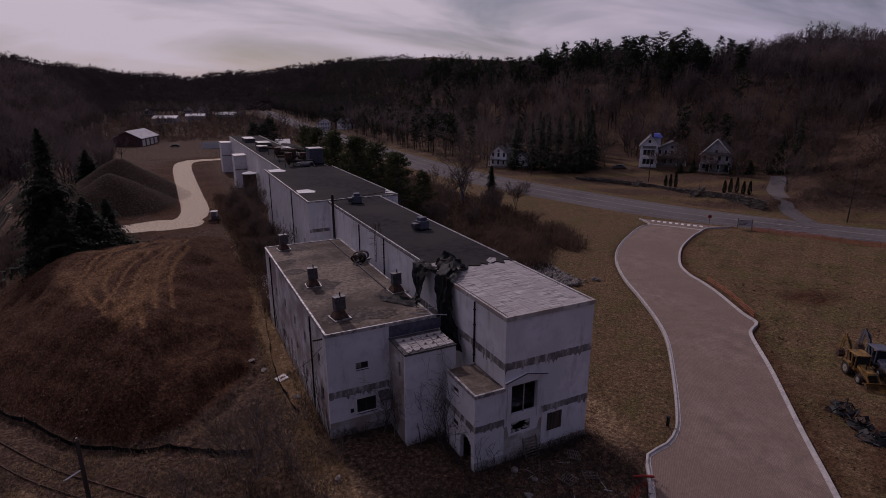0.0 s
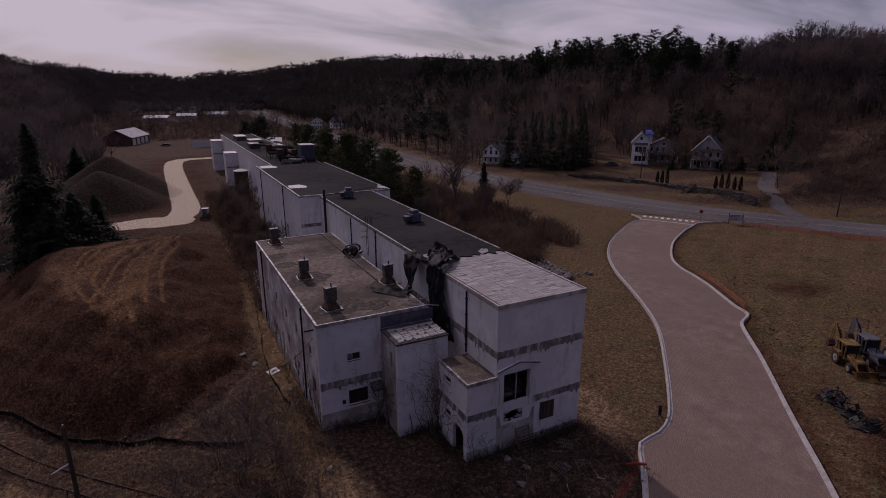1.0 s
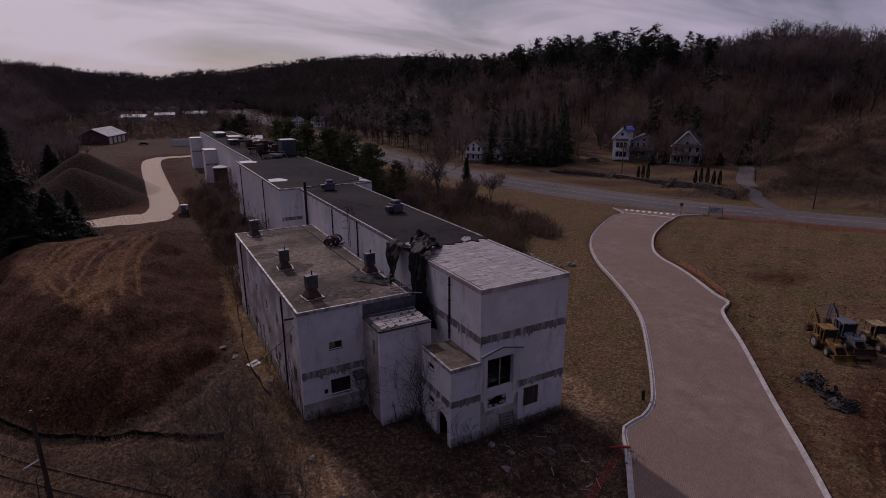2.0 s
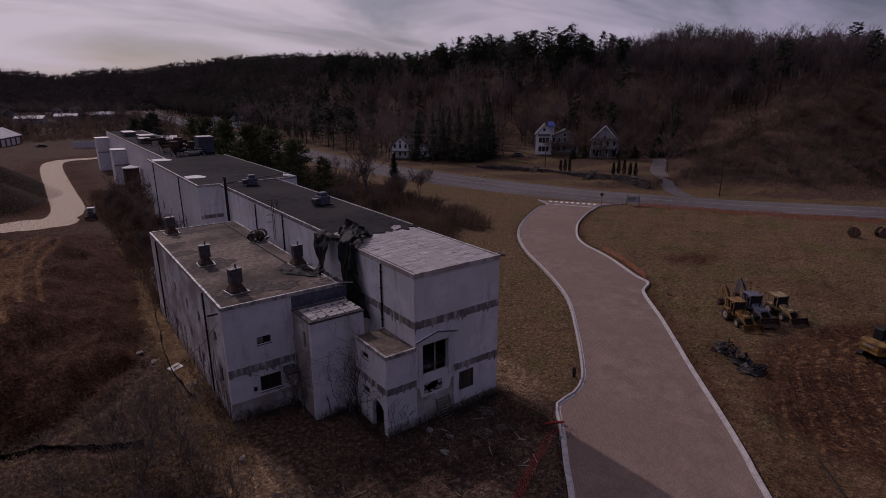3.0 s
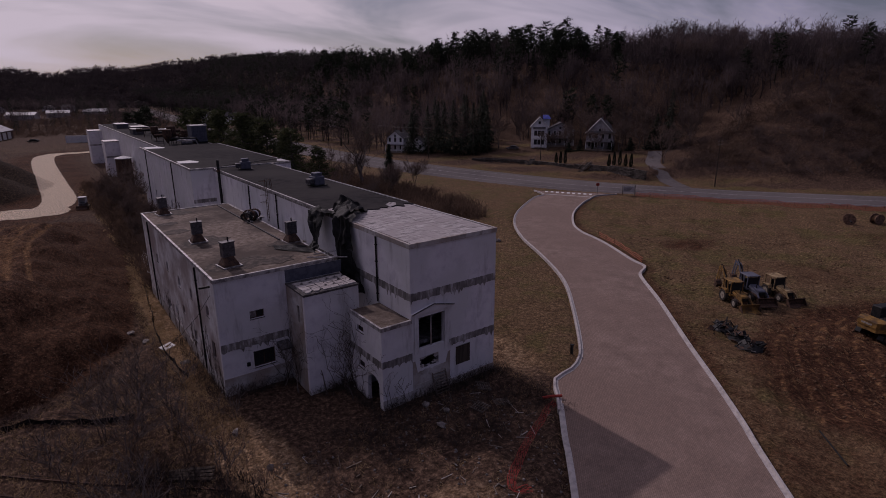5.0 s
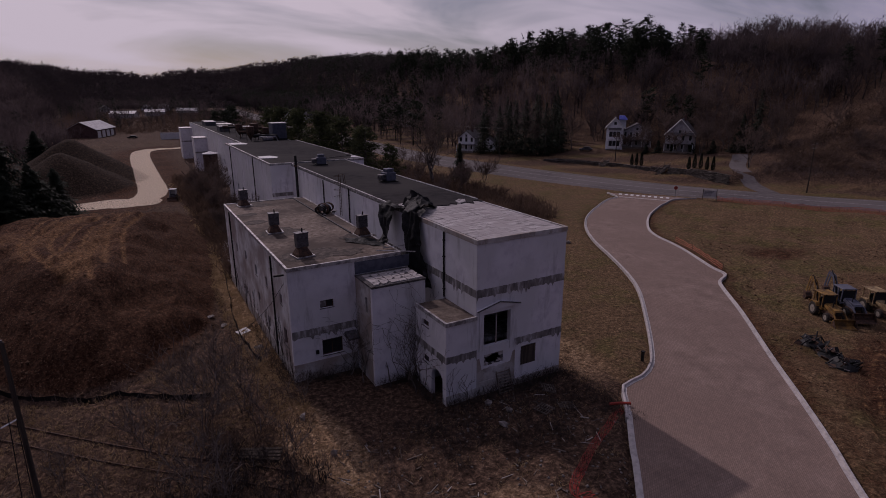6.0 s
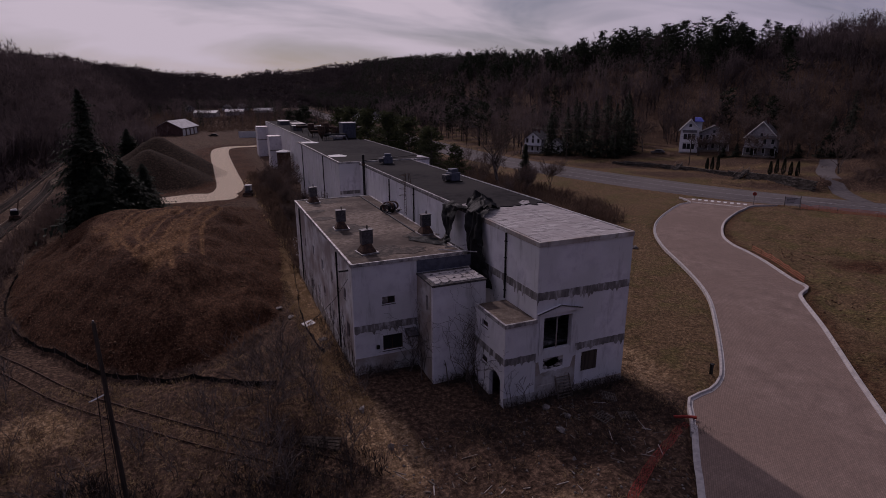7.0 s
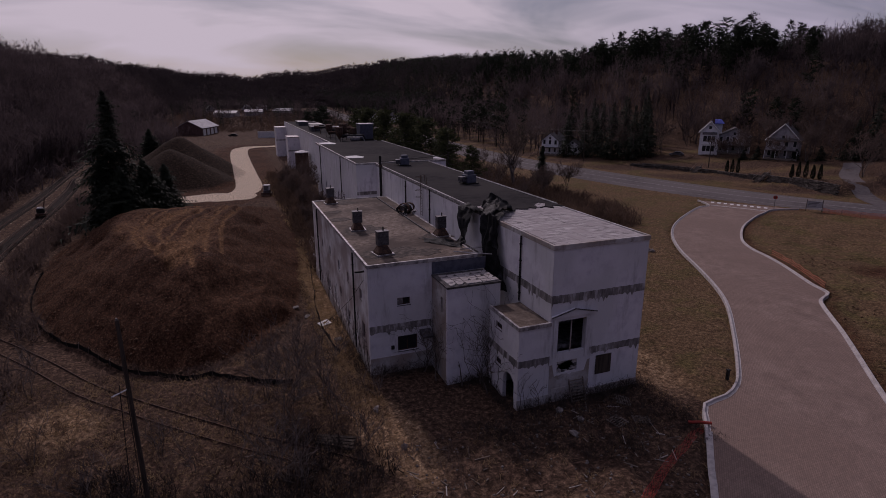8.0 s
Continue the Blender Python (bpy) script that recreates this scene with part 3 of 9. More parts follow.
def ground_z(x, y, cut=True):
    """The height of the ground sheet, and its zones: earth, grass, crushed stone."""
    x, y = np.asarray(x, float), np.asarray(y, float)
    z = base_z(x, y)
    dep = mound_depth(x, y)
    # steep tipped sides, a crisp brow and a worked flat top that runs down to the lane
    wob = dep + 0.7 * np.sin(0.33 * x + 0.21 * y) + 0.45 * np.sin(0.9 * x - 0.6 * y + 1.0)
    side = np.clip((np.minimum(dep, wob) + 0.2) / 8.8, 0, 1.25)
    m = np.where(side < 0.9, side, 0.9 + 0.1 * np.tanh((side - 0.9) / 0.1))
    m = np.where(dep > -0.4, m, 0) * (1 - 0.8 * smooth01((y - 80) / 36))
    z = z + 6.2 * m + 0.16 * np.sin(0.5 * x + 0.37 * y) * np.clip(m, 0, 1)
    sloped = (dep > 0.3) & (side < 0.95)
    z = z + np.where(sloped, 0.07 * np.sin(2.3 * x + 1.1 * y + np.sin(0.7 * y)) + 0.05 * np.sin(3.9 * x - 0.8 * y), 0)
    # the two dark heaps behind
    pile = np.maximum(heap(x, y, -12.6, 151.5, 14.6, 9.4), heap(x, y, -11.8, 168, 17.5, 11.0, 0.95))
    pile = np.maximum(pile, heap(x, y, -24, 161, 13, 6.5))
    z = z + pile
    # the cutting of the siding and the shallow ditch round the heap's foot
    ds, _, _ = seg_dist(x, y, SIDING_C)
    dm = np.minimum(seg_dist(x, y, MAINLINE_C)[0], seg_dist(x, y, BRANCH_C)[0])
    dr = np.minimum(ds, dm)
    ditch = np.exp(-((dep + 1.1) / 0.55) ** 2) * smooth01((60 - y) / 12)
    z = z - 0.45 * ditch
    # debris heaps in the yard
    z = z + heap(x, y, 15.5, 17.5, 4.2, 0.9) + heap(x, y, 20.5, 20.0, 3.6, 0.7) + heap(x, y, 10.5, 21, 3.5, 0.4)
    dl, _, _ = seg_dist(x, y, LANE_C)
    road_in = inside(x, y, ROAD_POLY)
    dl1, _, _ = seg_dist(x, y, ROAD_LC)
    dr1, _, _ = seg_dist(x, y, ROAD_RC)
    droad = np.where(road_in, 0, np.minimum(dl1, dr1))
    dh, hside, _ = seg_dist(x, y, HIGHWAY_C)
    rough = smooth01((dl - 2.5) / 2) * smooth01((droad - 0.5) / 2.5) * smooth01((dh - half_width(y) - 0.5) / 4) * smooth01((dr - 1.6) / 1.5) * smooth01((seg_dist(x, y, DRIVE_C)[0] - 2.6) / 2)
    yard = ((x > 7) & (x < 32) & (y > 28) & (y < 215))
    rough = np.where(yard, rough * 0.4, rough)
    lawn = smooth01((x - 31) / 4)
    z = z + ripple(x, y) * rough * np.where(dep > 0, 1.0, 0.8 - 0.45 * lawn + 0.5 * lawn * (x - y > 20))
    rut = np.zeros_like(z)
    near = (x > -30) & (x < 90) & (y > -5) & (y < 126)
    for line in RUTS:
        d, _, _ = seg_dist(x[near], y[near], line)
        rut[near] = np.maximum(rut[near], np.exp(-(d / 0.34) ** 2))
    for line in RIGHT_RUTS:
        d, _, _ = seg_dist(x[near], y[near], line)
        rut[near] = np.maximum(rut[near], 0.9 * np.exp(-(d / 0.42) ** 2))
    z = z - 0.30 * rut
    if cut:
        z = z - 0.25 * (road_in | (droad < 0.4)) - 0.3 * smooth01((half_width(y) + 0.2 - dh) / 1.2)
    # zones
    earth = np.clip((dep + 0.6) / 1.2, 0, 1) * 0.95
    earth = np.maximum(earth, np.where(pile > 0.4, 0.34, 0))
    earth = np.maximum(earth, 0.85 * smooth01((60 - dl * 3.0) / 60) * (y > 112))
    mud = 0.75 * smooth01((17 - np.hypot((x - 60) / 1.6, y - 10)) / 9)
    mud2 = 0.8 * smooth01((7 - np.hypot((x - 81) / 1.6, y - 43.5)) / 6) + 0.5 * smooth01((5 - np.hypot((x - 77) / 2.2, y - 32)) / 4)
    verge = smooth01((3.2 - droad) / 2.8) * (x > 40) * (dr1 < 3.4)
    earth = np.maximum.reduce([earth, mud, 0.75 * mud2, 0.55 * verge])
    grass = smooth01((x - 30) / 3) * smooth01((y + 40) / 20)
    grass = np.maximum(grass, 0)
    hill_d = np.where(hside < 0, dh, 0)
    grass = grass * (1 - 0.8 * smooth01((hill_d - 70) / 60)) * (1 - 0.85 * smooth01((y - 58 - 0.5 * (x - 33) - 2.5 * np.sin(0.45 * x) - 1.5 * np.sin(1.1 * x + 1)) / 9) * (x < 70) * (y < 200))
    grass = np.where(x < 20, 0.35 * smooth01((y - 230) / 40) + 0.0 * x, grass)
    grass = grass * (1 - (0.62 + 0.25 * np.sin(0.23 * x + 0.31 * y)) * smooth01((hill_d - 9) / 4))
    grass = grass * (1 - smooth01((hill_d - 58) / 8)) * (1 - 0.85 * smooth01((y - 280) / 60)) * (1 - 0.85 * smooth01((np.degrees(np.arctan2(x, np.maximum(y, 1))) - 55 + 2 * np.sin(0.2 * x)) / 7) * smooth01((hill_d - 22 - 4 * np.sin(0.11 * x)) / 7))
    stone = smooth01((3.9 - dl) / 1.6)
    stone = np.maximum(stone, 0.42 * smooth01((2.4 - dm) / 1.0))
    straw = 0.9 * smooth01((x - 6.9) / 0.8) * smooth01((9.6 - x) / 0.6) * smooth01((y - 40) / 4) * smooth01((80 - y) / 6)
    straw = np.maximum(straw, 0.95 * smooth01((3.2 - np.hypot(x - 8.6 - 0.16 * (31 - y), (y - 31) / 2.8)) / 2.2))
    straw = np.maximum(straw, 0.75 * smooth01((5.5 - np.hypot(x + 12.6, (y - 40) * 1.2)) / 4.0) * (dr > 1.4))
    straw = np.maximum(straw, 0.5 * smooth01((4.2 - np.hypot((x - 15.2) / 1.2, y - 18.8)) / 2.6))
    straw = np.maximum(straw, 0.65 * smooth01((4.0 - np.hypot(x - 31.0, (y - 34) / 2.6)) / 3.0))
    plot = (dr1 < 70) & (x - y > 14) & ~road_in & (x > 30)
    earth = np.maximum(earth, np.where(plot, 0.10 + 0.24 * smooth01((44 - y) / 26) + 0.16 * np.sin(0.21 * x + 0.4) * np.sin(0.17 * y), 0))
    stone = np.maximum(stone, smooth01((1.0 - np.hypot((x + 3.5) / 10.5, (y - 128.5) / 5.5)) / 0.25))
    # the flat top is coloured lighter as if sunlit; ruts add real track wear
    flat_top = smooth01((dep - 7.6) / 1.6) * smooth01((y - 53) / 5)
    sunlit_wear = flat_top * (0.40 + 0.26 * np.sin(0.9 * x - 0.35 * y + 2 * np.sin(0.1 * y)) * np.sin(0.31 * x + 0.4)) * (x < 1.5 - 0.03 * (y - 60))
    sunlit_wear = np.maximum(sunlit_wear, 0.66 * smooth01((rut - 0.2) / 0.5) * (dep > 5))
    sunlit_wear = np.maximum(sunlit_wear, 0.7 * np.exp(-((np.abs(rut - 0.3)) / 0.2) ** 2) * (x > 38) * (rut > 0.05))
    LAND["sunlit_wear"] = sunlit_wear
    LAND["topsoil"] = np.clip(pile / 1.2, 0, 1) * 0.95
    return z, np.stack([earth, grass, stone, straw], -1), rut


def spread(a, b, first, ratio):
    out, s = [a], first
    while abs(out[-1]) < abs(b):
        out.append(out[-1] + math.copysign(s, b)); s *= ratio
    return np.array(out)


def build_ground():
    xs = np.unique(np.concatenate([spread(-46, -3200, 1.2, 1.13), np.arange(-46, 41, 0.5), np.arange(-13.75, 5, 0.5), np.arange(41, 74, 0.5), np.arange(74, 126, 0.9), spread(126, 3600, 1.6, 1.12)]))
    ys = np.unique(np.concatenate([-spread(2, 900, 1.5, 1.25), np.arange(-2, 120, 0.5), np.arange(54.25, 100, 0.5), np.arange(120, 262, 1.6), spread(262, 4600, 2.2, 1.09)]))
    gx, gy = np.meshgrid(xs, ys)
    z, zone, _ = ground_z(gx.ravel(), gy.ravel())
    nx, ny = len(xs), len(ys)
    LAND.update(xs=xs, ys=ys, z=z.reshape(ny, nx))
    i = np.arange(nx * ny).reshape(ny, nx)
    faces = np.stack([i[:-1, :-1], i[:-1, 1:], i[1:, 1:], i[1:, :-1]], -1).reshape(-1, 4)
    ob = raw("ground", np.stack([gx.ravel(), gy.ravel(), z], -1), faces, M_GROUND, smooth=True)
    layer = ob.data.color_attributes.new("zone", "FLOAT_COLOR", "POINT")
    layer.data.foreach_set("color", zone.astype(np.float32).ravel())
    w = LAND["sunlit_wear"]
    layer = ob.data.color_attributes.new("sunlit_wear", "FLOAT_COLOR", "POINT")
    layer.data.foreach_set("color", np.stack([w, LAND["topsoil"], np.zeros_like(w), np.ones_like(w)], -1).astype(np.float32).ravel())
    return tagged(ob, "winter ground of leaf litter, dead grass and raw brown earth", "ground", kind="structure")


build_ground()


def ground_many(x, y):
    """The height of the built ground sheet at places."""
    x, y = np.asarray(x, float), np.asarray(y, float)
    xs, ys, z = LAND["xs"], LAND["ys"], LAND["z"]
    i = np.clip(np.searchsorted(xs, x) - 1, 0, len(xs) - 2)
    j = np.clip(np.searchsorted(ys, y) - 1, 0, len(ys) - 2)
    u = (x - xs[i]) / (xs[i + 1] - xs[i])
    v = (y - ys[j]) / (ys[j + 1] - ys[j])
    return (z[j, i] * (1 - u) + z[j, i + 1] * u) * (1 - v) + (z[j + 1, i] * (1 - u) + z[j + 1, i + 1] * u) * v


def ground_at(x, y):
    return float(ground_many(np.array([x]), np.array([y]))[0])


def ribbon(name, left, right, lift, material, label, category, base=True):
    """A strip of road surface between two edge lines of equal count."""
    n = len(left)
    v, f = [], []
    k = 6
    for (lx, ly), (rx, ry) in zip(left, right):
        for j in range(k + 1):
            v.append((lx + (rx - lx) * j / k, ly + (ry - ly) * j / k, lift + 0.06 * math.sin(math.pi * j / k)))
    v = np.array(v)
    v[:, 2] += base_z(v[:, 0], v[:, 1])
    for i in range(n - 1):
        for j in range(k):
            a = i * (k + 1) + j
            f.append((a, a + 1, a + k + 2, a + k + 1))
    ob = raw(name, v, f, material, smooth=True)
    return tagged(ob, label, category, kind="structure")


def offset_line(line, d):
    p = np.array(line)
    t = np.gradient(p, axis=0)
    t /= np.linalg.norm(t, axis=1)[:, None]
    return [tuple(q) for q in p + np.stack([-t[:, 1], t[:, 0]], -1) * d]


def resample(line, n):
    p = np.array(line)
    s = np.r_[0, np.cumsum(np.linalg.norm(np.diff(p, axis=0), axis=1))]
    q = np.linspace(0, s[-1], n)
    return [tuple(a) for a in np.stack([np.interp(q, s, p[:, 0]), np.interp(q, s, p[:, 1])], -1)]


HIGHWAY_HALF = half_width(np.array(HIGHWAY)[:, 1])[:, None]
ribbon("highway", offset_line(HIGHWAY, HIGHWAY_HALF), offset_line(HIGHWAY, -HIGHWAY_HALF), -0.02, M_ASPHALT, "worn grey asphalt two-lane highway", "road")
ribbon("pavement", resample(ROAD_L, 130), resample(ROAD_R, 130), 0.0, M_PAVER, "winding driveway of reddish clay pavers", "road")


def stripe(name, line, d, w, m, start, end, label, gap=None):
    """Painted line on the highway."""
    a, b = offset_line(line, d + w / 2), offset_line(line, d - w / 2)
    v, f = [], []
    for (ax, ay), (bx, by) in zip(a, b):
        lift = 0.045 + 0.06 * math.cos(min(1, abs(d) / 7.0) * math.pi / 2)
        v += [(ax, ay, lift - 0.02), (bx, by, lift - 0.02)]
    v = np.array(v)
    v[:, 2] += base_z(v[:, 0], v[:, 1])
    for i in range(start, min(end, len(a) - 1)):
        if gap and i % gap == 0:
            continue
        f.append((2 * i + 1, 2 * i + 3, 2 * i + 2, 2 * i))
    ob = raw(name, v, f, m)
    return tagged(ob, label, "road marking", kind="structure")


stripe("edge_line", HIGHWAY, 5.3, 0.13, M_FADED, 4, 150, "faded white edge line on the highway")
stripe("edge_line", HIGHWAY, -5.3, 0.13, M_FADED, 4, 150, "faded white edge line on the highway")
stripe("centre_line", HIGHWAY, 0.14, 0.12, M_FADED, 4, 150, "faded double centre line on the highway")
stripe("centre_line", HIGHWAY, -0.14, 0.12, M_FADED, 4, 150, "faded double centre line on the highway")


def kerbs(line, outward, name):
    """Concrete kerb and gutter in cast lengths along one edge of the driveway."""
    holder = tagged(new(name), "pale concrete kerb and gutter along the driveway", "kerb", kind="structure")
    n_sec = int(len(line) / 3)
    profile = [(0.34, -0.05), (0.34, 0.012), (0.16, 0.006), (0.12, 0.16), (-0.02, 0.16), (-0.05, 0.13), (-0.05, -0.30), (0.34, -0.30)]
    for s in range(n_sec):
        pts = line[s * 3:s * 3 + 4]
        if len(pts) < 2:
            continue
        bm = bmesh.new()
        rings = []
        p = np.array(pts)
        t = np.gradient(p, axis=0)
        t /= np.linalg.norm(t, axis=1)[:, None]
        p[0] += t[0] * 0.012
        p[-1] -= t[-1] * 0.012
        for (x, y), (tx, ty), z in zip(p, t, base_z(p[:, 0], p[:, 1])):
            nx, ny = ty * outward, -tx * outward
            rings.append([bm.verts.new((x + nx * u, y + ny * u, z + h + 0.02)) for u, h in profile])
        for a, b in zip(rings, rings[1:]):
            for i in range(len(profile)):
                j = (i + 1) % len(profile)
                bm.faces.new((a[i], a[j], b[j], b[i]))
        bm.faces.new(rings[0]); bm.faces.new(rings[-1][::-1])
        bmesh.ops.recalc_face_normals(bm, faces=bm.faces[:])
        part("kerb_section", bm, M_KERB, holder)


ribbon("edging", ROAD_L[2:26], offset_line(ROAD_L[2:26], -0.42), 0.035, M_KERB, "flush pale concrete edging along the driveway", "kerb")
kerbs(ROAD_L[24:], 1, "kerb_1")
kerbs(ROAD_R, -1, "kerb_2")


# ---- the factory ----
M_STAIN = mat("damp_gravel", [(0.3, (0.028, 0.021, 0.018)), (0.5, (0.058, 0.043, 0.036)), (0.7, (0.12, 0.092, 0.076))], 2.6, 0.85, 0.4)

def wall_cells(bm, u0, u1, z0, z1, holes, place):
    """A wall as boxes round its openings; place(u0, u1, z0, z1) gives a box's dimensions."""
    us = sorted({u0, u1, *(u for h in holes for u in h[:2])})
    for a, b in zip(us, us[1:]):
        cuts = sorted((h[2], h[3]) for h in holes if h[0] < (a + b) / 2 < h[1])
        low = z0
        for c, d in cuts:
            if c > low:
                box(bm, *place(a, b, low, c))
            low = d
        if low < z1:
            box(bm, *place(a, b, low, z1))
    bmesh.ops.remove_doubles(bm, verts=bm.verts[:], dist=0.0005)
    bm.verts.index_update()
    seen = {}
    for f in bm.faces:
        seen.setdefault(tuple(sorted(v.index for v in f.verts)), []).append(f)
    bmesh.ops.delete(bm, geom=[f for fs in seen.values() if len(fs) > 1 for f in fs], context="FACES_ONLY")


def wall_x(parent, x, thick, y0, y1, z0, z1, holes=(), material=None, name="wall", label=""):
    """A wall that runs along y, whose outer face lies at x; thick is signed, inwards."""
    bm = bmesh.new()
    xa, xb = min(x, x + thick), max(x, x + thick)
    wall_cells(bm, y0, y1, z0, z1, holes, lambda a, b, c, d: (xa, xb, a, b, c, d))
    return part(name, bm, material or M_WALL, parent, label)


def wall_y(parent, y, thick, x0, x1, z0, z1, holes=(), material=None, name="wall", label=""):
    bm = bmesh.new()
    ya, yb = min(y, y + thick), max(y, y + thick)
    wall_cells(bm, x0, x1, z0, z1, holes, lambda a, b, c, d: (a, b, ya, yb, c, d))
    return part(name, bm, material or M_WALL, parent, label)


def small_window_x(parent, x, y0, y1, z0, z1, broken=False):
    """A small window in a wall that faces -x."""
    w = part("window", boxes((x + 0.16, x + 0.22, y0, y1, z0, z0 + 0.07), (x + 0.16, x + 0.22, y0, y1, z1 - 0.07, z1),
                             (x + 0.16, x + 0.22, y0, y0 + 0.07, z0 + 0.07, z1 - 0.07), (x + 0.16, x + 0.22, y1 - 0.07, y1, z0 + 0.07, z1 - 0.07),
                             (x + 0.17, x + 0.21, (y0 + y1) / 2 - 0.03, (y0 + y1) / 2 + 0.03, z0 + 0.07, z1 - 0.07)), M_RUST, parent, "rusted steel window frame")
    if not broken:
        part("pane", boxes((x + 0.185, x + 0.195, y0 + 0.07, (y0 + y1) / 2 - 0.03, z0 + 0.07, z1 - 0.07)), M_GLASS, w)
    if not broken:
        part("pane", boxes((x + 0.185, x + 0.195, (y0 + y1) / 2 + 0.03, y1 - 0.07, z0 + 0.07, z1 - 0.07)), M_GLASS, w)
    part("sill", boxes((x - 0.015, x + 0.16, y0 - 0.04, y1 + 0.04, z0 - 0.07, z0 - 0.003)), M_DARKCAP, w)
    return w


def small_window_y(parent, y, x0, x1, z0, z1, boards=False):
    """A small window in a wall that faces -y."""
    w = part("window", boxes((x0, x1, y + 0.16, y + 0.22, z0, z0 + 0.07), (x0, x1, y + 0.16, y + 0.22, z1 - 0.07, z1),
                             (x0, x0 + 0.07, y + 0.16, y + 0.22, z0 + 0.07, z1 - 0.07), (x1 - 0.07, x1, y + 0.16, y + 0.22, z0 + 0.07, z1 - 0.07),
                             ((x0 + x1) / 2 - 0.03, (x0 + x1) / 2 + 0.03, y + 0.17, y + 0.21, z0 + 0.07, z1 - 0.07)), M_RUST, parent, "rusted steel window frame")
    xm = (x0 + x1) / 2
    part("pane", boxes((x0 + 0.07, xm - 0.03, y + 0.185, y + 0.195, z0 + 0.07, z1 - 0.07)), M_CAP if boards else M_GLASS, w)
    part("pane", boxes((xm + 0.03, x1 - 0.07, y + 0.185, y + 0.195, z0 + 0.07, z1 - 0.07)), M_GLASS, w)
    part("sill", boxes((x0 - 0.04, x1 + 0.04, y - 0.02, y + 0.16, z0 - 0.07, z0 - 0.003)), M_DARKCAP, w)
    return w


def downpipe_x(parent, x, y, z0, z1):
    bm = tube(bmesh.new(), [(x - 0.09, y, z0), (x - 0.09, y, z1)], 0.07, 8)
    for k in range(4):
        box(bm, x - 0.17, x - 0.001, y - 0.1, y + 0.1, z0 + (z1 - z0) * (k + 0.5) / 4 - 0.04, z0 + (z1 - z0) * (k + 0.5) / 4 + 0.04)
    return part("downpipe", bm, M_BLACKMETAL, parent, "black iron downpipe")


def peeled_band(axis, at, u0, u1, z0, z1, parent, seed):
    """A band of bare concrete where the paint has come away, with a ragged edge and runs below it; at is the wall's face."""
    rng_b = random.Random(seed)
    n_b = max(4, int((u1 - u0) / 0.14))
    top = [z1 + 0.07 * noise.noise(Vector((k * 0.5, seed, 0))) for k in range(n_b + 1)]
    low_ = [z0 + 0.10 * noise.noise(Vector((k * 0.6, seed + 9, 0))) - (rng_b.uniform(0.05, 0.42) if rng_b.random() < 0.22 else 0) for k in range(n_b + 1)]
    bm = bmesh.new()
    place = (lambda u, dep, z: (u, at - dep, z)) if axis == "y" else (lambda u, dep, z: (at - dep, u, z))
    rows_b = [[bm.verts.new(place(u0 + (u1 - u0) * k / n_b, dep, z[k])) for k in range(n_b + 1)] for dep, z in ((0.003, low_), (0.022, low_), (0.022, top), (0.003, top))]
    for a_, b_ in zip(rows_b, rows_b[1:]):
        for k in range(n_b):
            bm.faces.new((a_[k], a_[k + 1], b_[k + 1], b_[k]))
    bmesh.ops.recalc_face_normals(bm, faces=bm.faces[:])
    return part("floor_band", bm, M_BAND, parent, "bare concrete band with peeled paint")


# front tower and long wing
TX0, TX1, TY0, TYM, TY1, TZ = 20.35, 28.4, 30.41, 42.6, 78.5, 12.0
wing = thing("factory_wing", "long three-storey white block factory wing with a peeling roof", "building")
wall_y(wing, TY0, 0.35, TX0, TX1, -0.6, TZ - 0.25, [(20.98, 23.35, 3.85, 6.42), (21.07, 22.8, 2.3, 3.2), (24.45, 25.88, 1.55, 3.12), (22.5, 23.75, -0.6, 1.55)],
       name="front_wall", label="white painted front wall with broken openings")
wall_x(wing, TX1, -0.35, TY0 + 0.35, TY1, -0.6, TZ - 0.25, [(y, y + 1.6, z, z + 1.5) for y in (38, 46, 54, 62, 70) for z in (1.6, 5.4)], name="side_wall")
wall_x(wing, TX0, 0.35, TY0 + 0.35, TY1, -0.6, TZ - 0.25, [], name="side_wall")
wall_y(wing, TY1 - 0.35, 0.35, TX0 + 0.35, TX1 - 0.35, -0.6, TZ - 0.25, [], name="end_wall")
for z in (3.6, 7.9):
    part("floor_slab", boxes((TX0 + 0.36, TX1 - 0.36, TY0 + 1.6 if z < 5 else TY0 + 0.36, TY1 - 0.36, z - 0.25, z)), M_BAND, wing)
part("inner_backing", boxes((TX0 + 0.36, TX1 - 0.36, TY0 + 5.0, TY0 + 5.2, 0, 11.5)), M_BAND, wing)
peeled_band("y", TY0, TX0, TX1, 7.80, 8.38, wing, 1)
peeled_band("y", TY0, 23.8, TX1, 3.42, 3.95, wing, 2)
peeled_band("x", TX0, TY0, 46, 7.80, 8.38, wing, 3)
part("roof_deck_base", boxes((TX0, TX1, TY0, TYM, TZ - 0.25, TZ - 0.06)), M_DARKCAP, wing)
# pediment and surround of the upper doorway
bm = boxes((20.62, 20.97, TY0 - 0.08, TY0 - 0.002, 3.6, 6.75), (23.36, 23.72, TY0 - 0.08, TY0 - 0.002, 3.3, 6.75), (20.97, 23.36, TY0 - 0.08, TY0 - 0.002, 6.43, 6.75))
part("door_surround", bm, M_WALL, wing, "white pilasters beside the doorway")
bm = bmesh.new()
prof = [(20.38, 6.75), (24.02, 6.75), (24.02, 6.85), (22.25, 7.28), (20.38, 6.85)]
a = [bm.verts.new((x, TY0 - 0.22, z)) for x, z in prof]
b = [bm.verts.new((x, TY0 - 0.002, z)) for x, z in prof]
bm.faces.new(a); bm.faces.new(b[::-1])
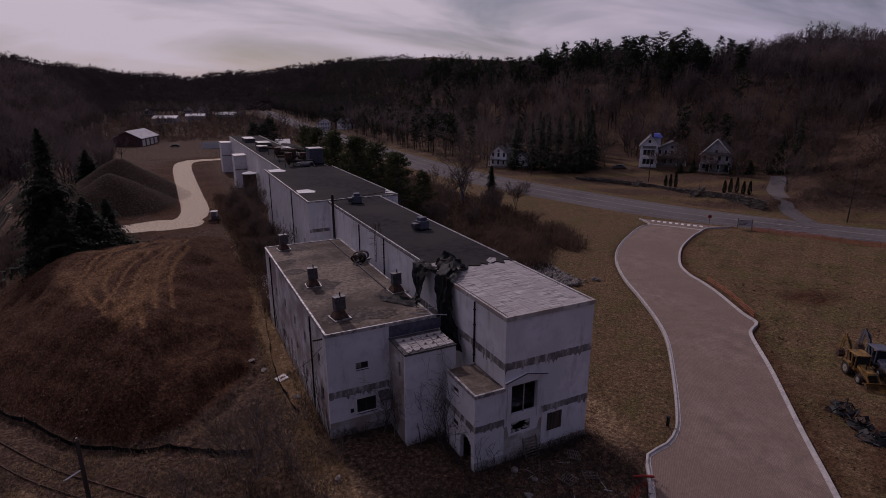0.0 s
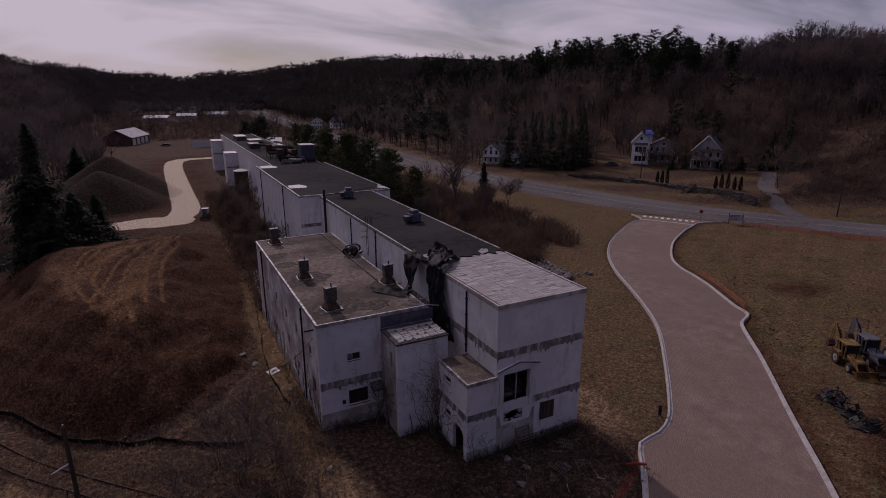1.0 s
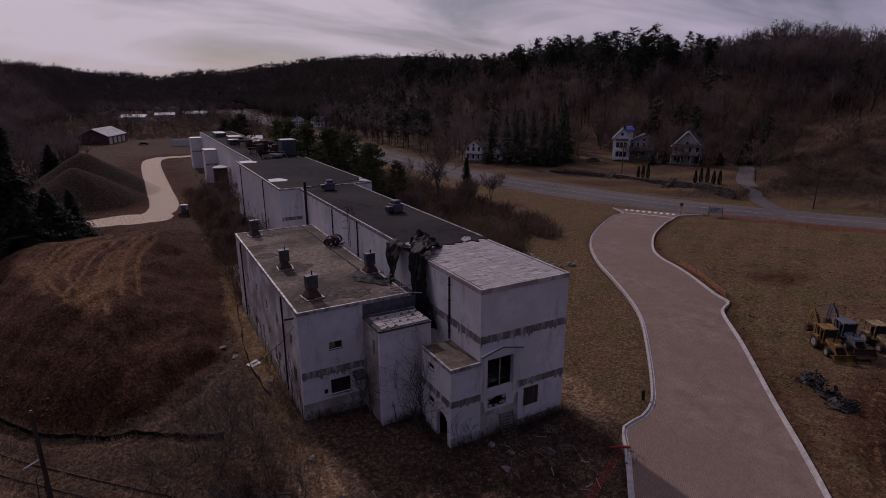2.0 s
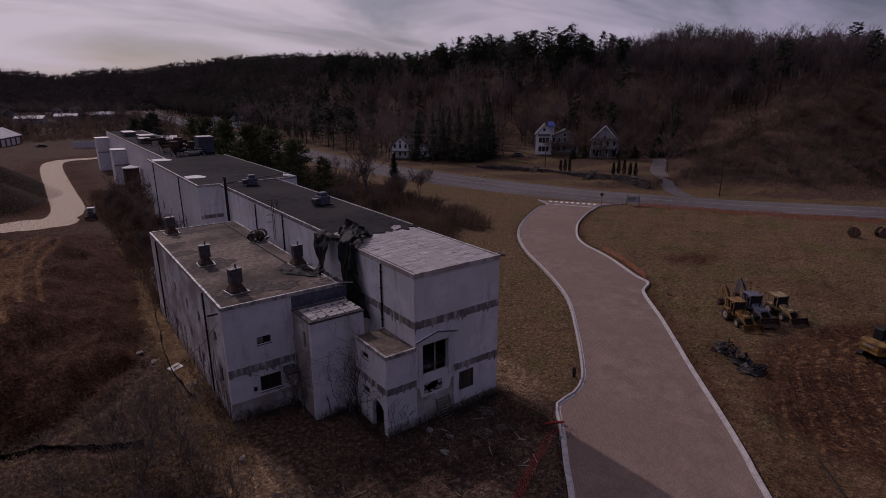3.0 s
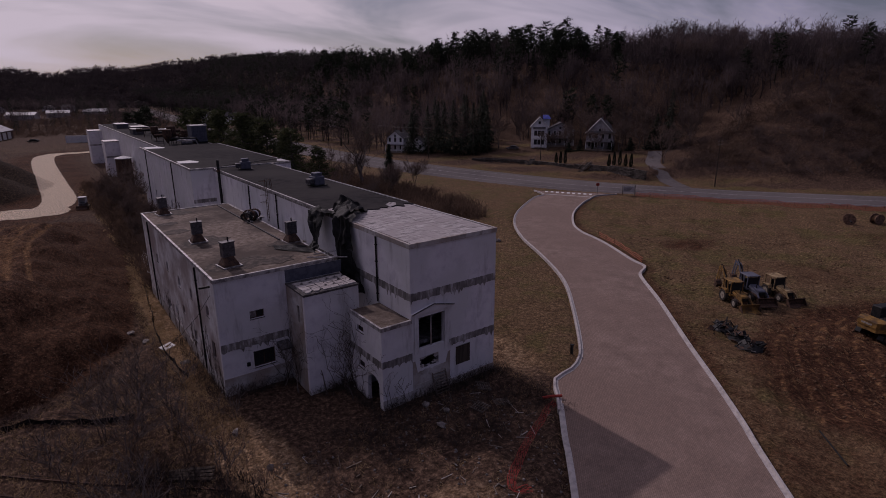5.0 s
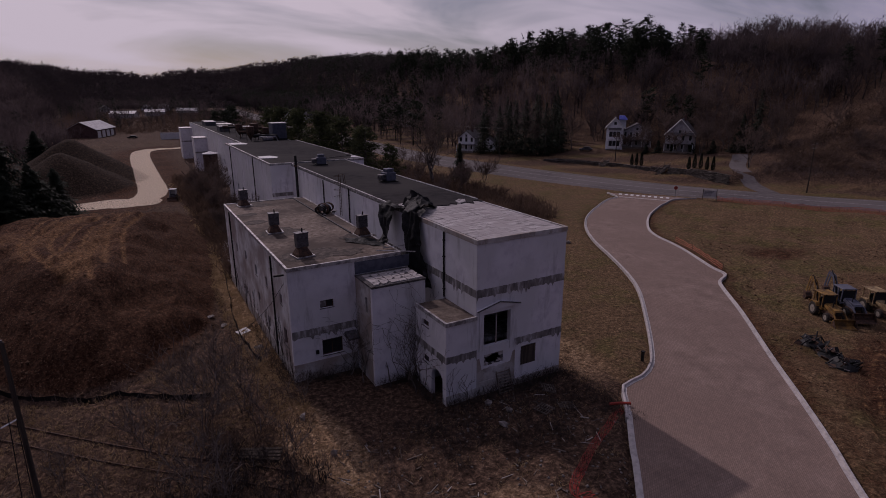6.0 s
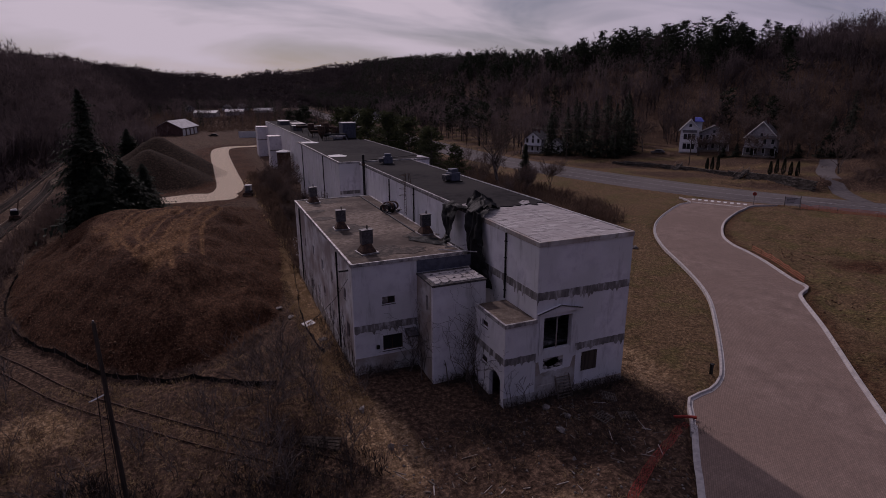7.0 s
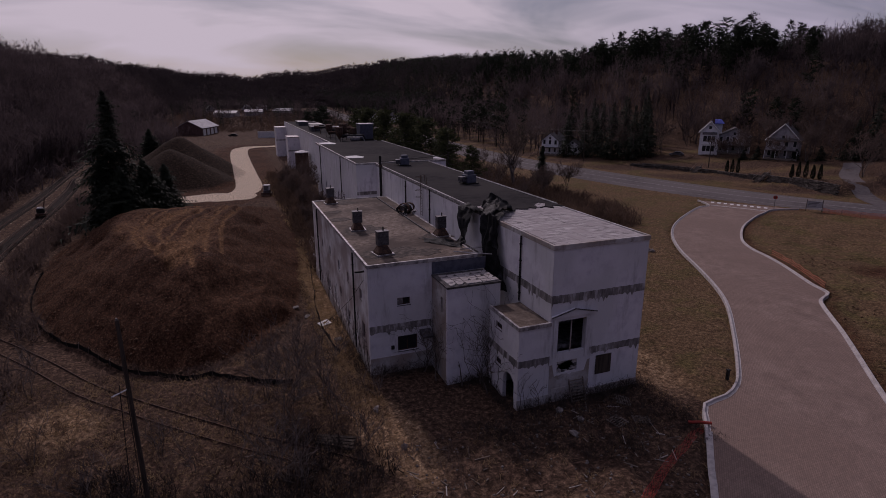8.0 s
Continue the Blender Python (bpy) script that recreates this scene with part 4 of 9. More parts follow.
for i in range(5):
    bm.faces.new((a[(i + 1) % 5], a[i], b[i], b[(i + 1) % 5]))
bmesh.ops.recalc_face_normals(bm, faces=bm.faces[:])
part("pediment", bm, M_WALL, wing, "shallow gabled pediment over the doorway")
bm = bmesh.new()
tube(bm, [(20.3, TY0 - 0.26, 6.83), (22.25, TY0 - 0.26, 7.30), (24.1, TY0 - 0.26, 6.86)], 0.05, 5)
part("pediment_edge", bm, M_DARKCAP, wing)
part("door_mullion", boxes((22.2, 22.28, TY0 + 0.16, TY0 + 0.22, 3.85, 6.42)), M_WALL_OLD, wing)
# boarded window and broken masonry of the lower hole
rnd = random.Random(5)
board = boxes((24.47, 25.86, TY0 - 0.03, TY0 - 0.004, 1.56, 3.08))
part("window_board", board, M_POLE, wing, "dark sheet boarding over the window")
for k in range(22):
    a = (k + rnd.uniform(-0.3, 0.3)) / 22 * 2 * math.pi
    x, z = 21.93 + 0.86 * math.cos(a), 2.75 + 0.50 * math.sin(a)
    s, h = rnd.uniform(0.08, 0.26), rnd.uniform(0.06, 0.15)
    part("broken_block", boxes((x - s, x + s, TY0 + 0.03 + 0.01 * k % 0.07, TY0 + rnd.uniform(0.15, 0.3), z - h, z + h)), M_WALL_OLD if k % 3 else M_DARKCAP, wing)
# spalled and sooty render under the doorway
bm = bmesh.new()
top = [(20.45 + 3.45 * i / 16, 2.12 + 0.22 * noise.noise(Vector((i * 0.7, 3, 0))) + (0.9 if i in (0, 1, 15, 16) else 0)) for i in range(17)]
poly = [(20.45, 0.2)] + top + [(23.9, 0.2)]
fr = [bm.verts.new((u, TY0 - 0.012, v)) for u, v in poly]; bk = [bm.verts.new((u, TY0 - 0.003, v)) for u, v in poly]
bm.faces.new(fr)
for i in range(len(poly)):
    bm.faces.new((fr[i], fr[(i + 1) % len(poly)], bk[(i + 1) % len(poly)], bk[i]))
bmesh.ops.recalc_face_normals(bm, faces=bm.faces[:])
part("spalled_render", bm, M_WALL_OLD, wing, "spalled mouldy render under the doorway")
part("base_course", boxes((TX0 + 0.3, 22.3, TY0 - 0.05, TY0 - 0.003, -0.4, 1.1), (23.9, TX1 + 0.01, TY0 - 0.05, TY0 - 0.003, -0.4, 0.55)), M_WALL_OLD, wing, "mouldy lower wall")
# bare deck panels on the front part of the roof
rows, cols = 14, 7
pw, pl = (TX1 - TX0 - 0.5) / cols, (TYM - TY0 - 0.3) / rows
meshes = []
for k in range(6):
    bm = bmesh.new()
    h = 0.05 + 0.001 * k
    vs = box(bm, 0.008, pw - 0.008, 0.008, pl - 0.008, 0, h)
    for v in vs[4:]:
        v.co.z += rnd.uniform(-0.003, 0.003); v.co.x += rnd.uniform(-0.008, 0.008); v.co.y += rnd.uniform(-0.008, 0.008)
    me = bpy.data.meshes.new("deck_panel"); bm.to_mesh(me); bm.free(); me.materials.append(M_DECK); meshes.append(me)
deck = part("roof_deck", boxes((TX0 + 0.02, TX1 - 0.02, TY0 + 0.02, TYM, TZ - 0.06, TZ - 0.03)), M_DARKCAP, wing, "bare grey roof deck panels")
for j in range(rows):
    for i in range(cols):
        ob = new("deck_panel", rnd.choice(meshes)); ob.parent = deck
        ob.location = (TX0 + 0.25 + i * pw, TY0 + 0.15 + j * pl, TZ - 0.03)
part("roof_edge", boxes((TX0 - 0.05, TX1 + 0.05, TY0 - 0.05, TY0 + 0.12, TZ - 0.3, TZ + 0.05), (TX0 - 0.05, TX0 + 0.12, TY0 + 0.12, TYM - 3, TZ - 0.3, TZ + 0.05),
                        (TX1 - 0.12, TX1 + 0.05, TY0 + 0.12, TYM, TZ - 0.3, TZ + 0.05)), M_WALL_OLD, wing, "stained roof edge")
# dark membrane over the rest, ragged at its torn front
bm = bmesh.new()
nx = 40
front = [TYM - 0.6 + 1.3 * noise.noise(Vector((i * 0.31, 0, 0))) + 0.5 * noise.noise(Vector((i * 0.9, 4, 0))) for i in range(nx + 1)]
lo = [bm.verts.new((TX0 + (TX1 - TX0) * i / nx, front[i], TZ + 0.11)) for i in range(nx + 1)]
hi = [bm.verts.new((TX0 + (TX1 - TX0) * i / nx, TY1, TZ + 0.11)) for i in range(nx + 1)]
lo2 = [bm.verts.new((v.co.x, v.co.y, TZ + 0.02)) for v in lo]
for i in range(nx):
    bm.faces.new((lo[i], lo[i + 1], hi[i + 1], hi[i])); bm.faces.new((lo2[i], lo2[i + 1], lo[i + 1], lo[i]))
part("roof_membrane", bm, M_MEMBRANE, wing, "dark grey roofing membrane with a torn front edge")
part("roof_substrate", boxes((TX0, TX1, TYM, TY1, TZ - 0.25, TZ + 0.02)), M_BAND, wing)
part("roof_edge", boxes((TX0 - 0.05, TX0 + 0.1, TYM + 1, TY1, TZ - 0.06, TZ + 0.17), (TX1 - 0.1, TX1 + 0.05, TYM + 0.2, TY1, TZ - 0.06, TZ + 0.17)), M_CAP, wing, "pale metal roof edge")
downpipe_x(wing, TX0, 34.9, 6.5, 11.7)
downpipe_x(wing, TX0, 55.3, 6.0, 12.0)
downpipe_x(wing, TX0, 64.0, 6.0, 11.7)

# left low wing
BX0, BX1, BY0, BY1, BZ = 9.32, 18.6, 39.02, 67.0, 9.32
low = thing("factory_wing", "white two-storey factory wing with a flat tan gravel roof", "building")
holes_l = [(60.4, 61.1, 5.4, 6.2), (55.4, 56.2, 5.7, 6.6), (50.7, 51.5, 5.4, 6.4), (46.4, 47.1, 5.6, 6.5), (41.3, 42.1, 5.7, 6.6),
           (57.0, 57.8, 1.4, 2.3), (53.6, 54.3, 2.0, 2.8), (50.3, 51.0, 3.0, 3.8), (46.6, 47.5, 1.6, 2.7), (40.6, 41.6, 2.4, 3.9)]
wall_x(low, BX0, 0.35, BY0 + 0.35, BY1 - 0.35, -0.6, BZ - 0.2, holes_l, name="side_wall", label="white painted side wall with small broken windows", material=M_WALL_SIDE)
holes_f = [(11.65, 12.73, 5.78, 6.41), (11.62, 13.3, 1.8, 3.12)]
wall_y(low, BY0, 0.35, BX0, BX1, -0.6, BZ - 0.2, holes_f, name="front_wall")
wall_x(low, BX1, -0.35, BY0 + 0.35, BY1 - 0.35, -0.6, BZ - 0.2, [], name="side_wall")
wall_y(low, BY1 - 0.35, 0.35, BX0, BX1, -0.6, BZ - 0.2, [], name="end_wall")
for h in holes_l:
    small_window_x(low, BX0, *h, broken=rnd.random() < 0.85)
small_window_y(low, BY0, *holes_f[0], boards=True)
small_window_y(low, BY0, *holes_f[1])
# added backing, painted near black so the broken windows read as unlit
part("inner_backing", boxes((BX0 + 1.4, BX0 + 1.5, BY0 + 1.2, BY1 - 0.5, 0, 9.0), (BX0 + 1.5, BX1 - 0.4, BY0 + 1.2, BY0 + 1.3, 0, 9.0)), M_ROOM_SHADE, low)
peeled_band("y", BY0, BX0, 14.5, 3.69, 4.27, low, 4)
part("roof", boxes((BX0 + 0.12, BX1 - 0.1, BY0 + 0.12, BY1 - 0.1, BZ - 0.2, BZ - 0.02)), M_GRAVELROOF, low, "flat tan gravel roof with dark stains")
rng_s = random.Random(17)
for n_s, (x, y, r) in enumerate(((11.9, 42.1, 2.1), (11.6, 50.6, 2.1), (12.3, 65.1, 1.6), (17.5, 45.6, 1.4), (10.6, 60.0, 0.9), (10.4, 56.0, 1.1), (15.0, 41.2, 1.2))):
    bm = bmesh.new()
    prism(bm, [(x + r * rng_s.uniform(0.6, 1.15) * math.cos(k * 0.45) * 1.25, y + r * rng_s.uniform(0.6, 1.1) * math.sin(k * 0.45)) for k in range(14)], BZ - 0.02, BZ - 0.014 + 0.003 * n_s)
    for v in bm.verts:
        v.co.x, v.co.y = max(v.co.x, BX0 + 0.13), max(v.co.y, BY0 + 0.13)
    part("damp_stain", bm, M_STAIN, low, "dark damp patch on the gravel roof")
part("roof_edge", boxes((BX0 - 0.05, BX0 + 0.12, BY0 - 0.05, BY1 + 0.05, BZ - 0.22, BZ + 0.06), (BX0 + 0.12, BX1, BY0 - 0.05, BY0 + 0.1, BZ - 0.22, BZ + 0.06),
                        (BX0 + 0.12, BX1, BY1 - 0.1, BY1 + 0.05, BZ - 0.22, BZ + 0.06), (BX1 - 0.1, BX1 + 0.04, BY0 + 0.1, BY1 - 0.1, BZ - 0.22, BZ + 0.03)), M_CAP, low, "pale metal roof edge")
part("roof_seam", boxes((17.2, 17.34, 47.0, BY1 - 0.3, BZ - 0.02, BZ + 0.10)), M_DARKCAP, low, "dark tarred seam along the roof")
downpipe_x(low, BX0, 44.0, 0.4, 9.1)
downpipe_x(low, BX0, 63.4, 0.4, 9.1)
part("spout", boxes((BX0 - 0.75, BX0 - 0.003, 40.0, 40.12, 8.55, 8.68)), M_BLACKMETAL, low)
part("hood", side_prism(bmesh.new(), [(BY0 - 0.9, 3.0), (BY0 - 0.003, 3.0), (BY0 - 0.003, 3.45), (BY0 - 0.9, 3.15)], 13.5, 14.4), M_STEEL, low, "small grey sheet metal hood")
part("vent_pipe", boxes((11.05, 11.3, BY0 - 0.12, BY0 - 0.003, 2.1, 2.4)), M_BLACKMETAL, low)
part("base_course", boxes((BX0 - 0.02, 14.5, BY0 - 0.05, BY0 - 0.003, -0.4, 1.5)), M_WALL_OLD, low, "mouldy lower wall")
part("base_course", boxes((BX0 - 0.05, BX0 - 0.003, BY0, BY1, -0.4, 1.1)), M_WALL_OLD, low, "mouldy lower wall")

# stair annex in front of the low wing
AX0, AX1, AY0, AY1, AZ = 14.57, 19.0, 35.61, 39.0, 8.08
annex = thing("stair_annex", "white two-storey stair annex with a crumbling flat roof", "building")
wall_y(annex, AY0, 0.3, AX0, AX1, -0.6, AZ - 0.2, name="front_wall")
wall_x(annex, AX0, 0.3, AY0 + 0.3, AY1 - 0.01, -0.6, AZ - 0.2, [(36.6, 37.0, 5.6, 6.9)], name="side_wall", material=M_WALL_OLD)
# added near-black backing: painted shade behind the slit
part("inner_backing", boxes((AX0 + 0.6, AX0 + 0.7, AY0 + 0.4, AY1 - 0.1, 0, 7.5)), M_ROOM_SHADE, annex)
wall_x(annex, AX1, -0.3, AY0 + 0.3, AY1 - 0.01, -0.6, AZ - 0.2, name="side_wall")
part("roof_base", boxes((AX0, AX1, AY0, AY1 - 0.01, AZ - 0.2, AZ - 0.05)), M_DARKCAP, annex)
part("roof_edge", boxes((AX0 - 0.05, AX1 + 0.05, AY0 - 0.05, AY0 + 0.06, AZ - 0.16, AZ - 0.02), (AX0 - 0.05, AX0 + 0.06, AY0 + 0.06, AY1 - 0.01, AZ - 0.16, AZ - 0.02)), M_DARKCAP, annex)
aroof = part("roof_deck", boxes((AX0 + 0.08, AX1, AY0 + 0.08, AY1 - 0.4, AZ - 0.05, AZ - 0.02)), M_DARKCAP, annex, "crumbling pale roof slabs")
cw, cl = (AX1 - AX0 - 0.3) / 6, (AY1 - AY0 - 0.75) / 4
for i in range(6):
    for j in range(4):
        bm = bmesh.new()
        h = rnd.uniform(0.04, 0.09)
        q = lambda: rnd.uniform(0.78, 1.0)
        poly = [(-cw * 0.49 * q(), -cl * 0.49), (cw * 0.1, -cl * 0.49 * q()), (cw * 0.49 * q(), -cl * 0.48), (cw * 0.49, cl * 0.15), (cw * 0.48 * q(), cl * 0.49 * q()),
                (-cw * 0.1, cl * 0.47 * q()), (-cw * 0.49, cl * 0.49 * q())]
        if rnd.random() < 0.3:
            poly[2] = (cw * 0.15, -cl * 0.2)
        prism(bm, poly, 0, h)
        ob = part("roof_slab", bm, M_DECK, aroof)
        ob.location = (AX0 + 0.25 + (i + 0.5) * cw, AY0 + 0.12 + (j + 0.5) * cl, AZ - 0.02)
# low parapet wall between the annex roof and the low wing's roof
part("parapet", boxes((AX0, 19.3, BY0 - 0.03, BY0 - 0.003, AZ, BZ - 0.25)), M_BLUEGREY, annex, "blue-grey sheet upstand behind the roof")

# small entrance block in front of the tower
SX0, SX1, SY0, SY1, SZ = 17.8, 20.34, 30.29, 34.9, 6.43
entry = thing("entrance_annex", "small white two-storey entrance block with an arched doorway", "building")
wall_y(entry, SY0, 0.3, SX0, SX1, -0.6, SZ - 0.2, name="front_wall")
wall_x(entry, SX0, 0.3, SY0 + 0.3, SY1, -0.6, SZ - 0.2, [(32.85, 33.85, 5.15, 5.65), (32.85, 33.85, 2.25, 2.83), (30.8, 32.5, -0.6, 2.4)], name="side_wall")
wall_y(entry, SY1 - 0.3, 0.3, SX0 + 0.3, SX1, -0.6, SZ - 0.2, name="end_wall")
small_window_x(entry, SX0, 32.85, 33.85, 5.15, 5.65)
small_window_x(entry, SX0, 32.85, 33.85, 2.25, 2.83)
peeled_band("y", SY0, SX0, SX1, 3.35, 3.86, entry, 5)
peeled_band("x", SX0, SY0, SY1, 3.35, 3.86, entry, 6)
bm = bmesh.new()
for k in range(8):
    a0, a1 = math.pi * k / 8, math.pi * (k + 1) / 8
    cy, r = 31.65, 0.85
    y0, y1 = cy - r * math.cos(a0), cy - r * math.cos(a1)
    box(bm, SX0 + 0.02, SX0 + 0.28, min(y0, y1), max(y0, y1), 1.75 + 0.65 * min(math.sin(a0), math.sin(a1)), 2.401)
part("arch", bm, M_WALL, entry)
part("door", boxes((SX0 + 0.9, SX0 + 0.96, 30.81, 32.49, -0.2, 2.4)), M_BLUEGREY, entry, "dark blue door set back in the arch")
part("roof", boxes((SX0 + 0.1, SX1, SY0 + 0.1, SY1 - 0.1, SZ - 0.2, SZ - 0.04)), M_GRAVELROOF, entry, "flat tan gravel roof")
part("roof_edge", boxes((SX0 - 0.06, SX1, SY0 - 0.06, SY0 + 0.1, SZ - 0.24, SZ + 0.05), (SX0 - 0.06, SX0 + 0.1, SY0 + 0.1, SY1, SZ - 0.24, SZ + 0.05)), M_CAP, entry, "pale metal roof edge")
part("base_course", boxes((SX0 - 0.02, SX1, SY0 - 0.04, SY0 - 0.003, -0.4, 0.8)), M_WALL_OLD, entry)

# middle wing
MX0, MX1, MY0, MY1, MZ = 17.4, 31.3, 78.5, 116.0, 12.2
midw = thing("factory_wing", "wide white factory wing with a dark flat roof", "building")
wall_y(midw, MY0, 0.35, MX0, MX1, -0.6, MZ - 0.2, name="front_wall")
mid_holes = [(y, y + 0.9, z, z + 1.2) for y in (82, 88, 93, 99, 105, 111) for z in (1.2, 4.6)]
wall_x(midw, MX0, 0.35, MY0 + 0.35, MY1, -0.6, MZ - 0.2, mid_holes, name="side_wall")
wall_x(midw, MX1, -0.35, MY0 + 0.35, MY1, -0.6, MZ - 0.2, name="side_wall")
for h in mid_holes:
    small_window_x(midw, MX0, *h, broken=rnd.random() < 0.5)
# added backing behind the windows, room darkness painted on
part("inner_backing", boxes((MX0 + 1.2, MX0 + 1.3, MY0 + 0.5, MY1 - 0.2, 0, 11)), M_ROOM_SHADE, midw)
part("roof", boxes((MX0 + 0.12, MX1 - 0.1, MY0 + 0.12, MY1, MZ - 0.2, MZ - 0.02)), M_MEMBRANE, midw, "dark flat roof")
part("roof_edge", boxes((MX0 - 0.05, MX0 + 0.12, MY0 - 0.05, MY1, MZ - 0.22, MZ + 0.05), (MX0 + 0.12, MX1, MY0 - 0.05, MY0 + 0.12, MZ - 0.22, MZ + 0.05),
                        (MX1 - 0.1, MX1 + 0.05, MY0 + 0.12, MY1, MZ - 0.22, MZ + 0.05)), M_CAP, midw, "pale metal roof edge")
part("floor_band", boxes((MX0, TX0, MY0 - 0.025, MY0 - 0.003, 7.6, 8.1)), M_BAND, midw)
downpipe_x(midw, MX0, 90.0, 0.3, 12.0)
downpipe_x(midw, MX0, 110.5, 0.3, 12.0)
for x0, x1, y0, y1 in ((17.7, 20.6, 86.0, 89.0), (17.7, 21.0, 111.8, 115.5)):
    bm = bmesh.new()
    prism(bm, [(x0, y0), (x1 - 0.5, y0 - 0.4), (x1, y0 + 0.9), (x1 - 0.8, y1), (x0 + 0.2, y1 - 0.3)], MZ - 0.02, MZ + 0.03)
    part("roof_patch", bm, M_PAINTLINE, midw, "white patch on the dark roof")
bm = bmesh.new()
prism(bm, [(30.0, 80.6), (31.2, 79.2), (31.2, 83.5)], MZ - 0.02, MZ + 0.03)
part("roof_patch", bm, M_METALROOF, midw, "pale sheet on the dark roof")

# rear wing with two stair towers
RX0, RX1, RY0, RY1, RZ = 20.8, 31.0, 116.0, 212.0, 11.9
rear = thing("factory_wing", "long rear factory wing, white walls, cluttered dark roof", "building")
rear_holes = [(y, y + 0.8, z, z + 1.2) for y in range(124, 205, 9) for z in (1.4, 5.0)]
wall_x(rear, RX0, 0.35, RY0, RY1, -0.6, RZ - 0.2, rear_holes, name="side_wall")
wall_x(rear, RX1, -0.35, RY0, RY1, -0.6, RZ - 0.2, name="side_wall")
wall_y(rear, RY1, 0.35, RX0, RX1, -0.6, RZ - 0.2, name="end_wall")
# added backing in painted shade, so the rear openings look black
part("inner_backing", boxes((RX0 + 1.2, RX0 + 1.3, RY0 + 0.5, RY1 - 0.2, 0, 11)), M_ROOM_SHADE, rear)
part("roof", boxes((RX0 + 0.12, RX1 - 0.1, RY0, RY1, RZ - 0.2, RZ - 0.02)), M_MEMBRANE, rear, "dark flat roof")
part("roof_edge", boxes((RX0 - 0.05, RX0 + 0.12, RY0, RY1, RZ - 0.22, RZ + 0.05), (RX1 - 0.1, RX1 + 0.05, RY0, RY1, RZ - 0.22, RZ + 0.05)), M_CAP, rear, "pale metal roof edge")
for y0, y1, z, x0 in ((171.0, 176.5, 9.4, 17.4), (207.0, 213.0, 10.2, 17.2)):
    tw = thing("stair_tower", "white stair tower against the rear factory wing", "building", group="stair towers")
    part("wall", boxes((x0, RX0 - 0.01, y0, y1, -0.6, z - 0.15)), M_WALL, tw)
    part("roof", boxes((x0 - 0.08, RX0 - 0.01, y0 - 0.08, y1 + 0.08, z - 0.15, z + 0.05)), M_CAP, tw)
    part("floor_band", boxes((x0 - 0.03, RX0 - 0.02, y0 - 0.03, y0 - 0.003, z * 0.55, z * 0.55 + 0.4)), M_BAND, tw)
shed = thing("tank_house", "dark round tank with a white lid beside the factory", "tank")
bm = tube(bmesh.new(), [(18.6, 150, -0.3), (18.6, 150, 6.9)], 1.7, 20)
part("body", bm, M_RUST, shed)
bm = tube(bmesh.new(), [(18.6, 150, 6.9), (18.6, 150, 7.05), (18.6, 150, 7.5)], [1.85, 1.85, 0.3], 20)
part("lid", bm, M_PAINTLINE, shed, "white conical lid")


# ---- plants ----
def cone_tris(a, b, r):
    """A three-sided spike from a to b."""
    a, b = np.asarray(a, float), np.asarray(b, float)
    d = (b - a) / (np.linalg.norm(b - a) + 1e-9)
    u = np.cross(d, (0, 0, 1) if abs(d[2]) < 0.9 else (1, 0, 0)); u /= np.linalg.norm(u)
    w = np.cross(d, u)
    return [a + r * u, a + r * (-0.5 * u + 0.87 * w), a + r * (-0.5 * u - 0.87 * w), b], [(0, 1, 3), (1, 2, 3), (2, 0, 3)]


def stub_tris(a, b, r0, r1):
    a, b = np.asarray(a, float), np.asarray(b, float)
    d = (b - a) / (np.linalg.norm(b - a) + 1e-9)
    u = np.cross(d, (0, 0, 1) if abs(d[2]) < 0.9 else (1, 0, 0)); u /= np.linalg.norm(u)
    w = np.cross(d, u)
    ring = [u, -0.5 * u + 0.87 * w, -0.5 * u - 0.87 * w]
    f = []
    for k in range(3):
        m = (k + 1) % 3
        f += [(k, m, 3 + m), (k, 3 + m, 3 + k)]
    return [a + r0 * q for q in ring] + [b + r1 * q for q in ring], f


class Soup:
    """Collects triangles."""

    def __init__(self):
        self.v, self.f, self.n = [], [], 0

    def add(self, vf):
        v, f = vf
        self.v.append(np.asarray(v, float)); self.f.append(np.asarray(f, int) + self.n); self.n += len(v)

    def arrays(self):
        return np.concatenate(self.v), np.concatenate(self.f)


def sliver(a, b, w, rng):
    ax, ay, az = a
    dx, dy, dz = b[0] - ax, b[1] - ay, b[2] - az
    rx, ry, rz = rng.normal(size=3)
    ux, uy, uz = dy * rz - dz * ry, dz * rx - dx * rz, dx * ry - dy * rx
    k = w / (math.sqrt(ux * ux + uy * uy + uz * uz) + 1e-9)
    ux, uy, uz = ux * k, uy * k, uz * k
    return ((ax - ux, ay - uy, az - uz), (ax + ux, ay + uy, az + uz), (b[0], b[1], b[2])), ((0, 1, 2),)


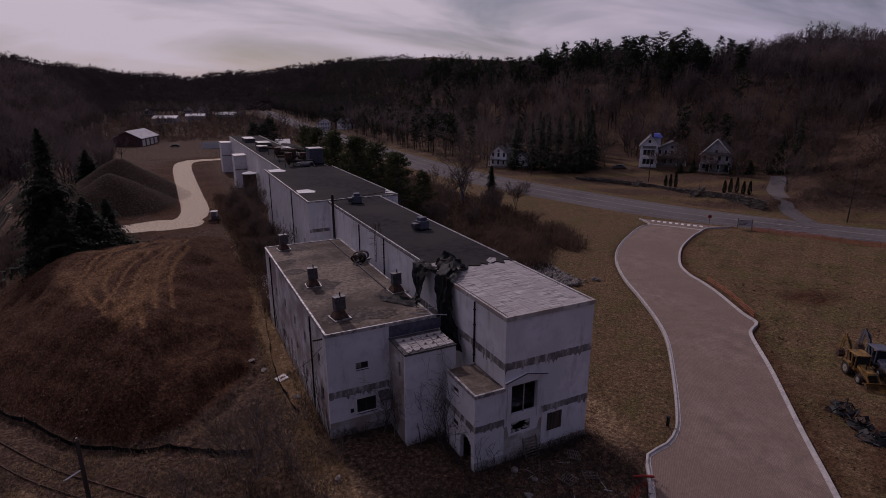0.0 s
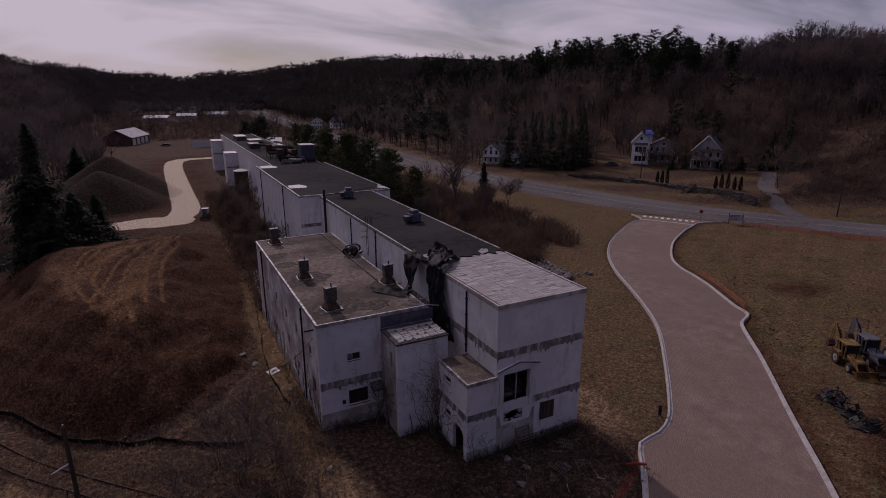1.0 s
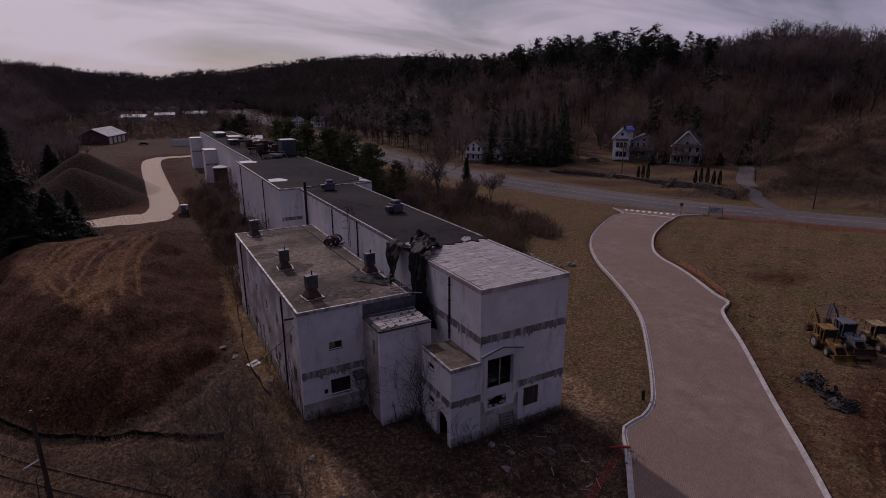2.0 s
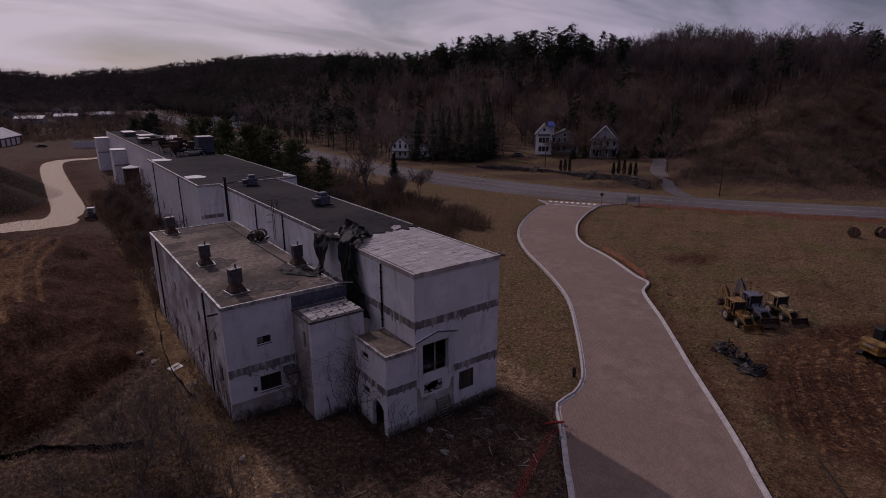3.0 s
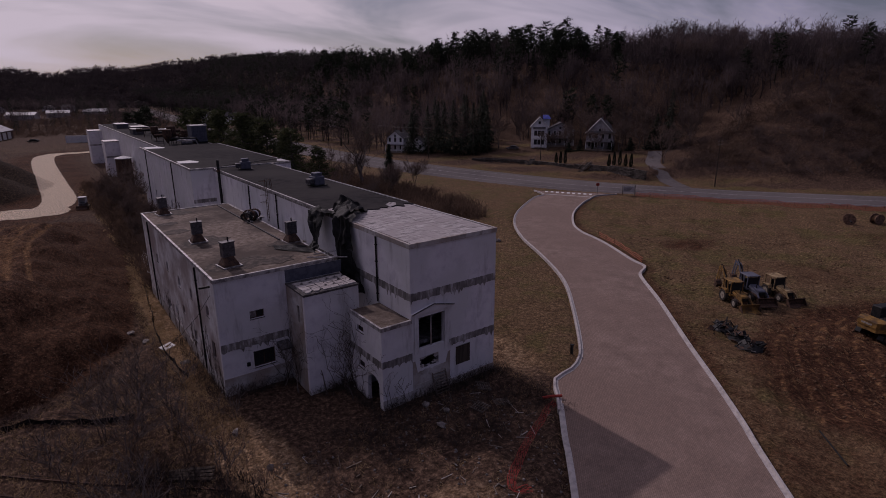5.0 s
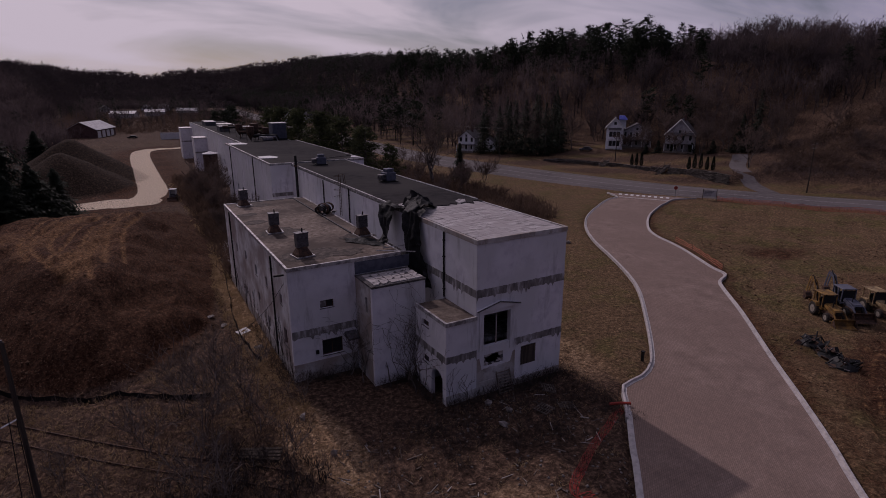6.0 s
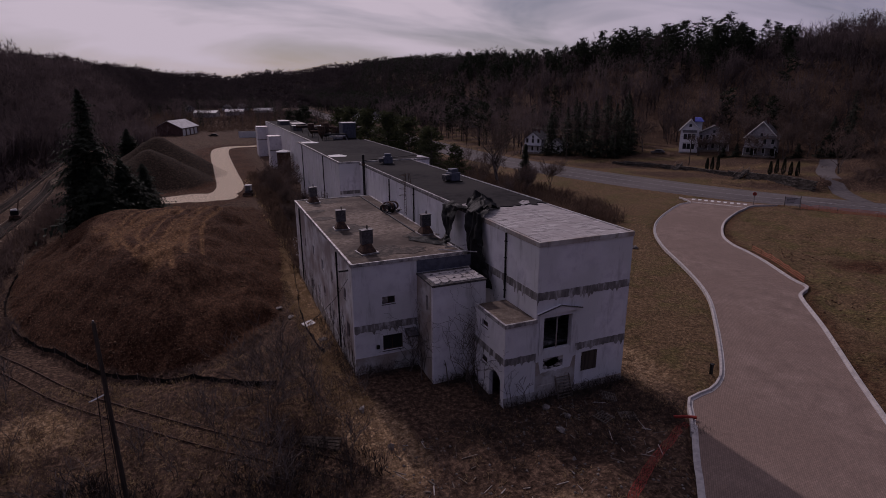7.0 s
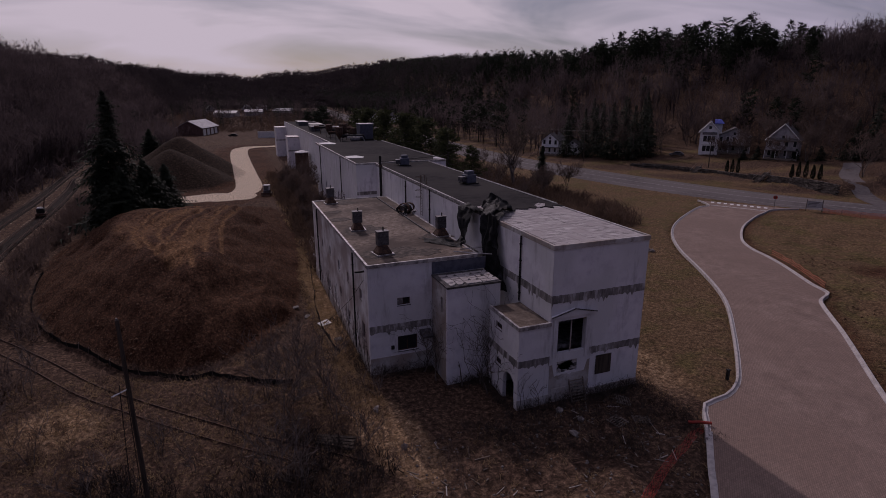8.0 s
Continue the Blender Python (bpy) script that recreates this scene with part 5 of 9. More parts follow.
def far_bare(rng, h, limbs, subs, twigs, tw, spread_=0.24):
    """A vase-shaped bare tree: trunk, upswept limbs, branches and twigs."""
    s = Soup()
    lean = rng.normal(size=2) * 0.025 * h
    fork = h * rng.uniform(0.25, 0.45)
    s.add(stub_tris((0, 0, -0.5), (lean[0], lean[1], fork), 0.011 * h + 0.04, 0.008 * h))
    for i in range(limbs):
        a = 2 * math.pi * (i + rng.uniform(-0.3, 0.3)) / limbs
        z0 = fork * rng.uniform(0.6, 1.0)
        reach = h * spread_ * rng.uniform(0.15, 1.0)
        top = np.array([lean[0] + reach * math.cos(a), lean[1] + reach * math.sin(a), h * rng.uniform(0.7, 1.0) * (1 - 0.12 * reach / (h * spread_))])
        root = np.array([lean[0] * z0 / fork, lean[1] * z0 / fork, z0])
        bend = root + (top - root) * 0.45 + np.array([0.35 * (top[0] - root[0]), 0.35 * (top[1] - root[1]), -0.02 * h])
        s.add(stub_tris(root, bend, 0.0065 * h, 0.0045 * h))
        s.add(cone_tris(bend, top, 0.0045 * h))
        for _ in range(subs):
            t = rng.uniform(0.1, 0.95)
            p = bend + (top - bend) * t
            q = p + np.array([*(rng.normal(size=2) * 0.07 * h), rng.uniform(0.03, 0.15) * h])
            s.add(sliver(p, q, max(0.004 * h, tw), rng))
            for _ in range(twigs):
                e = p + (q - p) * rng.uniform(0.2, 1.0)
                s.add(sliver(e, e + np.array([*(rng.normal(size=2) * 0.035 * h), rng.uniform(0.01, 0.09) * h]), tw, rng))
    return s.arrays()


def far_pine(rng, h, clumps, per):
    """A tall pine with a bare lower trunk and a ragged, rounded crown."""
    s = Soup()
    s.add(cone_tris((0, 0, -0.5), (0, 0, h * 0.97), 0.013 * h + 0.04))
    low = rng.uniform(0.22, 0.42)
    for i in range(clumps):
        t = low + (1 - low) * (i + rng.uniform(0, 1)) / clumps
        u = (t - low) / (1 - low)
        r = h * 0.19 * (0.35 + 1.1 * u) ** 0.5 * (1.03 - u) ** 0.45 * rng.uniform(0.2, 1.0)
        a = rng.uniform(0, 2 * math.pi)
        c = np.array([r * math.cos(a), r * math.sin(a), h * t])
        for _ in range(per):
            e = c + rng.normal(size=3) * np.array([0.03, 0.03, 0.016]) * h
            d = rng.normal(size=3) * np.array([0.035, 0.035, 0.012]) * h + np.array([0.02 * h * math.cos(a), 0.02 * h * math.sin(a), 0.022 * h])
            s.add(sliver(e, e + d, 0.015 * h, rng))
    return s.arrays()


def scatter(name, kinds, places, material, label, category, seed):
    """Joins many scaled and turned copies of a few plant shapes into one object of kind stuff."""
    rng = np.random.default_rng(seed)
    vs, fs, n = [], [], 0
    for x, y, z, sc in places:
        v, f = kinds[rng.integers(len(kinds))]
        a = rng.uniform(0, 2 * math.pi)
        c, s_ = math.cos(a), math.sin(a)
        w = np.empty_like(v)
        w[:, 0] = (v[:, 0] * c - v[:, 1] * s_) * sc + x
        w[:, 1] = (v[:, 0] * s_ + v[:, 1] * c) * sc + y
        w[:, 2] = v[:, 2] * sc + z
        vs.append(w); fs.append(f + n); n += len(v)
    ob = raw(name, np.concatenate(vs), np.concatenate(fs), material)
    return tagged(ob, label, category, kind="stuff")


def brush_shape(rng, n, h, spread_, w):
    s = Soup()
    for _ in range(n):
        a = np.array([*(rng.normal(size=2) * spread_ * 0.5), 0.0])
        m = a + np.array([*(rng.normal(size=2) * spread_ * 0.6), h * rng.uniform(0.4, 0.75)])
        s.add(sliver(a, m, w * 1.3, rng))
        for _ in range(3):
            e = a + (m - a) * rng.uniform(0.4, 1.0)
            s.add(sliver(e, e + np.array([*(rng.normal(size=2) * spread_ * 0.4), h * rng.uniform(0.1, 0.4)]), w, rng))
    return s.arrays()


def highway_side(x, y):
    d, side, _ = seg_dist(x, y, HIGHWAY_C)
    return np.where(side < 0, d, -d)


def woods():
    rng = np.random.default_rng(11)
    bare = [far_bare(rng, rng.uniform(14, 18), 7, 4, 4, 0.06) for _ in range(10)]
    bare_brow = [far_bare(rng, rng.uniform(14, 18), 8, 6, 5, 0.075, 0.2) for _ in range(8)]
    bare_ridge = [far_bare(rng, rng.uniform(13, 18), 7, 4, 3, 0.13, 0.26) for _ in range(6)]
    bare_mid = [far_bare(rng, rng.uniform(14, 18), 6, 3, 4, 0.13) for _ in range(6)]
    bare_low = [far_bare(rng, rng.uniform(14, 18), 6, 3, 3, 0.24, 0.28) for _ in range(6)]
    bare_dim = [far_bare(rng, rng.uniform(14, 18), 4, 2, 2, 0.7, 0.34) for _ in range(5)]
    pine = [far_pine(rng, rng.uniform(16, 20), 40, 11) for _ in range(7)]
    pine_low = [far_pine(rng, rng.uniform(15, 19), 14, 8) for _ in range(4)]

    def stand(x, y, lo, hi):
        return np.stack([x, y, ground_many(x, y) - 0.2, rng.uniform(lo, hi, len(x))], -1)

    # right-hand hill: the slope behind the houses, with pines along its brow
    n = 26000
    x, y = rng.uniform(98, 400, n), rng.uniform(-130, 440, n)
    d = highway_side(x, y)
    az = np.degrees(np.arctan2(x, y))
    keep = (d > 62) & (d < 132)
    field = (az > 55) & (d < 60 + 8 * np.sin(0.05 * x) + 10 * np.sin(0.021 * y))
    keep |= (az > 57) & (d > 44) & (d < 132)
    keep &= ~field
    strip = (d > 14) & (d <= 62) & (y > 178)
    keep |= strip & (rng.uniform(size=n) < 0.75)
    keep &= rng.uniform(size=n) < np.where(y > 250, 0.26, 0.31) * np.where(d > 112, 0.5, 1) * np.where((az > 53) & (d > 78), 1.7, 1)
    x, y, d, az = x[keep], y[keep], d[keep], az[keep]
    # low growth under the trees of the brow
    m = rng.uniform(size=len(x)) < 0.9
    thicket_far = [brush_shape(rng, 3, 8, 6, 1.0) for _ in range(4)]
    thicket = [brush_shape(rng, 7, 5.5, 2.6, 0.16) for _ in range(5)]
    ux, uy = x[m & (d > 86)] + rng.normal(size=(m & (d > 86)).sum()) * 3, y[m & (d > 86)] + 2.0
    scatter("brush", thicket, stand(ux, uy, 0.7, 1.3), M_WOODS, "leafless undergrowth on the wooded brow", "brush", 14)
    brow = smooth01((d - 84) / 12) * (az > 22) * (az < 54)
    share = np.where(az < 30, 0.30, np.where(az < 54, 0.07, 0.02)) + 0.75 * brow * (np.sin(0.11 * y) > -0.7) - 0.1 * (np.sin(0.07 * x + 0.05 * y) > 0.5)
    con = rng.uniform(size=len(x)) < share
    P = stand(x, y, 0.75, 1.22)
    P[con, 3] *= np.where(az[con] > 42, 0.94, 0.9)
    P[:, 3] *= np.where(az > 50, 0.78, 0.92)
    tall = (az > 56) & (d > 98) & (d < 122) & (rng.uniform(size=len(x)) < 0.3)
    P[tall, 3] *= 1.12
    scatter("bare_woods", bare_brow, P[tall], M_WOODS, "taller leafless trees along the brow", "woods", 41)
    con &= ~tall
    scatter("bare_woods", bare, P[~con & ~tall & (P[:, 1] < 260)], M_WOODS, "leafless brown deciduous woods on the hillside", "woods", 1)
    scatter("bare_woods", bare_mid, P[~con & ~tall & (P[:, 1] >= 260)], M_WOODS, "leafless brown woods further along the hillside", "woods", 11)
    scatter("pine_woods", pine, P[con], M_NEEDLE, "dark evergreen pines among the bare woods", "woods", 2)
    # the stand that goes on behind the brow
    n = 5200
    x, y = rng.uniform(150, 420, n), rng.uniform(-60, 330, n)
    d = highway_side(x, y)
    az = np.degrees(np.arctan2(x, y))
    keep = (d > 116) & (d < 176) & (az > 24)
    x, y, az = x[keep], y[keep], az[keep]
    con = rng.uniform(size=len(x)) < np.where(az < 54, 0.55, 0.04)
    P = stand(x, y, 0.55, 0.85)
    P[:, 3] *= np.where(az > 50, 0.5, np.where(az > 44, 0.7, 1.0))
    scatter("brush", thicket, stand(x + rng.normal(size=len(x)) * 2, y + 2.0, 0.6, 1.2), M_WOODS, "leafless undergrowth behind the brow", "brush", 24)
    scatter("bare_woods", bare_brow, P[~con], M_WOODS, "leafless woods behind the brow of the hill", "woods", 21)
    scatter("pine_woods", pine, P[con], M_NEEDLE, "dark pines behind the brow of the hill", "woods", 22)
    # the further ridge, which makes the skyline
    n = 3600
    x, y = rng.uniform(240, 640, n), rng.uniform(-260, 380, n)
    d = highway_side(x, y)
    az = np.degrees(np.arctan2(x, y))
    keep = (d > 285) & (d < 400) & (az > 27)
    x, y, az = x[keep], y[keep], az[keep]
    con = rng.uniform(size=len(x)) < np.where(az < 50, 0.5, 0.03)
    P = stand(x, y, 0.6, 1.05)
    scatter("brush", thicket_far, stand(x + rng.normal(size=len(x)) * 4, y + 3.0, 0.7, 1.1), M_WOODS, "distant undergrowth on the further ridge", "brush", 33)
    scatter("bare_woods", bare_ridge, P[~con], M_WOODS, "distant leafless woods on the further ridge", "woods", 31)
    scatter("pine_woods", pine_low, P[con], M_NEEDLE, "distant pines on the further ridge", "woods", 32)
    # further up the valley
    n = 4600
    x, y = rng.uniform(100, 330, n), rng.uniform(440, 1000, n)
    d = highway_side(x, y)
    keep = (d > 14) & (d < 150)
    x, y = x[keep], y[keep]
    con = rng.uniform(size=len(x)) < 0.35
    P = stand(x, y, 0.85, 1.25)
    scatter("bare_woods", bare_low, P[~con], M_WOODS_DIM, "distant leafless woods along the valley side", "woods", 3)
    scatter("pine_woods", pine_low, P[con], M_NEEDLE, "distant evergreen pines along the valley side", "woods", 4)
    # left-hand hill
    n = 900
    x, y = rng.uniform(-66, -42, n), rng.uniform(40, 300, n)
    scatter("brush", thicket, stand(x, y, 0.5, 1.1), M_WOODS, "tangled leafless growth at the foot of the railway slope", "brush", 25)
    n = 1750
    x, y = rng.uniform(-100, -43, n), rng.uniform(38, 330, n)
    keep = rng.uniform(size=n) < np.where(x < -92, 0.5, 1.0)
    P = stand(x[keep], y[keep], 0.65, 1.15)
    scatter("bare_woods", bare, P, M_WOODS, "leafless brown woods on the slope above the railway", "woods", 5)
    n = 800
    x, y = rng.uniform(-115, -45, n), rng.uniform(330, 600, n)
    scatter("bare_woods", bare_mid, stand(x, y, 0.7, 1.15), M_WOODS, "leafless woods further along the railway slope", "woods", 12)
    n = 1700
    x, y = rng.uniform(-150, -40, n), rng.uniform(600, 1300, n)
    scatter("bare_woods", bare_low, stand(x, y, 0.8, 1.2), M_WOODS_DIM, "distant leafless woods on the valley side", "woods", 6)
    # head of the valley
    n = 4600
    x, y = rng.uniform(-330, 560, n), rng.uniform(890, 1420, n)
    scatter("bare_woods", bare_dim, stand(x, y, 0.85, 1.4), M_WOODS_DIM, "far leafless woods closing the valley", "woods", 7)
    n = 1600
    x, y = rng.uniform(-300, 500, n), rng.uniform(1290, 1420, n)
    scatter("brush", thicket_far, stand(x, y, 0.8, 1.5), M_WOODS_DIM, "far undergrowth on the crest closing the valley", "brush", 15)
    n = 5200
    x, y = rng.uniform(-330, 560, n), rng.uniform(860, 1330, n)
    scatter("brush", thicket_far, stand(x, y, 0.8, 1.6), M_WOODS_DIM, "far undergrowth on the slope closing the valley", "brush", 23)
    # trees beside the railway, behind the dark heaps
    n = 150
    x, y = rng.uniform(-44, -17, n), rng.uniform(178, 330, n)
    keep = (np.abs(x + 37 + (y - 150) * 0.045) > 3.5) & (x < -17 - (y > 285) * 8)
    scatter("bare_woods", bare, stand(x[keep], y[keep], 0.55, 1.0), M_WOODS, "leafless trees between the railway and the barn", "trees", 13)
    # valley floor: scattered trees among the far houses
    n = 1500
    x, y = rng.uniform(-48, 92, n), rng.uniform(300, 1150, n)
    keep = ~((x > -30) & (x < 34) & (y < 355)) & ~((x > -12) & (x < 36) & (y > 470) & (y < 620)) & (np.abs(highway_side(x, y)) > 12)
    keep &= (rng.uniform(size=n) < 0.55) | (y > 640)
    x, y = x[keep], y[keep]
    con = rng.uniform(size=len(x)) < 0.25
    P = stand(x, y, 0.45, 0.85)
    P[:, 3] *= np.where(P[:, 1] > 650, 1.15, 1)
    scatter("bare_woods", bare_mid, P[~con], M_WOODS, "leafless trees about the valley floor", "trees", 8)
    scatter("pine_woods", pine_low, P[con], M_NEEDLE, "evergreens about the valley floor", "trees", 9)


woods()


def bare_tree(x, y, h, seed, spread_=0.42, trunk=0.02, label="leafless grey-brown deciduous tree", multi=1, levels=3, group="", twig=M_TWIG):
    """A bare tree: forking trunk and limbs, and a crown of fine twigs."""
    rng = np.random.default_rng(seed)
    t = thing("tree", label, "tree", pose(x, y, ground_at(x, y) - 0.15), group)
    bm, soup = bmesh.new(), Soup()
    far_off = math.hypot(x, y)
    tw = max(0.008, 0.00034 * (far_off - 14))

    def grow(p, d, length, r, level):
        pts, rad = [Vector(p)], [r]
        q, dd = np.array(p, float), np.array(d, float)
        n = 4 if level < 2 else 3
        for i in range(n):
            dd = dd + rng.normal(size=3) * 0.14 + np.array([0, 0, 0.06 if level else 0.0])
            dd /= np.linalg.norm(dd)
            q = q + dd * length / n
            pts.append(Vector(q)); rad.append(max(0.018 if far_off < 60 else 0.02, r * (1 - 0.62 * (i + 1) / n)))
        tube(bm, pts, rad, 6 if level == 0 else 4 if level == 1 else 3, cap=False)
        if level == levels:
            for _ in range(11 if far_off > 60 else 3):
                k = rng.integers(1, len(pts))
                e = np.array(pts[k])
                v = dd * 0.5 + rng.normal(size=3) * 0.5 + np.array([0, 0, 0.15])
                soup.add(sliver(e, e + v * length * rng.uniform(0.35, 0.75), tw, rng))
            return
        kids = (5 if level == 0 else 4) if far_off > 60 else (4 if level == 0 else 3)
        for k in range(kids):
            i = rng.integers(2 if level == 0 else 1, len(pts))
            if k == 0:
                i = len(pts) - 1
            a = rng.uniform(0, 2 * math.pi)
            side = np.array([math.cos(a), math.sin(a), 0.0])
            nd = dd * (1 - spread_) + side * spread_ * rng.uniform(0.7, 1.5) + np.array([0, 0, 0.18])
            nd /= np.linalg.norm(nd)
            grow(np.array(pts[i]), nd, length * rng.uniform(0.6, 0.85), rad[i] * 0.72, level + 1)

    for k in range(multi):
        a = 2 * math.pi * k / max(multi, 1) + rng.uniform(0, 1)
        d0 = np.array([0.3 * math.cos(a), 0.3 * math.sin(a), 1.0]) if multi > 1 else np.array([rng.normal() * 0.04, rng.normal() * 0.04, 1.0])
        grow(np.array([0.12 * math.cos(a) * (multi > 1), 0.12 * math.sin(a) * (multi > 1), 0.0]), d0 / np.linalg.norm(d0), h * 0.44, h * trunk / math.sqrt(multi), 0)
    v, f = soup.arrays()
    k = h / v[:, 2].max()
    for vert in bm.verts:
        vert.co *= k
    part("trunk", bm, M_BARK, t)
    raw("crown", v * k, f, twig, t)
    return t


def spruce(x, y, h, seed, width=0.22, label="tall dark green spruce", group="", material=None, whorls=66):
    """A spruce: straight trunk, drooping whorls of needled boughs with an uneven outline."""
    rng = np.random.default_rng(seed)
    t = thing("tree", label, "tree", pose(x, y, ground_at(x, y) - 0.15), group)
    part("trunk", tube(bmesh.new(), [(0, 0, 0), (0, 0, h * 0.5), (0, 0, h * 0.98)], [0.018 * h, 0.011 * h, 0.02], 7), M_BARK, t)
    soup = Soup()
    lobes = [(rng.uniform(0, 6.28), rng.uniform(0.05, 0.9), rng.uniform(0.35, 0.8)) for _ in range(9)]
    for i in range(whorls * 11):
        u = (i + rng.uniform(0, 1)) / (whorls * 11)
        a = i * 2.399 + rng.uniform(-0.4, 0.4)
        gap = max((g * math.exp(-(((a - az_ + math.pi) % (2 * math.pi) - math.pi) / 0.7) ** 2 - ((u - uu) / 0.09) ** 2) for az_, uu, g in lobes), default=0)
        if rng.uniform() < 0.08 + 0.5 * gap:
            continue
        z = h * (0.04 + 0.95 * u)
        tier = 0.92 + 0.2 * math.sin(u * whorls * 0.55 + 1.3 * math.sin(a))
        r = h * width * (1 - u) ** 0.75 * (1 - 0.8 * gap) * tier * rng.choice((0.45, 0.8, 0.95, 1.05, 1.3)) * rng.uniform(0.8, 1.1) + 0.12
        d = np.array([math.cos(a), math.sin(a), 0]); w = np.array([-math.sin(a), math.cos(a), 0])
        droop = rng.uniform(-0.1, 0.55)
        for s_ in np.arange(0.25, 1.01, 0.125):
            c = d * r * s_ + np.array([0, 0, z - droop * r * s_**1.5]) + rng.normal(size=3) * 0.07
            for side in (-1, 1):
                L = r * 0.22 * (1.25 - s_) + 0.17
                tip = c + side * w * L * rng.uniform(0.5, 1.4) + d * L * 0.6 - np.array([0, 0, L * rng.uniform(-0.2, 1.1)])
                soup.add(([c - d * L * 0.3 + np.array([0, 0, 0.1]), c + d * L * 0.3, tip], [(0, 1, 2)]))
    v, f = soup.arrays()
    raw("crown", v, f, material or M_NEEDLE, t)
    return t


def pine(x, y, h, seed, label="rounded green pine beside the factory", group="", material=None):
    """A pine: trunk, upswept limbs and clumps of long needles."""
    rng = np.random.default_rng(seed)
    t = thing("tree", label, "tree", pose(x, y, ground_at(x, y) - 0.15), group)
    bm, soup = bmesh.new(), Soup()
    tube(bm, [(0, 0, 0), (0.1, 0.05, h * 0.5), (0.05, 0.1, h * 0.95)], [0.02 * h, 0.013 * h, 0.03], 7)
    for i in range(44):
        u = 0.14 + 0.84 * (i + rng.uniform(0, 1)) / 44
        a = i * 2.4 + rng.uniform(-0.5, 0.5)
        r = h * 0.36 * (1.04 - u) ** 0.75 * rng.uniform(0.55, 1.15) + 0.2
        p = Vector((0, 0, h * u * 0.93))
        q = Vector((r * math.cos(a), r * math.sin(a), h * u * 0.93 + r * rng.uniform(0.05, 0.4)))
        tube(bm, [p, (p + q) / 2 + Vector((0, 0, -0.06 * r)), q], [0.006 * h, 0.004 * h, 0.01], 4, cap=False)
        for s_ in (0.5, 0.68, 0.84, 1.0):
            c = np.array(p.lerp(q, s_))
            for _ in range(15):
                e = c + rng.normal(size=3) * np.array([0.026, 0.026, 0.014]) * h
                soup.add(sliver(e, e + rng.normal(size=3) * np.array([0.034, 0.034, 0.02]) * h + np.array([0, 0, 0.016 * h]), 0.0075 * h, rng))
    part("trunk", bm, M_BARK, t)
    v, f = soup.arrays()
    raw("crown", v, f, material or M_PINE, t)
    return t


# evergreens by the spoil heap and behind the factory
spruce(-16.2, 97.5, 19.5, 1, 0.33, "tall ragged dark spruce beside the spoil heap")
spruce(-12.6, 100.0, 8.5, 2, 0.6, "broad dark spruce beside the spoil heap")
spruce(-18.6, 101.5, 11.0, 3, 0.42, "dark spruce beside the railway")
spruce(-10.2, 106.5, 8.5, 4, 0.5, "low broad dark spruce beside the spoil heap")
spruce(-14.8, 92.5, 7.0, 5, 0.5, "low dark spruce at the edge of the heap")
spruce(-19.5, 176, 8.5, 6, 0.55, "dark round evergreen behind the earth heaps")
for k, (x, y, h) in enumerate(((36.8, 134, 19.5), (38.2, 122, 19), (41.5, 117, 18), (44.5, 111, 16), (42.5, 131, 18), (36.5, 150, 19.5), (47.5, 122, 15), (48.5, 107, 12.5), (41, 150, 18.5), (37.5, 166, 19), (47, 146, 16.5), (52, 134, 13))):
    pine(x, y, h, 20 + k, group="pines behind the factory")
for k, (x, y, h) in enumerate(((35.5, 232, 19), (40, 244, 21), (34.5, 250, 18))):
    pine(x, y, h * 0.85, 40 + k, "dark evergreen at the far end of the factory", material=M_NEEDLE)
bare_tree(64.2, 117.3, 21.5, 7, 0.6, 0.030, "large spreading leafless tree beside the highway", levels=4)
spruce(73.4, 120.0, 10.5, 9, 0.24, "young dark spruce beside the highway")
for k, (x, y, h, m) in enumerate(((57, 113, 9, 2), (70, 113, 8, 3), (52, 125, 10, 2), (60, 130, 11, 1), (77, 114, 8, 2), (48, 100, 8, 3), (56, 98, 7, 3), (63, 104, 7.5, 3), (68, 128, 9, 2))):
    bare_tree(x, y, h, 60 + k, 0.45, 0.018, "leafless scrub tree beside the factory", m, group="scrub trees")
for k, (x, y, h, m) in enumerate(((11.2, 72, 5.0, 3), (14.0, 76, 6.5, 2), (12.4, 83, 6.0, 3), (15.6, 88, 7.5, 2), (11.6, 93, 5.5, 3), (14.6, 99, 7.0, 3), (12.4, 106, 6.0, 2), (15.8, 112, 8.0, 2), (13.2, 119, 7.0, 3), (16.0, 127, 8.0, 2), (12.8, 134, 6.0, 3), (15.4, 142, 8.5, 2))):
    bare_tree(x, y, h, 80 + k, 0.42, 0.014, "slender leafless sapling along the factory wall", m, group="wall saplings")
# trees about the houses and along the highway
for k, (x, y, h) in enumerate(((152, 131, 12), (160, 124, 15), (168, 119, 14), (172, 113, 16), (164, 110, 12), (176, 128, 17), (158, 152, 16), (166, 150, 17), (180, 140, 15),
                               (148, 90.5, 13), (190, 112, 16), (206, 116, 17), (214, 105, 15), (128, 158, 15), (120, 170, 14), (136, 168, 16), (140, 152, 13), (235, 120, 16), (250, 108, 15), (228, 98, 13), (168, 132, 15), (175, 98, 12), (183, 104, 14), (196, 100, 13), (206, 92, 14))):
    bare_tree(x, y, h, 100 + k, 0.45, 0.018, "leafless tree in a house garden", 1 + k % 2, group="garden trees", levels=3)
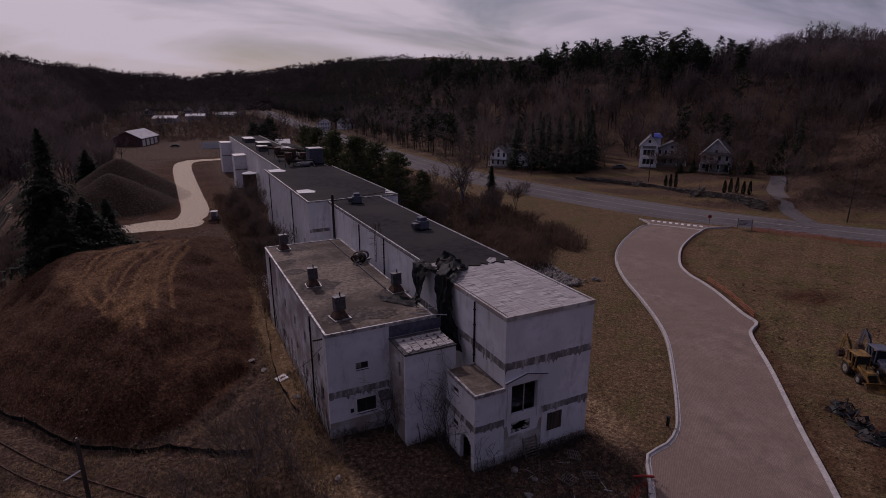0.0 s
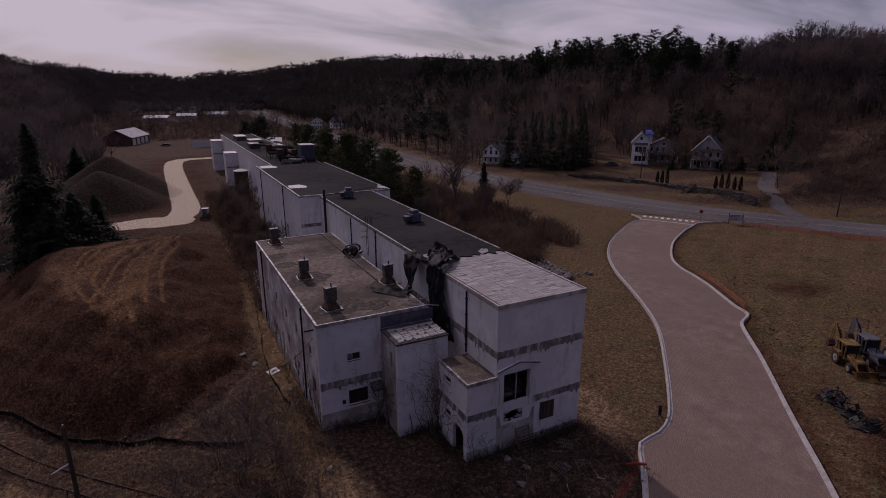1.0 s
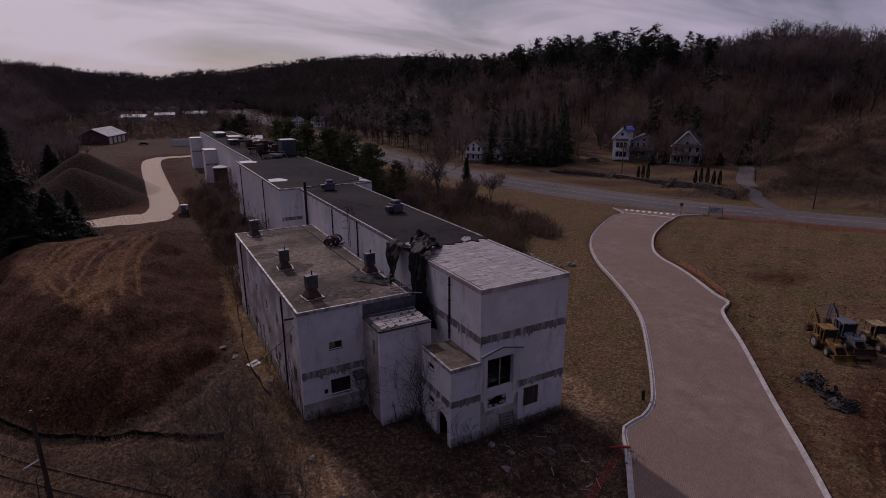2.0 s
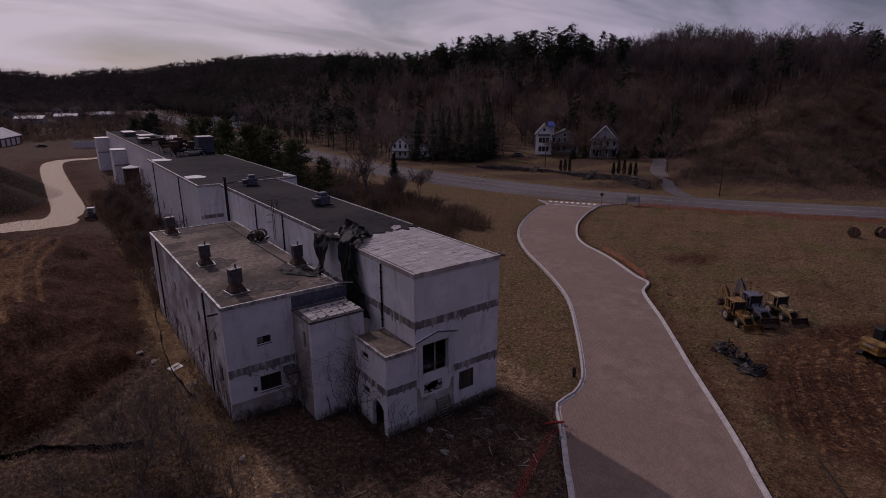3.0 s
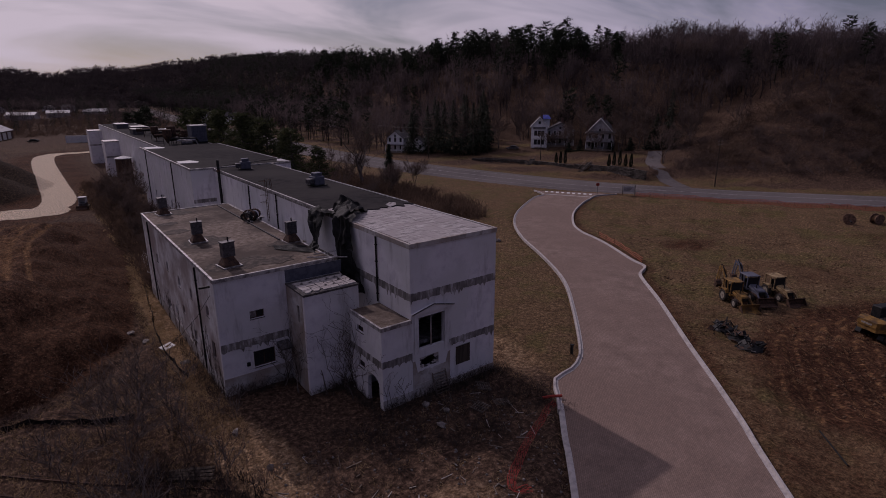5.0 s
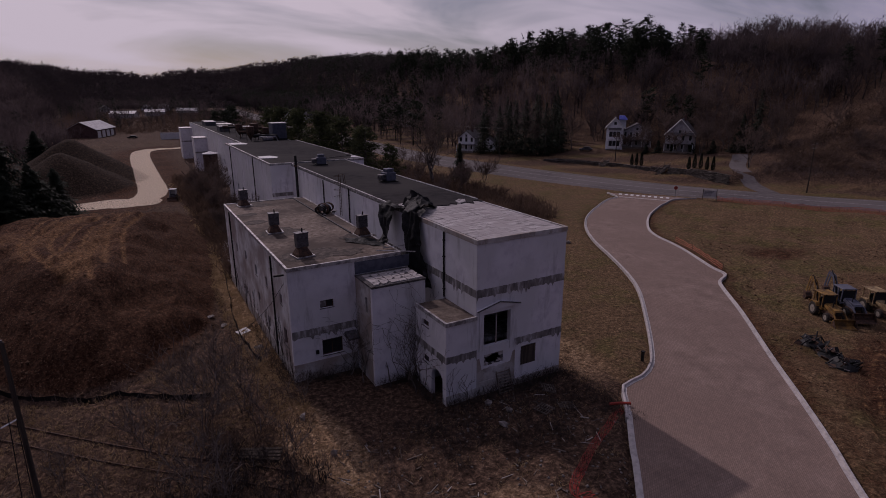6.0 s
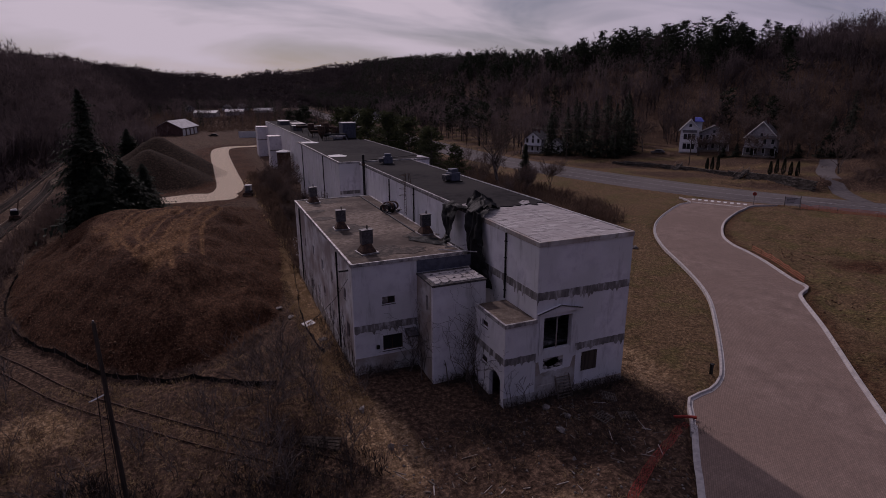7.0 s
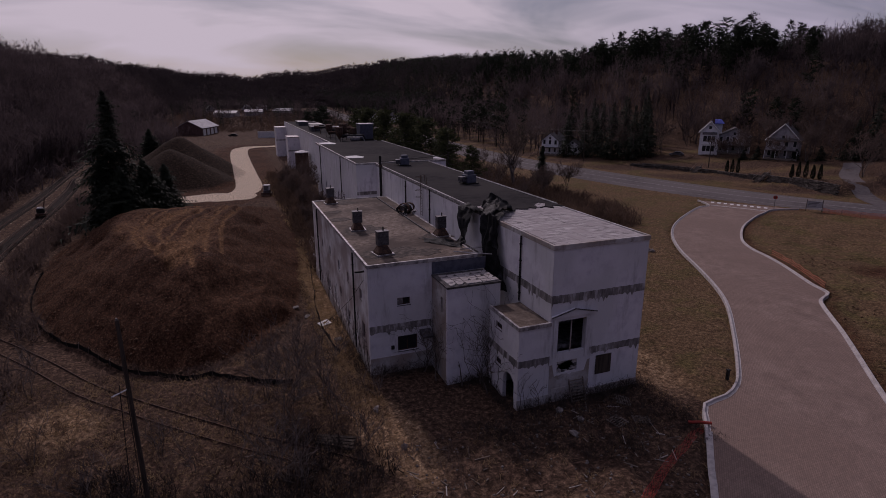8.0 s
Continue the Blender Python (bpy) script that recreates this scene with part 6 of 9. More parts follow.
for k, (x, y, h) in enumerate(((171, 103.5, 19), (169, 107, 12), (126, 150, 18), (122, 156, 19), (131, 160, 20), (118, 166, 17), (138, 160, 19), (146, 168, 20), (127, 172, 18), (134, 152, 16),
                               (141, 174, 19), (152, 174, 18), (120, 178, 17), (133, 182, 19), (115, 172, 15), (124, 164, 18))):
    spruce(x, y, h, 150 + k, 0.27, "dark evergreen near the houses", "evergreens near the houses", whorls=22)
for k, (x, y, h, m) in enumerate(((153, 129.5, 10, 2), (152.5, 117.5, 9, 1), (158, 113, 12, 2), (146, 133.5, 8, 2))):
    bare_tree(x, y, h, 400 + k, 0.5, 0.022, "dark leafless tree before the houses", m, group="garden trees")
for k, (x, y, h) in enumerate(((152.2, 124.6, 4.2), (149.8, 127.5, 3.2), (157.5, 116.0, 3.6), (161.5, 111.5, 4.6), (165.5, 107.0, 5.2), (154.5, 121.0, 3.0))):
    spruce(x, y, h, 420 + k, 0.55, "dark rounded evergreen bush beside the houses", "evergreen bushes", whorls=9)
for k, (x, y, h) in enumerate(((176, 84, 11), (186, 78, 12), (168, 74, 7), (180, 62, 9), (192, 66, 11), (160, 62, 5), (198, 54, 10), (172, 50, 6), (205, 74, 13), (188, 42, 8))):
    bare_tree(x, y, h, 300 + k, 0.45, 0.018, "leafless tree on the open hillside", 1 + k % 2, group="hillside trees")
# foreground saplings
for k, (x, y, h, m) in enumerate(((3.2, 37.6, 8.2, 4), (5.6, 38.6, 6.6, 3), (1.2, 38.4, 6.2, 3), (-15.6, 45.6, 5.0, 2), (1.4, 28.6, 5.2, 4), (-1.2, 34.6, 5.0, 3), (5.4, 33.6, 4.5, 3), (9.0, 35.6, 3.4, 3), (-3.5, 31.5, 4.0, 2), (0.2, 29.4, 4.2, 2), (-13, 36, 4.5, 2),
                                (2.3, 35.4, 7.0, 4), (5.0, 36.8, 5.2, 2), (-5.6, 34.0, 3.8, 3), (-8.5, 30, 4.0, 3), (2.2, 27.0, 4.0, 3), (6.5, 29.6, 3.6, 3), (-16.5, 39, 4.2, 3), (-19, 46, 4.6, 3), (13.5, 38.2, 5.5, 1), (14.0, 36.6, 4.2, 1), (15.6, 35.0, 5.0, 1), (17.2, 34.9, 6.0, 2), (18.6, 35.1, 5.0, 1), (19.4, 29.7, 3.2, 1), (16.9, 33.2, 4.0, 1))):
    bare_tree(x, y, h, 200 + k, 0.5, 0.014, "leafless multi-stemmed sapling in the yard", m, levels=2 if h < 5 else 3, group="yard saplings")


def undergrowth():
    rng = np.random.default_rng(31)
    shrub = [brush_shape(rng, 7, 2.4, 0.9, 0.024) for _ in range(9)]
    thick = [brush_shape(rng, 13, 2.6, 1.0, 0.05) for _ in range(7)]
    tuft = [brush_shape(rng, 4, 0.45, 0.3, 0.018) for _ in range(8)]
    far = [brush_shape(rng, 10, 2.0, 1.5, 0.05) for _ in range(6)]

    def strew(n, x0, x1, y0, y1, ok, lo, hi):
        x, y = rng.uniform(x0, x1, n), rng.uniform(y0, y1, n)
        keep = ok(x, y)
        x, y = x[keep], y[keep]
        return np.stack([x, y, ground_many(x, y) - 0.05, rng.uniform(lo, hi, len(x))], -1)

    free = lambda x, y: ~((x > 9.0) & (x < 31.6) & (y > 30.2) & (y < 214))
    scatter("brush", thick, strew(620, 9.6, 17.2, 68, 152, lambda x, y: free(x, y) | ((x < 17.2) & (y > 67.5)), 0.6, 1.25), M_BRUSH,
            "dense reddish-brown brush along the factory wall", "brush", 1)
    scatter("brush", thick, strew(2600, 31.8, 72, 54, 190, lambda x, y: (y > 60 + 0.55 * (x - 33) + 2.5 * np.sin(0.45 * x)) & (np.abs(highway_side(x, y)) > 13), 0.6, 1.35), M_BRUSH,
            "dense reddish-brown brush behind the factory", "brush", 2)
    scatter("brush", shrub, strew(1300, -22, 12, 14, 47, lambda x, y: (mound_depth(x, y) < -0.6) & (seg_dist(x, y, SIDING_C)[0] > 0.6) & free(x, y), 0.2, 0.6), M_TWIG,
            "thin leafless brush in the yard", "brush", 3)
    scatter("brush", thick, strew(1500, -46, -17, 40, 135, lambda x, y: (mound_depth(x, y) < -1) & (seg_dist(x, y, SIDING_C)[0] > 1.8) & (seg_dist(x, y, BRANCH_C)[0] > 3.2) & (seg_dist(x, y, MAINLINE_C)[0] > 3.0), 0.5, 1.3), M_TWIG,
            "leafless brush along the railway", "brush", 4)
    scatter("brush", far, strew(6500, 130, 290, -60, 105, lambda x, y: (highway_side(x, y) > 24) & (np.degrees(np.arctan2(x, y)) > 60) & (np.sin(0.09 * x) + np.sin(0.11 * y + 1) > -1.1), 0.5, 1.3), M_TWIG,
            "brown leafless brush on the open hillside", "brush", 5)
    scatter("brush", far, strew(3600, 140, 260, -50, 92, lambda x, y: (highway_side(x, y) > 27) & (highway_side(x, y) < 62) & (np.degrees(np.arctan2(x, y)) > 61) & (np.sin(0.13 * x + 0.5) + np.sin(0.17 * y) > -0.4), 0.8, 1.9), M_BRUSH,
            "tall reddish brush on the open hillside", "brush", 27)
    scatter("brush", far, strew(500, 104, 170, 60, 200, lambda x, y: (highway_side(x, y) > 14) & (np.sin(0.3 * x + 0.2 * y) > 0.3), 0.25, 0.7), M_BRUSH,
            "low brush about the house gardens", "brush", 6)
    base = np.concatenate([strew(60, x0, x1, y0, y1, lambda x, y: x > -99, 0.2, 0.6) for x0, x1, y0, y1 in
                           ((BX0, 14.4, BY0 - 0.9, BY0 - 0.1), (14.4, 19.2, AY0 - 0.8, AY0 - 0.1), (SX0 - 0.9, SX0 - 0.1, SY0, 35.5), (SX0, 27.4, SY0 - 0.8, SY0 - 0.1), (BX0 - 1.0, BX0 - 0.1, 39, 52), (22.6, 28.6, TY0 - 0.9, TY0 - 0.1))])
    scatter("brush", shrub, strew(3200, 9.5, 29.5, 21.5, 38.8, lambda x, y: free(x, y) & (x > 11.2 + 0.28 * (37 - y)) & ~((x > 14) & (y > 35.4)) & (y > 23.5 + 1.5 * np.sin(0.8 * x)), 0.12, 0.36), M_VINE,
            "low dark dead weeds in front of the factory", "weeds", 19)
    scatter("brush", shrub, strew(700, -24, 9, 13, 40, lambda x, y: (mound_depth(x, y) < -0.6) & (seg_dist(x, y, SIDING_C)[0] > 0.9) & (np.sin(0.35 * x + 0.5) + np.sin(0.4 * y) > -0.2), 0.25, 0.65), M_BRUSH,
            "dark leafless thicket beside the siding", "brush", 20)
    scatter("brush", thick, strew(460, -10, 8.0, 15, 32.5, lambda x, y: (np.sin(0.6 * x) + np.sin(0.7 * y + 1) > -0.5) & (x < 7 + 0.1 * y), 0.25, 0.6), M_VINE,
            "dark tangled brush in the foreground yard", "brush", 28)
    scatter("brush", shrub, base, M_VINE, "dark weeds along the foot of the factory walls", "weeds", 16)
    scatter("brush", far, strew(3000, -44, 92, 262, 720, lambda x, y: (np.abs(highway_side(x, y)) > 11) & ~((x > -22) & (x < 32) & (y < 345)) & ~((x > -8) & (x < 34) & (y > 540) & (y < 615)), 0.7, 1.9), M_BRUSH,
            "brown brush over the valley floor", "brush", 17)
    scatter("dead_grass", tuft, strew(8000, -24, 30, 12, 47, lambda x, y: (mound_depth(x, y) < -0.3) & free(x, y) & ((x < 9) | (rng.uniform(size=len(x)) < 0.25)), 0.45, 1.15), M_STRAW,
            "tufts of dead straw-coloured grass in the yard", "grass", 7)
    scatter("dead_grass", tuft, strew(2200, 6.5, 9.25, 34, 80, lambda x, y: (mound_depth(x, y) < 0.4), 0.4, 1.0), M_STRAW,
            "dead straw-coloured grass along the factory wall", "grass", 8)
    scatter("dead_grass", tuft, strew(2600, 8.8, 17.2, 67.5, 150, lambda x, y: (np.sin(0.7 * x + 0.4 * y) > -0.5), 0.8, 2.2), M_STRAW,
            "rank dead grass between the lane and the factory", "grass", 26)
    scatter("dead_grass", tuft, strew(900, 28.5, 33.5, 30.5, 46, lambda x, y: (x < 31 + 1.2 * np.sin(y)), 0.3, 0.8), M_BRUSH,
            "tall dead reddish weeds beside the tower wall", "weeds", 18)
    lawn_ok = lambda x, y: ~inside(x, y, ROAD_POLY) & (np.minimum(seg_dist(x, y, ROAD_LC)[0], seg_dist(x, y, ROAD_RC)[0]) > 0.4)
    scatter("dead_grass", tuft, strew(5500, 28.6, 60, 14, 58, lawn_ok, 0.2, 0.55), M_STRAW, "short dead lawn grass beside the driveway", "grass", 9)
    scatter("dead_grass", tuft, strew(4800, 36, 96, 4, 70, lawn_ok, 0.2, 0.6), M_STRAW, "short dead lawn grass on the open plot", "grass", 10)


undergrowth()


def clods():
    """Loose stones and clods on the spoil heap."""
    rng = np.random.default_rng(41)
    octa = []
    for _ in range(8):
        v = np.array([(1, 0, 0), (-1, 0, 0), (0, 1, 0), (0, -1, 0), (0, 0, 0.8), (0, 0, -0.6)], float) * rng.uniform(0.6, 1.3, (6, 3))
        octa.append((v, np.array([(0, 2, 4), (2, 1, 4), (1, 3, 4), (3, 0, 4), (2, 0, 5), (1, 2, 5), (3, 1, 5), (0, 3, 5)])))
    n = 40000
    x, y = rng.uniform(-24, 10, n), rng.uniform(44, 118, n)
    dep = mound_depth(x, y)
    keep = (dep > -0.8) & (rng.uniform(size=n) < np.where(dep < 9, 0.9, 0.2))
    x, y = x[keep], y[keep]
    P = np.stack([x, y, ground_many(x, y), rng.uniform(0.02, 0.075, len(x)) * np.where(rng.uniform(size=len(x)) < 0.03, 2.4, 1)], -1)
    scatter("earth_clods", octa, P, M_CLOD, "loose clods and stones on the spoil heap", "clods", 3)
    n = 4200
    x, y = rng.uniform(44, 100, n), rng.uniform(2, 60, n)
    keep = (x - y > 16) & ~inside(x, y, ROAD_POLY) & (np.minimum(seg_dist(x, y, ROAD_LC)[0], seg_dist(x, y, ROAD_RC)[0]) > 1.0)
    keep &= (np.sin(0.33 * x + 0.9) * np.sin(0.41 * y) + 0.4 * np.sin(0.9 * x - 0.7 * y) > 0.05)
    x, y = x[keep], y[keep]
    P = np.stack([x, y, ground_many(x, y), rng.uniform(0.05, 0.2, len(x))], -1)
    scatter("earth_clods", octa, P, M_CLOD, "clods of turned earth on the open plot", "clods", 6)
    n = 420
    x, y = 52 + rng.normal(size=n) * 1.6, rng.uniform(60.5, 76, n)
    P = np.stack([x, y, ground_many(x, y) + rng.uniform(0, 0.35, n), rng.uniform(0.2, 0.55, n)], -1)
    scatter("riprap", octa, P, M_STONE, "bank of broken grey stone beside the lawn", "stones", 4)
    n = 520
    x, y = rng.uniform(8, 27, n), rng.uniform(14, 29.5, n)
    P = np.stack([x, y, ground_many(x, y), rng.uniform(0.03, 0.13, n)], -1)
    scatter("rubble", octa, P, M_STONE, "scattered pale rubble in front of the factory", "rubble", 5)


clods()


def vine(p, along, h, seed, stems=3, reach=1.2):
    """Bare creeper stems climbing flat against a wall."""
    rng = np.random.default_rng(seed)
    t = thing("climbing_vine", "bare leafless creeper climbing the factory wall", "vine", pose(*p), "creepers on the walls")
    al = np.array((*along, 0.0)); out = np.array((along[1], -along[0], 0.0)) * 0.05
    for k in range(stems):
        bm = bmesh.new()

        def climb(q, ang, length, r, level):
            pts, rad = [Vector(q)], [r]
            n = max(3, int(length / 0.5))
            for i in range(n):
                ang += rng.normal() * 0.22 - 0.1 * ang
                q = q + (al * math.sin(ang) + np.array([0, 0, math.cos(ang)])) * length / n
                pts.append(Vector(q + out * rng.uniform(0, 1))); rad.append(max(0.008, r * (1 - 0.7 * i / n)))
                if level < 2 and i > 0 and rng.uniform() < 0.75:
                    climb(q, ang + rng.choice((-1, 1)) * rng.uniform(0.5, 1.1), length * rng.uniform(0.2, 0.45), rad[-1] * 0.7, level + 1)
            tube(bm, pts, rad, 4, cap=False)

        climb(al * rng.uniform(-0.5, 0.5) * reach, rng.normal() * 0.25, h * rng.uniform(0.6, 1.0), 0.022, 0)
        part("stem", bm, M_VINE, t)
    return t


# creepers: stair annex, entrance block, low wing
vine((18.5, AY0 - 0.06, 0), (1, 0), 7.2, 1, 5, 1.3)
vine((17.2, AY0 - 0.06, 0), (1, 0), 5.5, 2, 3, 1.5)
vine((18.95 + 0.1, AY0 + 1.0, 0), (0, 1), 6.5, 3, 4, 1.5)
vine((SX0 - 0.06, 33.6, 0), (0, 1), 6.0, 4, 4, 1.6)
vine((SX0 + 0.5, SY0 - 0.07, 0), (1, 0), 2.9, 5, 2, 0.7)
vine((13.9, BY0 - 0.07, 0), (1, 0), 5.5, 6, 4, 1.2)
vine((AX0 - 0.06, 37.4, 0), (0, 1), 5.0, 7, 3, 1.2)
for k, y in enumerate((39.6, 41.0, 42.6, 45.2, 47.5, 50.5, 54.0, 58.0, 61.5)):
    vine((BX0 - 0.08, y, 0), (0, 1), 2.2 + 1.6 * ((k * 7) % 5) / 4, 20 + k, 3, 1.6)


# ---- things on the roofs ----
def roof_vent(x, y, z, turn=0.0):
    """Roof ventilator: flashed kerb, dark tapered stack, grey louvred head and a stub finial."""
    t = thing("roof_ventilator", "grey sheet metal roof ventilator on a flashed kerb", "ventilator", pose(x, y, z, 0, 0, turn) @ Matrix.Scale(0.95, 4), "roof ventilators")
    part("kerb_flashing", boxes((-0.80, 0.80, -0.80, -0.70, 0, 0.12), (-0.80, 0.80, 0.70, 0.80, 0, 0.12), (-0.80, -0.70, -0.70, 0.70, 0, 0.12), (0.70, 0.80, -0.70, 0.70, 0, 0.12)), M_CAP, t)
    bm = tube(bmesh.new(), [(0, 0, 0), (0, 0, 0.25), (0, 0, 0.85)], [0.92, 0.85, 0.42], 4)
    bmesh.ops.rotate(bm, verts=bm.verts[:], cent=(0, 0, 0), matrix=Matrix.Rotation(math.pi / 4, 3, "Z"))
    part("vent_base", bm, M_RUST, t, "dark rusty tapered base")
    head = part("head", boxes((-0.50, 0.50, -0.30, 0.30, 0.80, 2.0), bevel=0.03), M_STEEL, t)
    for k in range(5):
        part("louvre", boxes((-0.42, 0.42, -0.34, -0.305, 0.95 + 0.2 * k, 1.06 + 0.2 * k)), M_STEEL, head)
    part("hood", boxes((-0.54, 0.54, -0.36, 0.36, 2.003, 2.06)), M_STEEL, t)
    part("finial", tube(bmesh.new(), [(0.1, 0, 2.06), (0.1, 0, 2.4)], 0.06, 6), M_BLACKMETAL, t)
    return t


v0 = roof_vent(11.37, 42.0, BZ - 0.02, 8)
for x, y, a in ((11.3, 50.9, -4), (18.0, 45.9, 3), (11.23, 65.2, 6)):
    copy_thing(v0, pose(x, y, BZ - 0.02, 0, 0, a) @ Matrix.Scale(0.95, 4))


def box_vent(x, y, z, turn):
    t = thing("roof_fan", "blue-grey box fan unit on the dark roof", "fan unit", pose(x, y, z, 0, 0, turn), "box fans")
    part("base", boxes((-0.8, 0.8, -0.8, 0.8, 0, 0.12)), M_BLACKMETAL, t)
    part("housing", boxes((-0.62, 0.62, -0.62, 0.62, 0.12, 1.05), bevel=0.05), M_BLUEGREY, t)
    part("side_duct", boxes((-1.25, -0.63, -0.4, 0.4, 0.25, 0.85), bevel=0.04), M_STEEL, t)
    part("cap", boxes((-0.45, 0.45, -0.45, 0.45, 1.053, 1.45), bevel=0.06), M_BLUEGREY, t)
    return t


f0 = box_vent(25.6, 56.8, TZ + 0.11, 12)
copy_thing(f0, pose(23.6, 75.0, TZ + 0.11, 0, 0, -8))


def ladder(x, y, z0, z1):
    t = thing("roof_ladder", "rusty steel ladder with hoops on the factory wall", "ladder", pose(x, y, 0))
    for dy in (-0.25, 0.25):
        part("rail", tube(bmesh.new(), [(-0.22, dy, z0), (-0.22, dy, z1 + 1.1), (0.25, dy, z1 + 1.1), (0.35, dy, z1 + 0.1)], 0.03, 6), M_RUST, t)
    for k in range(int((z1 - z0) / 0.3)):
        part("rung", tube(bmesh.new(), [(-0.22, -0.25, z0 + 0.2 + k * 0.3), (-0.22, 0.25, z0 + 0.2 + k * 0.3)], 0.018, 5), M_RUST, t)
    for k in range(4):
        z = z0 + 2.2 + k * 0.75
        part("hoop", tube(bmesh.new(), [(-0.22, -0.3, z), (-0.6, -0.38, z), (-0.95, 0, z), (-0.6, 0.38, z), (-0.22, 0.3, z)], 0.02, 5), M_RUST, t)
    return t


ladder(TX0, 57.6, 8.6, 12.1)

# tall stack by the middle wing, with its stay pipe
stack = thing("flue_stack", "tall thin black flue pipe beside the factory roof", "flue")
part("pipe", tube(bmesh.new(), [(20.05, 74.9, 6.0), (20.05, 74.9, 13.6)], 0.17, 10), M_BLACKMETAL, stack)
part("stay", tube(bmesh.new(), [(20.05, 74.9, 12.75), (31.0, 79.2, 12.75)], 0.05, 6), M_BLACKMETAL, stack)
part("collar", tube(bmesh.new(), [(20.05, 74.9, 12.1), (20.05, 74.9, 12.35)], 0.24, 10), M_RUST, stack)


def rolled_scrap():
    """A toppled round fan cowl with curled sheet on the low roof."""
    t = thing("fan_cowl", "toppled round rusty fan cowl lying on the roof", "fan cowl", pose(18.0, 56.6, BZ - 0.02, 0, 0, 35))
    for k, (x, r) in enumerate(((-0.9, 0.62), (-0.45, 0.7), (0.0, 0.7), (0.45, 0.62))):
        bm = bmesh.new()
        n = 18
        ring = [[bm.verts.new((x + dx, rr * math.cos(2 * math.pi * i / n), 0.68 + rr * math.sin(2 * math.pi * i / n))) for i in range(n)]
                for dx, rr in ((0, r), (0.3, r), (0.3, r - 0.12), (0, r - 0.12))]
        for j in range(4):
            for i in range(n):
                bm.faces.new((ring[j][i], ring[j][(i + 1) % n], ring[(j + 1) % 4][(i + 1) % n], ring[(j + 1) % 4][i]))
        bmesh.ops.rotate(bm, verts=bm.verts[:], cent=(x, 0, 0.6), matrix=Matrix.Rotation(0.35 * math.sin(2.3 * k + 0.6), 3, "Z"))
        bmesh.ops.scale(bm, verts=bm.verts[:], vec=(1.0, 1.0, 0.72 + 0.12 * (k % 2)))
        part("hoop", bm, M_RUST if k % 2 else M_BLACKMETAL, t)
    for k in range(6):
        m_ = pose(-1.3 + 0.5 * k, -0.75 + 0.22 * (k % 3), 0.06 + 0.05 * (k % 2), 8 * k, -6 * k, 50 * k)
        part("torn_sheet", boxes((-0.3, 0.3, -0.12, 0.14, -0.02, 0.02), m=m_), M_CAP if k % 2 else M_BLACKMETAL, t)
    part("motor", tube(bmesh.new(), [(-0.7, 0, 0.66), (0.3, 0, 0.66)], 0.3, 10), M_STEEL, t)
    part("blade", boxes((0.7, 1.5, -0.5, 0.4, 0.0, 0.06)), M_STEEL, t)
    part("support", boxes((-0.8, 0.6, -0.3, 0.3, 0.0, 0.12)), M_BLACKMETAL, t)


rolled_scrap()


def fold_sheet(name, corners, nu, nv, amp, seed, parent, lift=0.0):
    """A crumpled sheet over a chain of cross lines (pairs of end points), with folds along its run."""
    rng = np.random.default_rng(seed)
    ph = rng.uniform(0, 6.28, 6)
    bm = bmesh.new()
    a = [Vector(c[0]) for c in corners]; b = [Vector(c[1]) for c in corners]
    grid = []
    for i in range(nu + 1):
        t = i / nu * (len(corners) - 1)
        k = min(int(t), len(corners) - 2)
        f = t - k
        f = f * f * (3 - 2 * f)
        p, q = a[k].lerp(a[k + 1], f), b[k].lerp(b[k + 1], f)
        row = []
        for j in range(nv + 1):
            u = j / nv
            c = p.lerp(q, u)
            w = amp * (0.6 * math.sin(9 * u + ph[0] + 1.4 * t) + 0.4 * math.sin(19 * u + ph[1] - 2.2 * t) + 0.5 * math.sin(4.1 * t + ph[2] + 5 * u))
            n_ = Vector((math.sin(ph[3] + 3 * t), 0.4 * math.cos(ph[4] + 6 * u), 0.8)).normalized()
            row.append(bm.verts.new(c + n_ * w + Vector((0, 0, lift)) + 0.12 * noise.noise_vector(c * 1.7 + Vector((seed, 0, 0)))))
        grid.append(row)
    for r0, r1 in zip(grid, grid[1:]):
        for j in range(nv):
            bm.faces.new((r0[j], r0[j + 1], r1[j + 1], r1[j]))
    bmesh.ops.solidify(bm, geom=bm.faces[:], thickness=0.04)
    return part(name, bm, M_TARP, parent, smooth=False)


tarp = thing("roofing_sheet", "torn black roofing sheet crumpled over the roof edge", "roofing sheet")
fold_sheet("hanging_fold", [((21.9, 39.9, 12.25), (22.3, 42.4, 12.35)), ((21.0, 39.2, 12.5), (21.3, 42.2, 12.8)), ((20.1, 38.5, 12.2), (20.0, 41.2, 12.4)), ((19.75, 37.9, 10.0), (19.6, 40.6, 10.4)),
                            ((19.9, 36.8, 7.6), (19.5, 40.2, 8.2)), ((20.0, 36.3, 6.6), (19.7, 39.2, 6.6))], 46, 26, 0.22, 3, tarp)
fold_sheet("crumpled_fold", [((20.7, 40.4, 12.15), (20.9, 43.6, 12.2)), ((21.2, 40.3, 12.7), (21.4, 43.5, 13.0)), ((21.9, 40.6, 12.8), (22.1, 43.4, 13.35)), ((22.6, 41.0, 12.4), (22.8, 43.2, 12.8)), ((23.2, 41.4, 12.12), (23.3, 42.8, 12.15))], 34, 24, 0.2, 8, tarp)
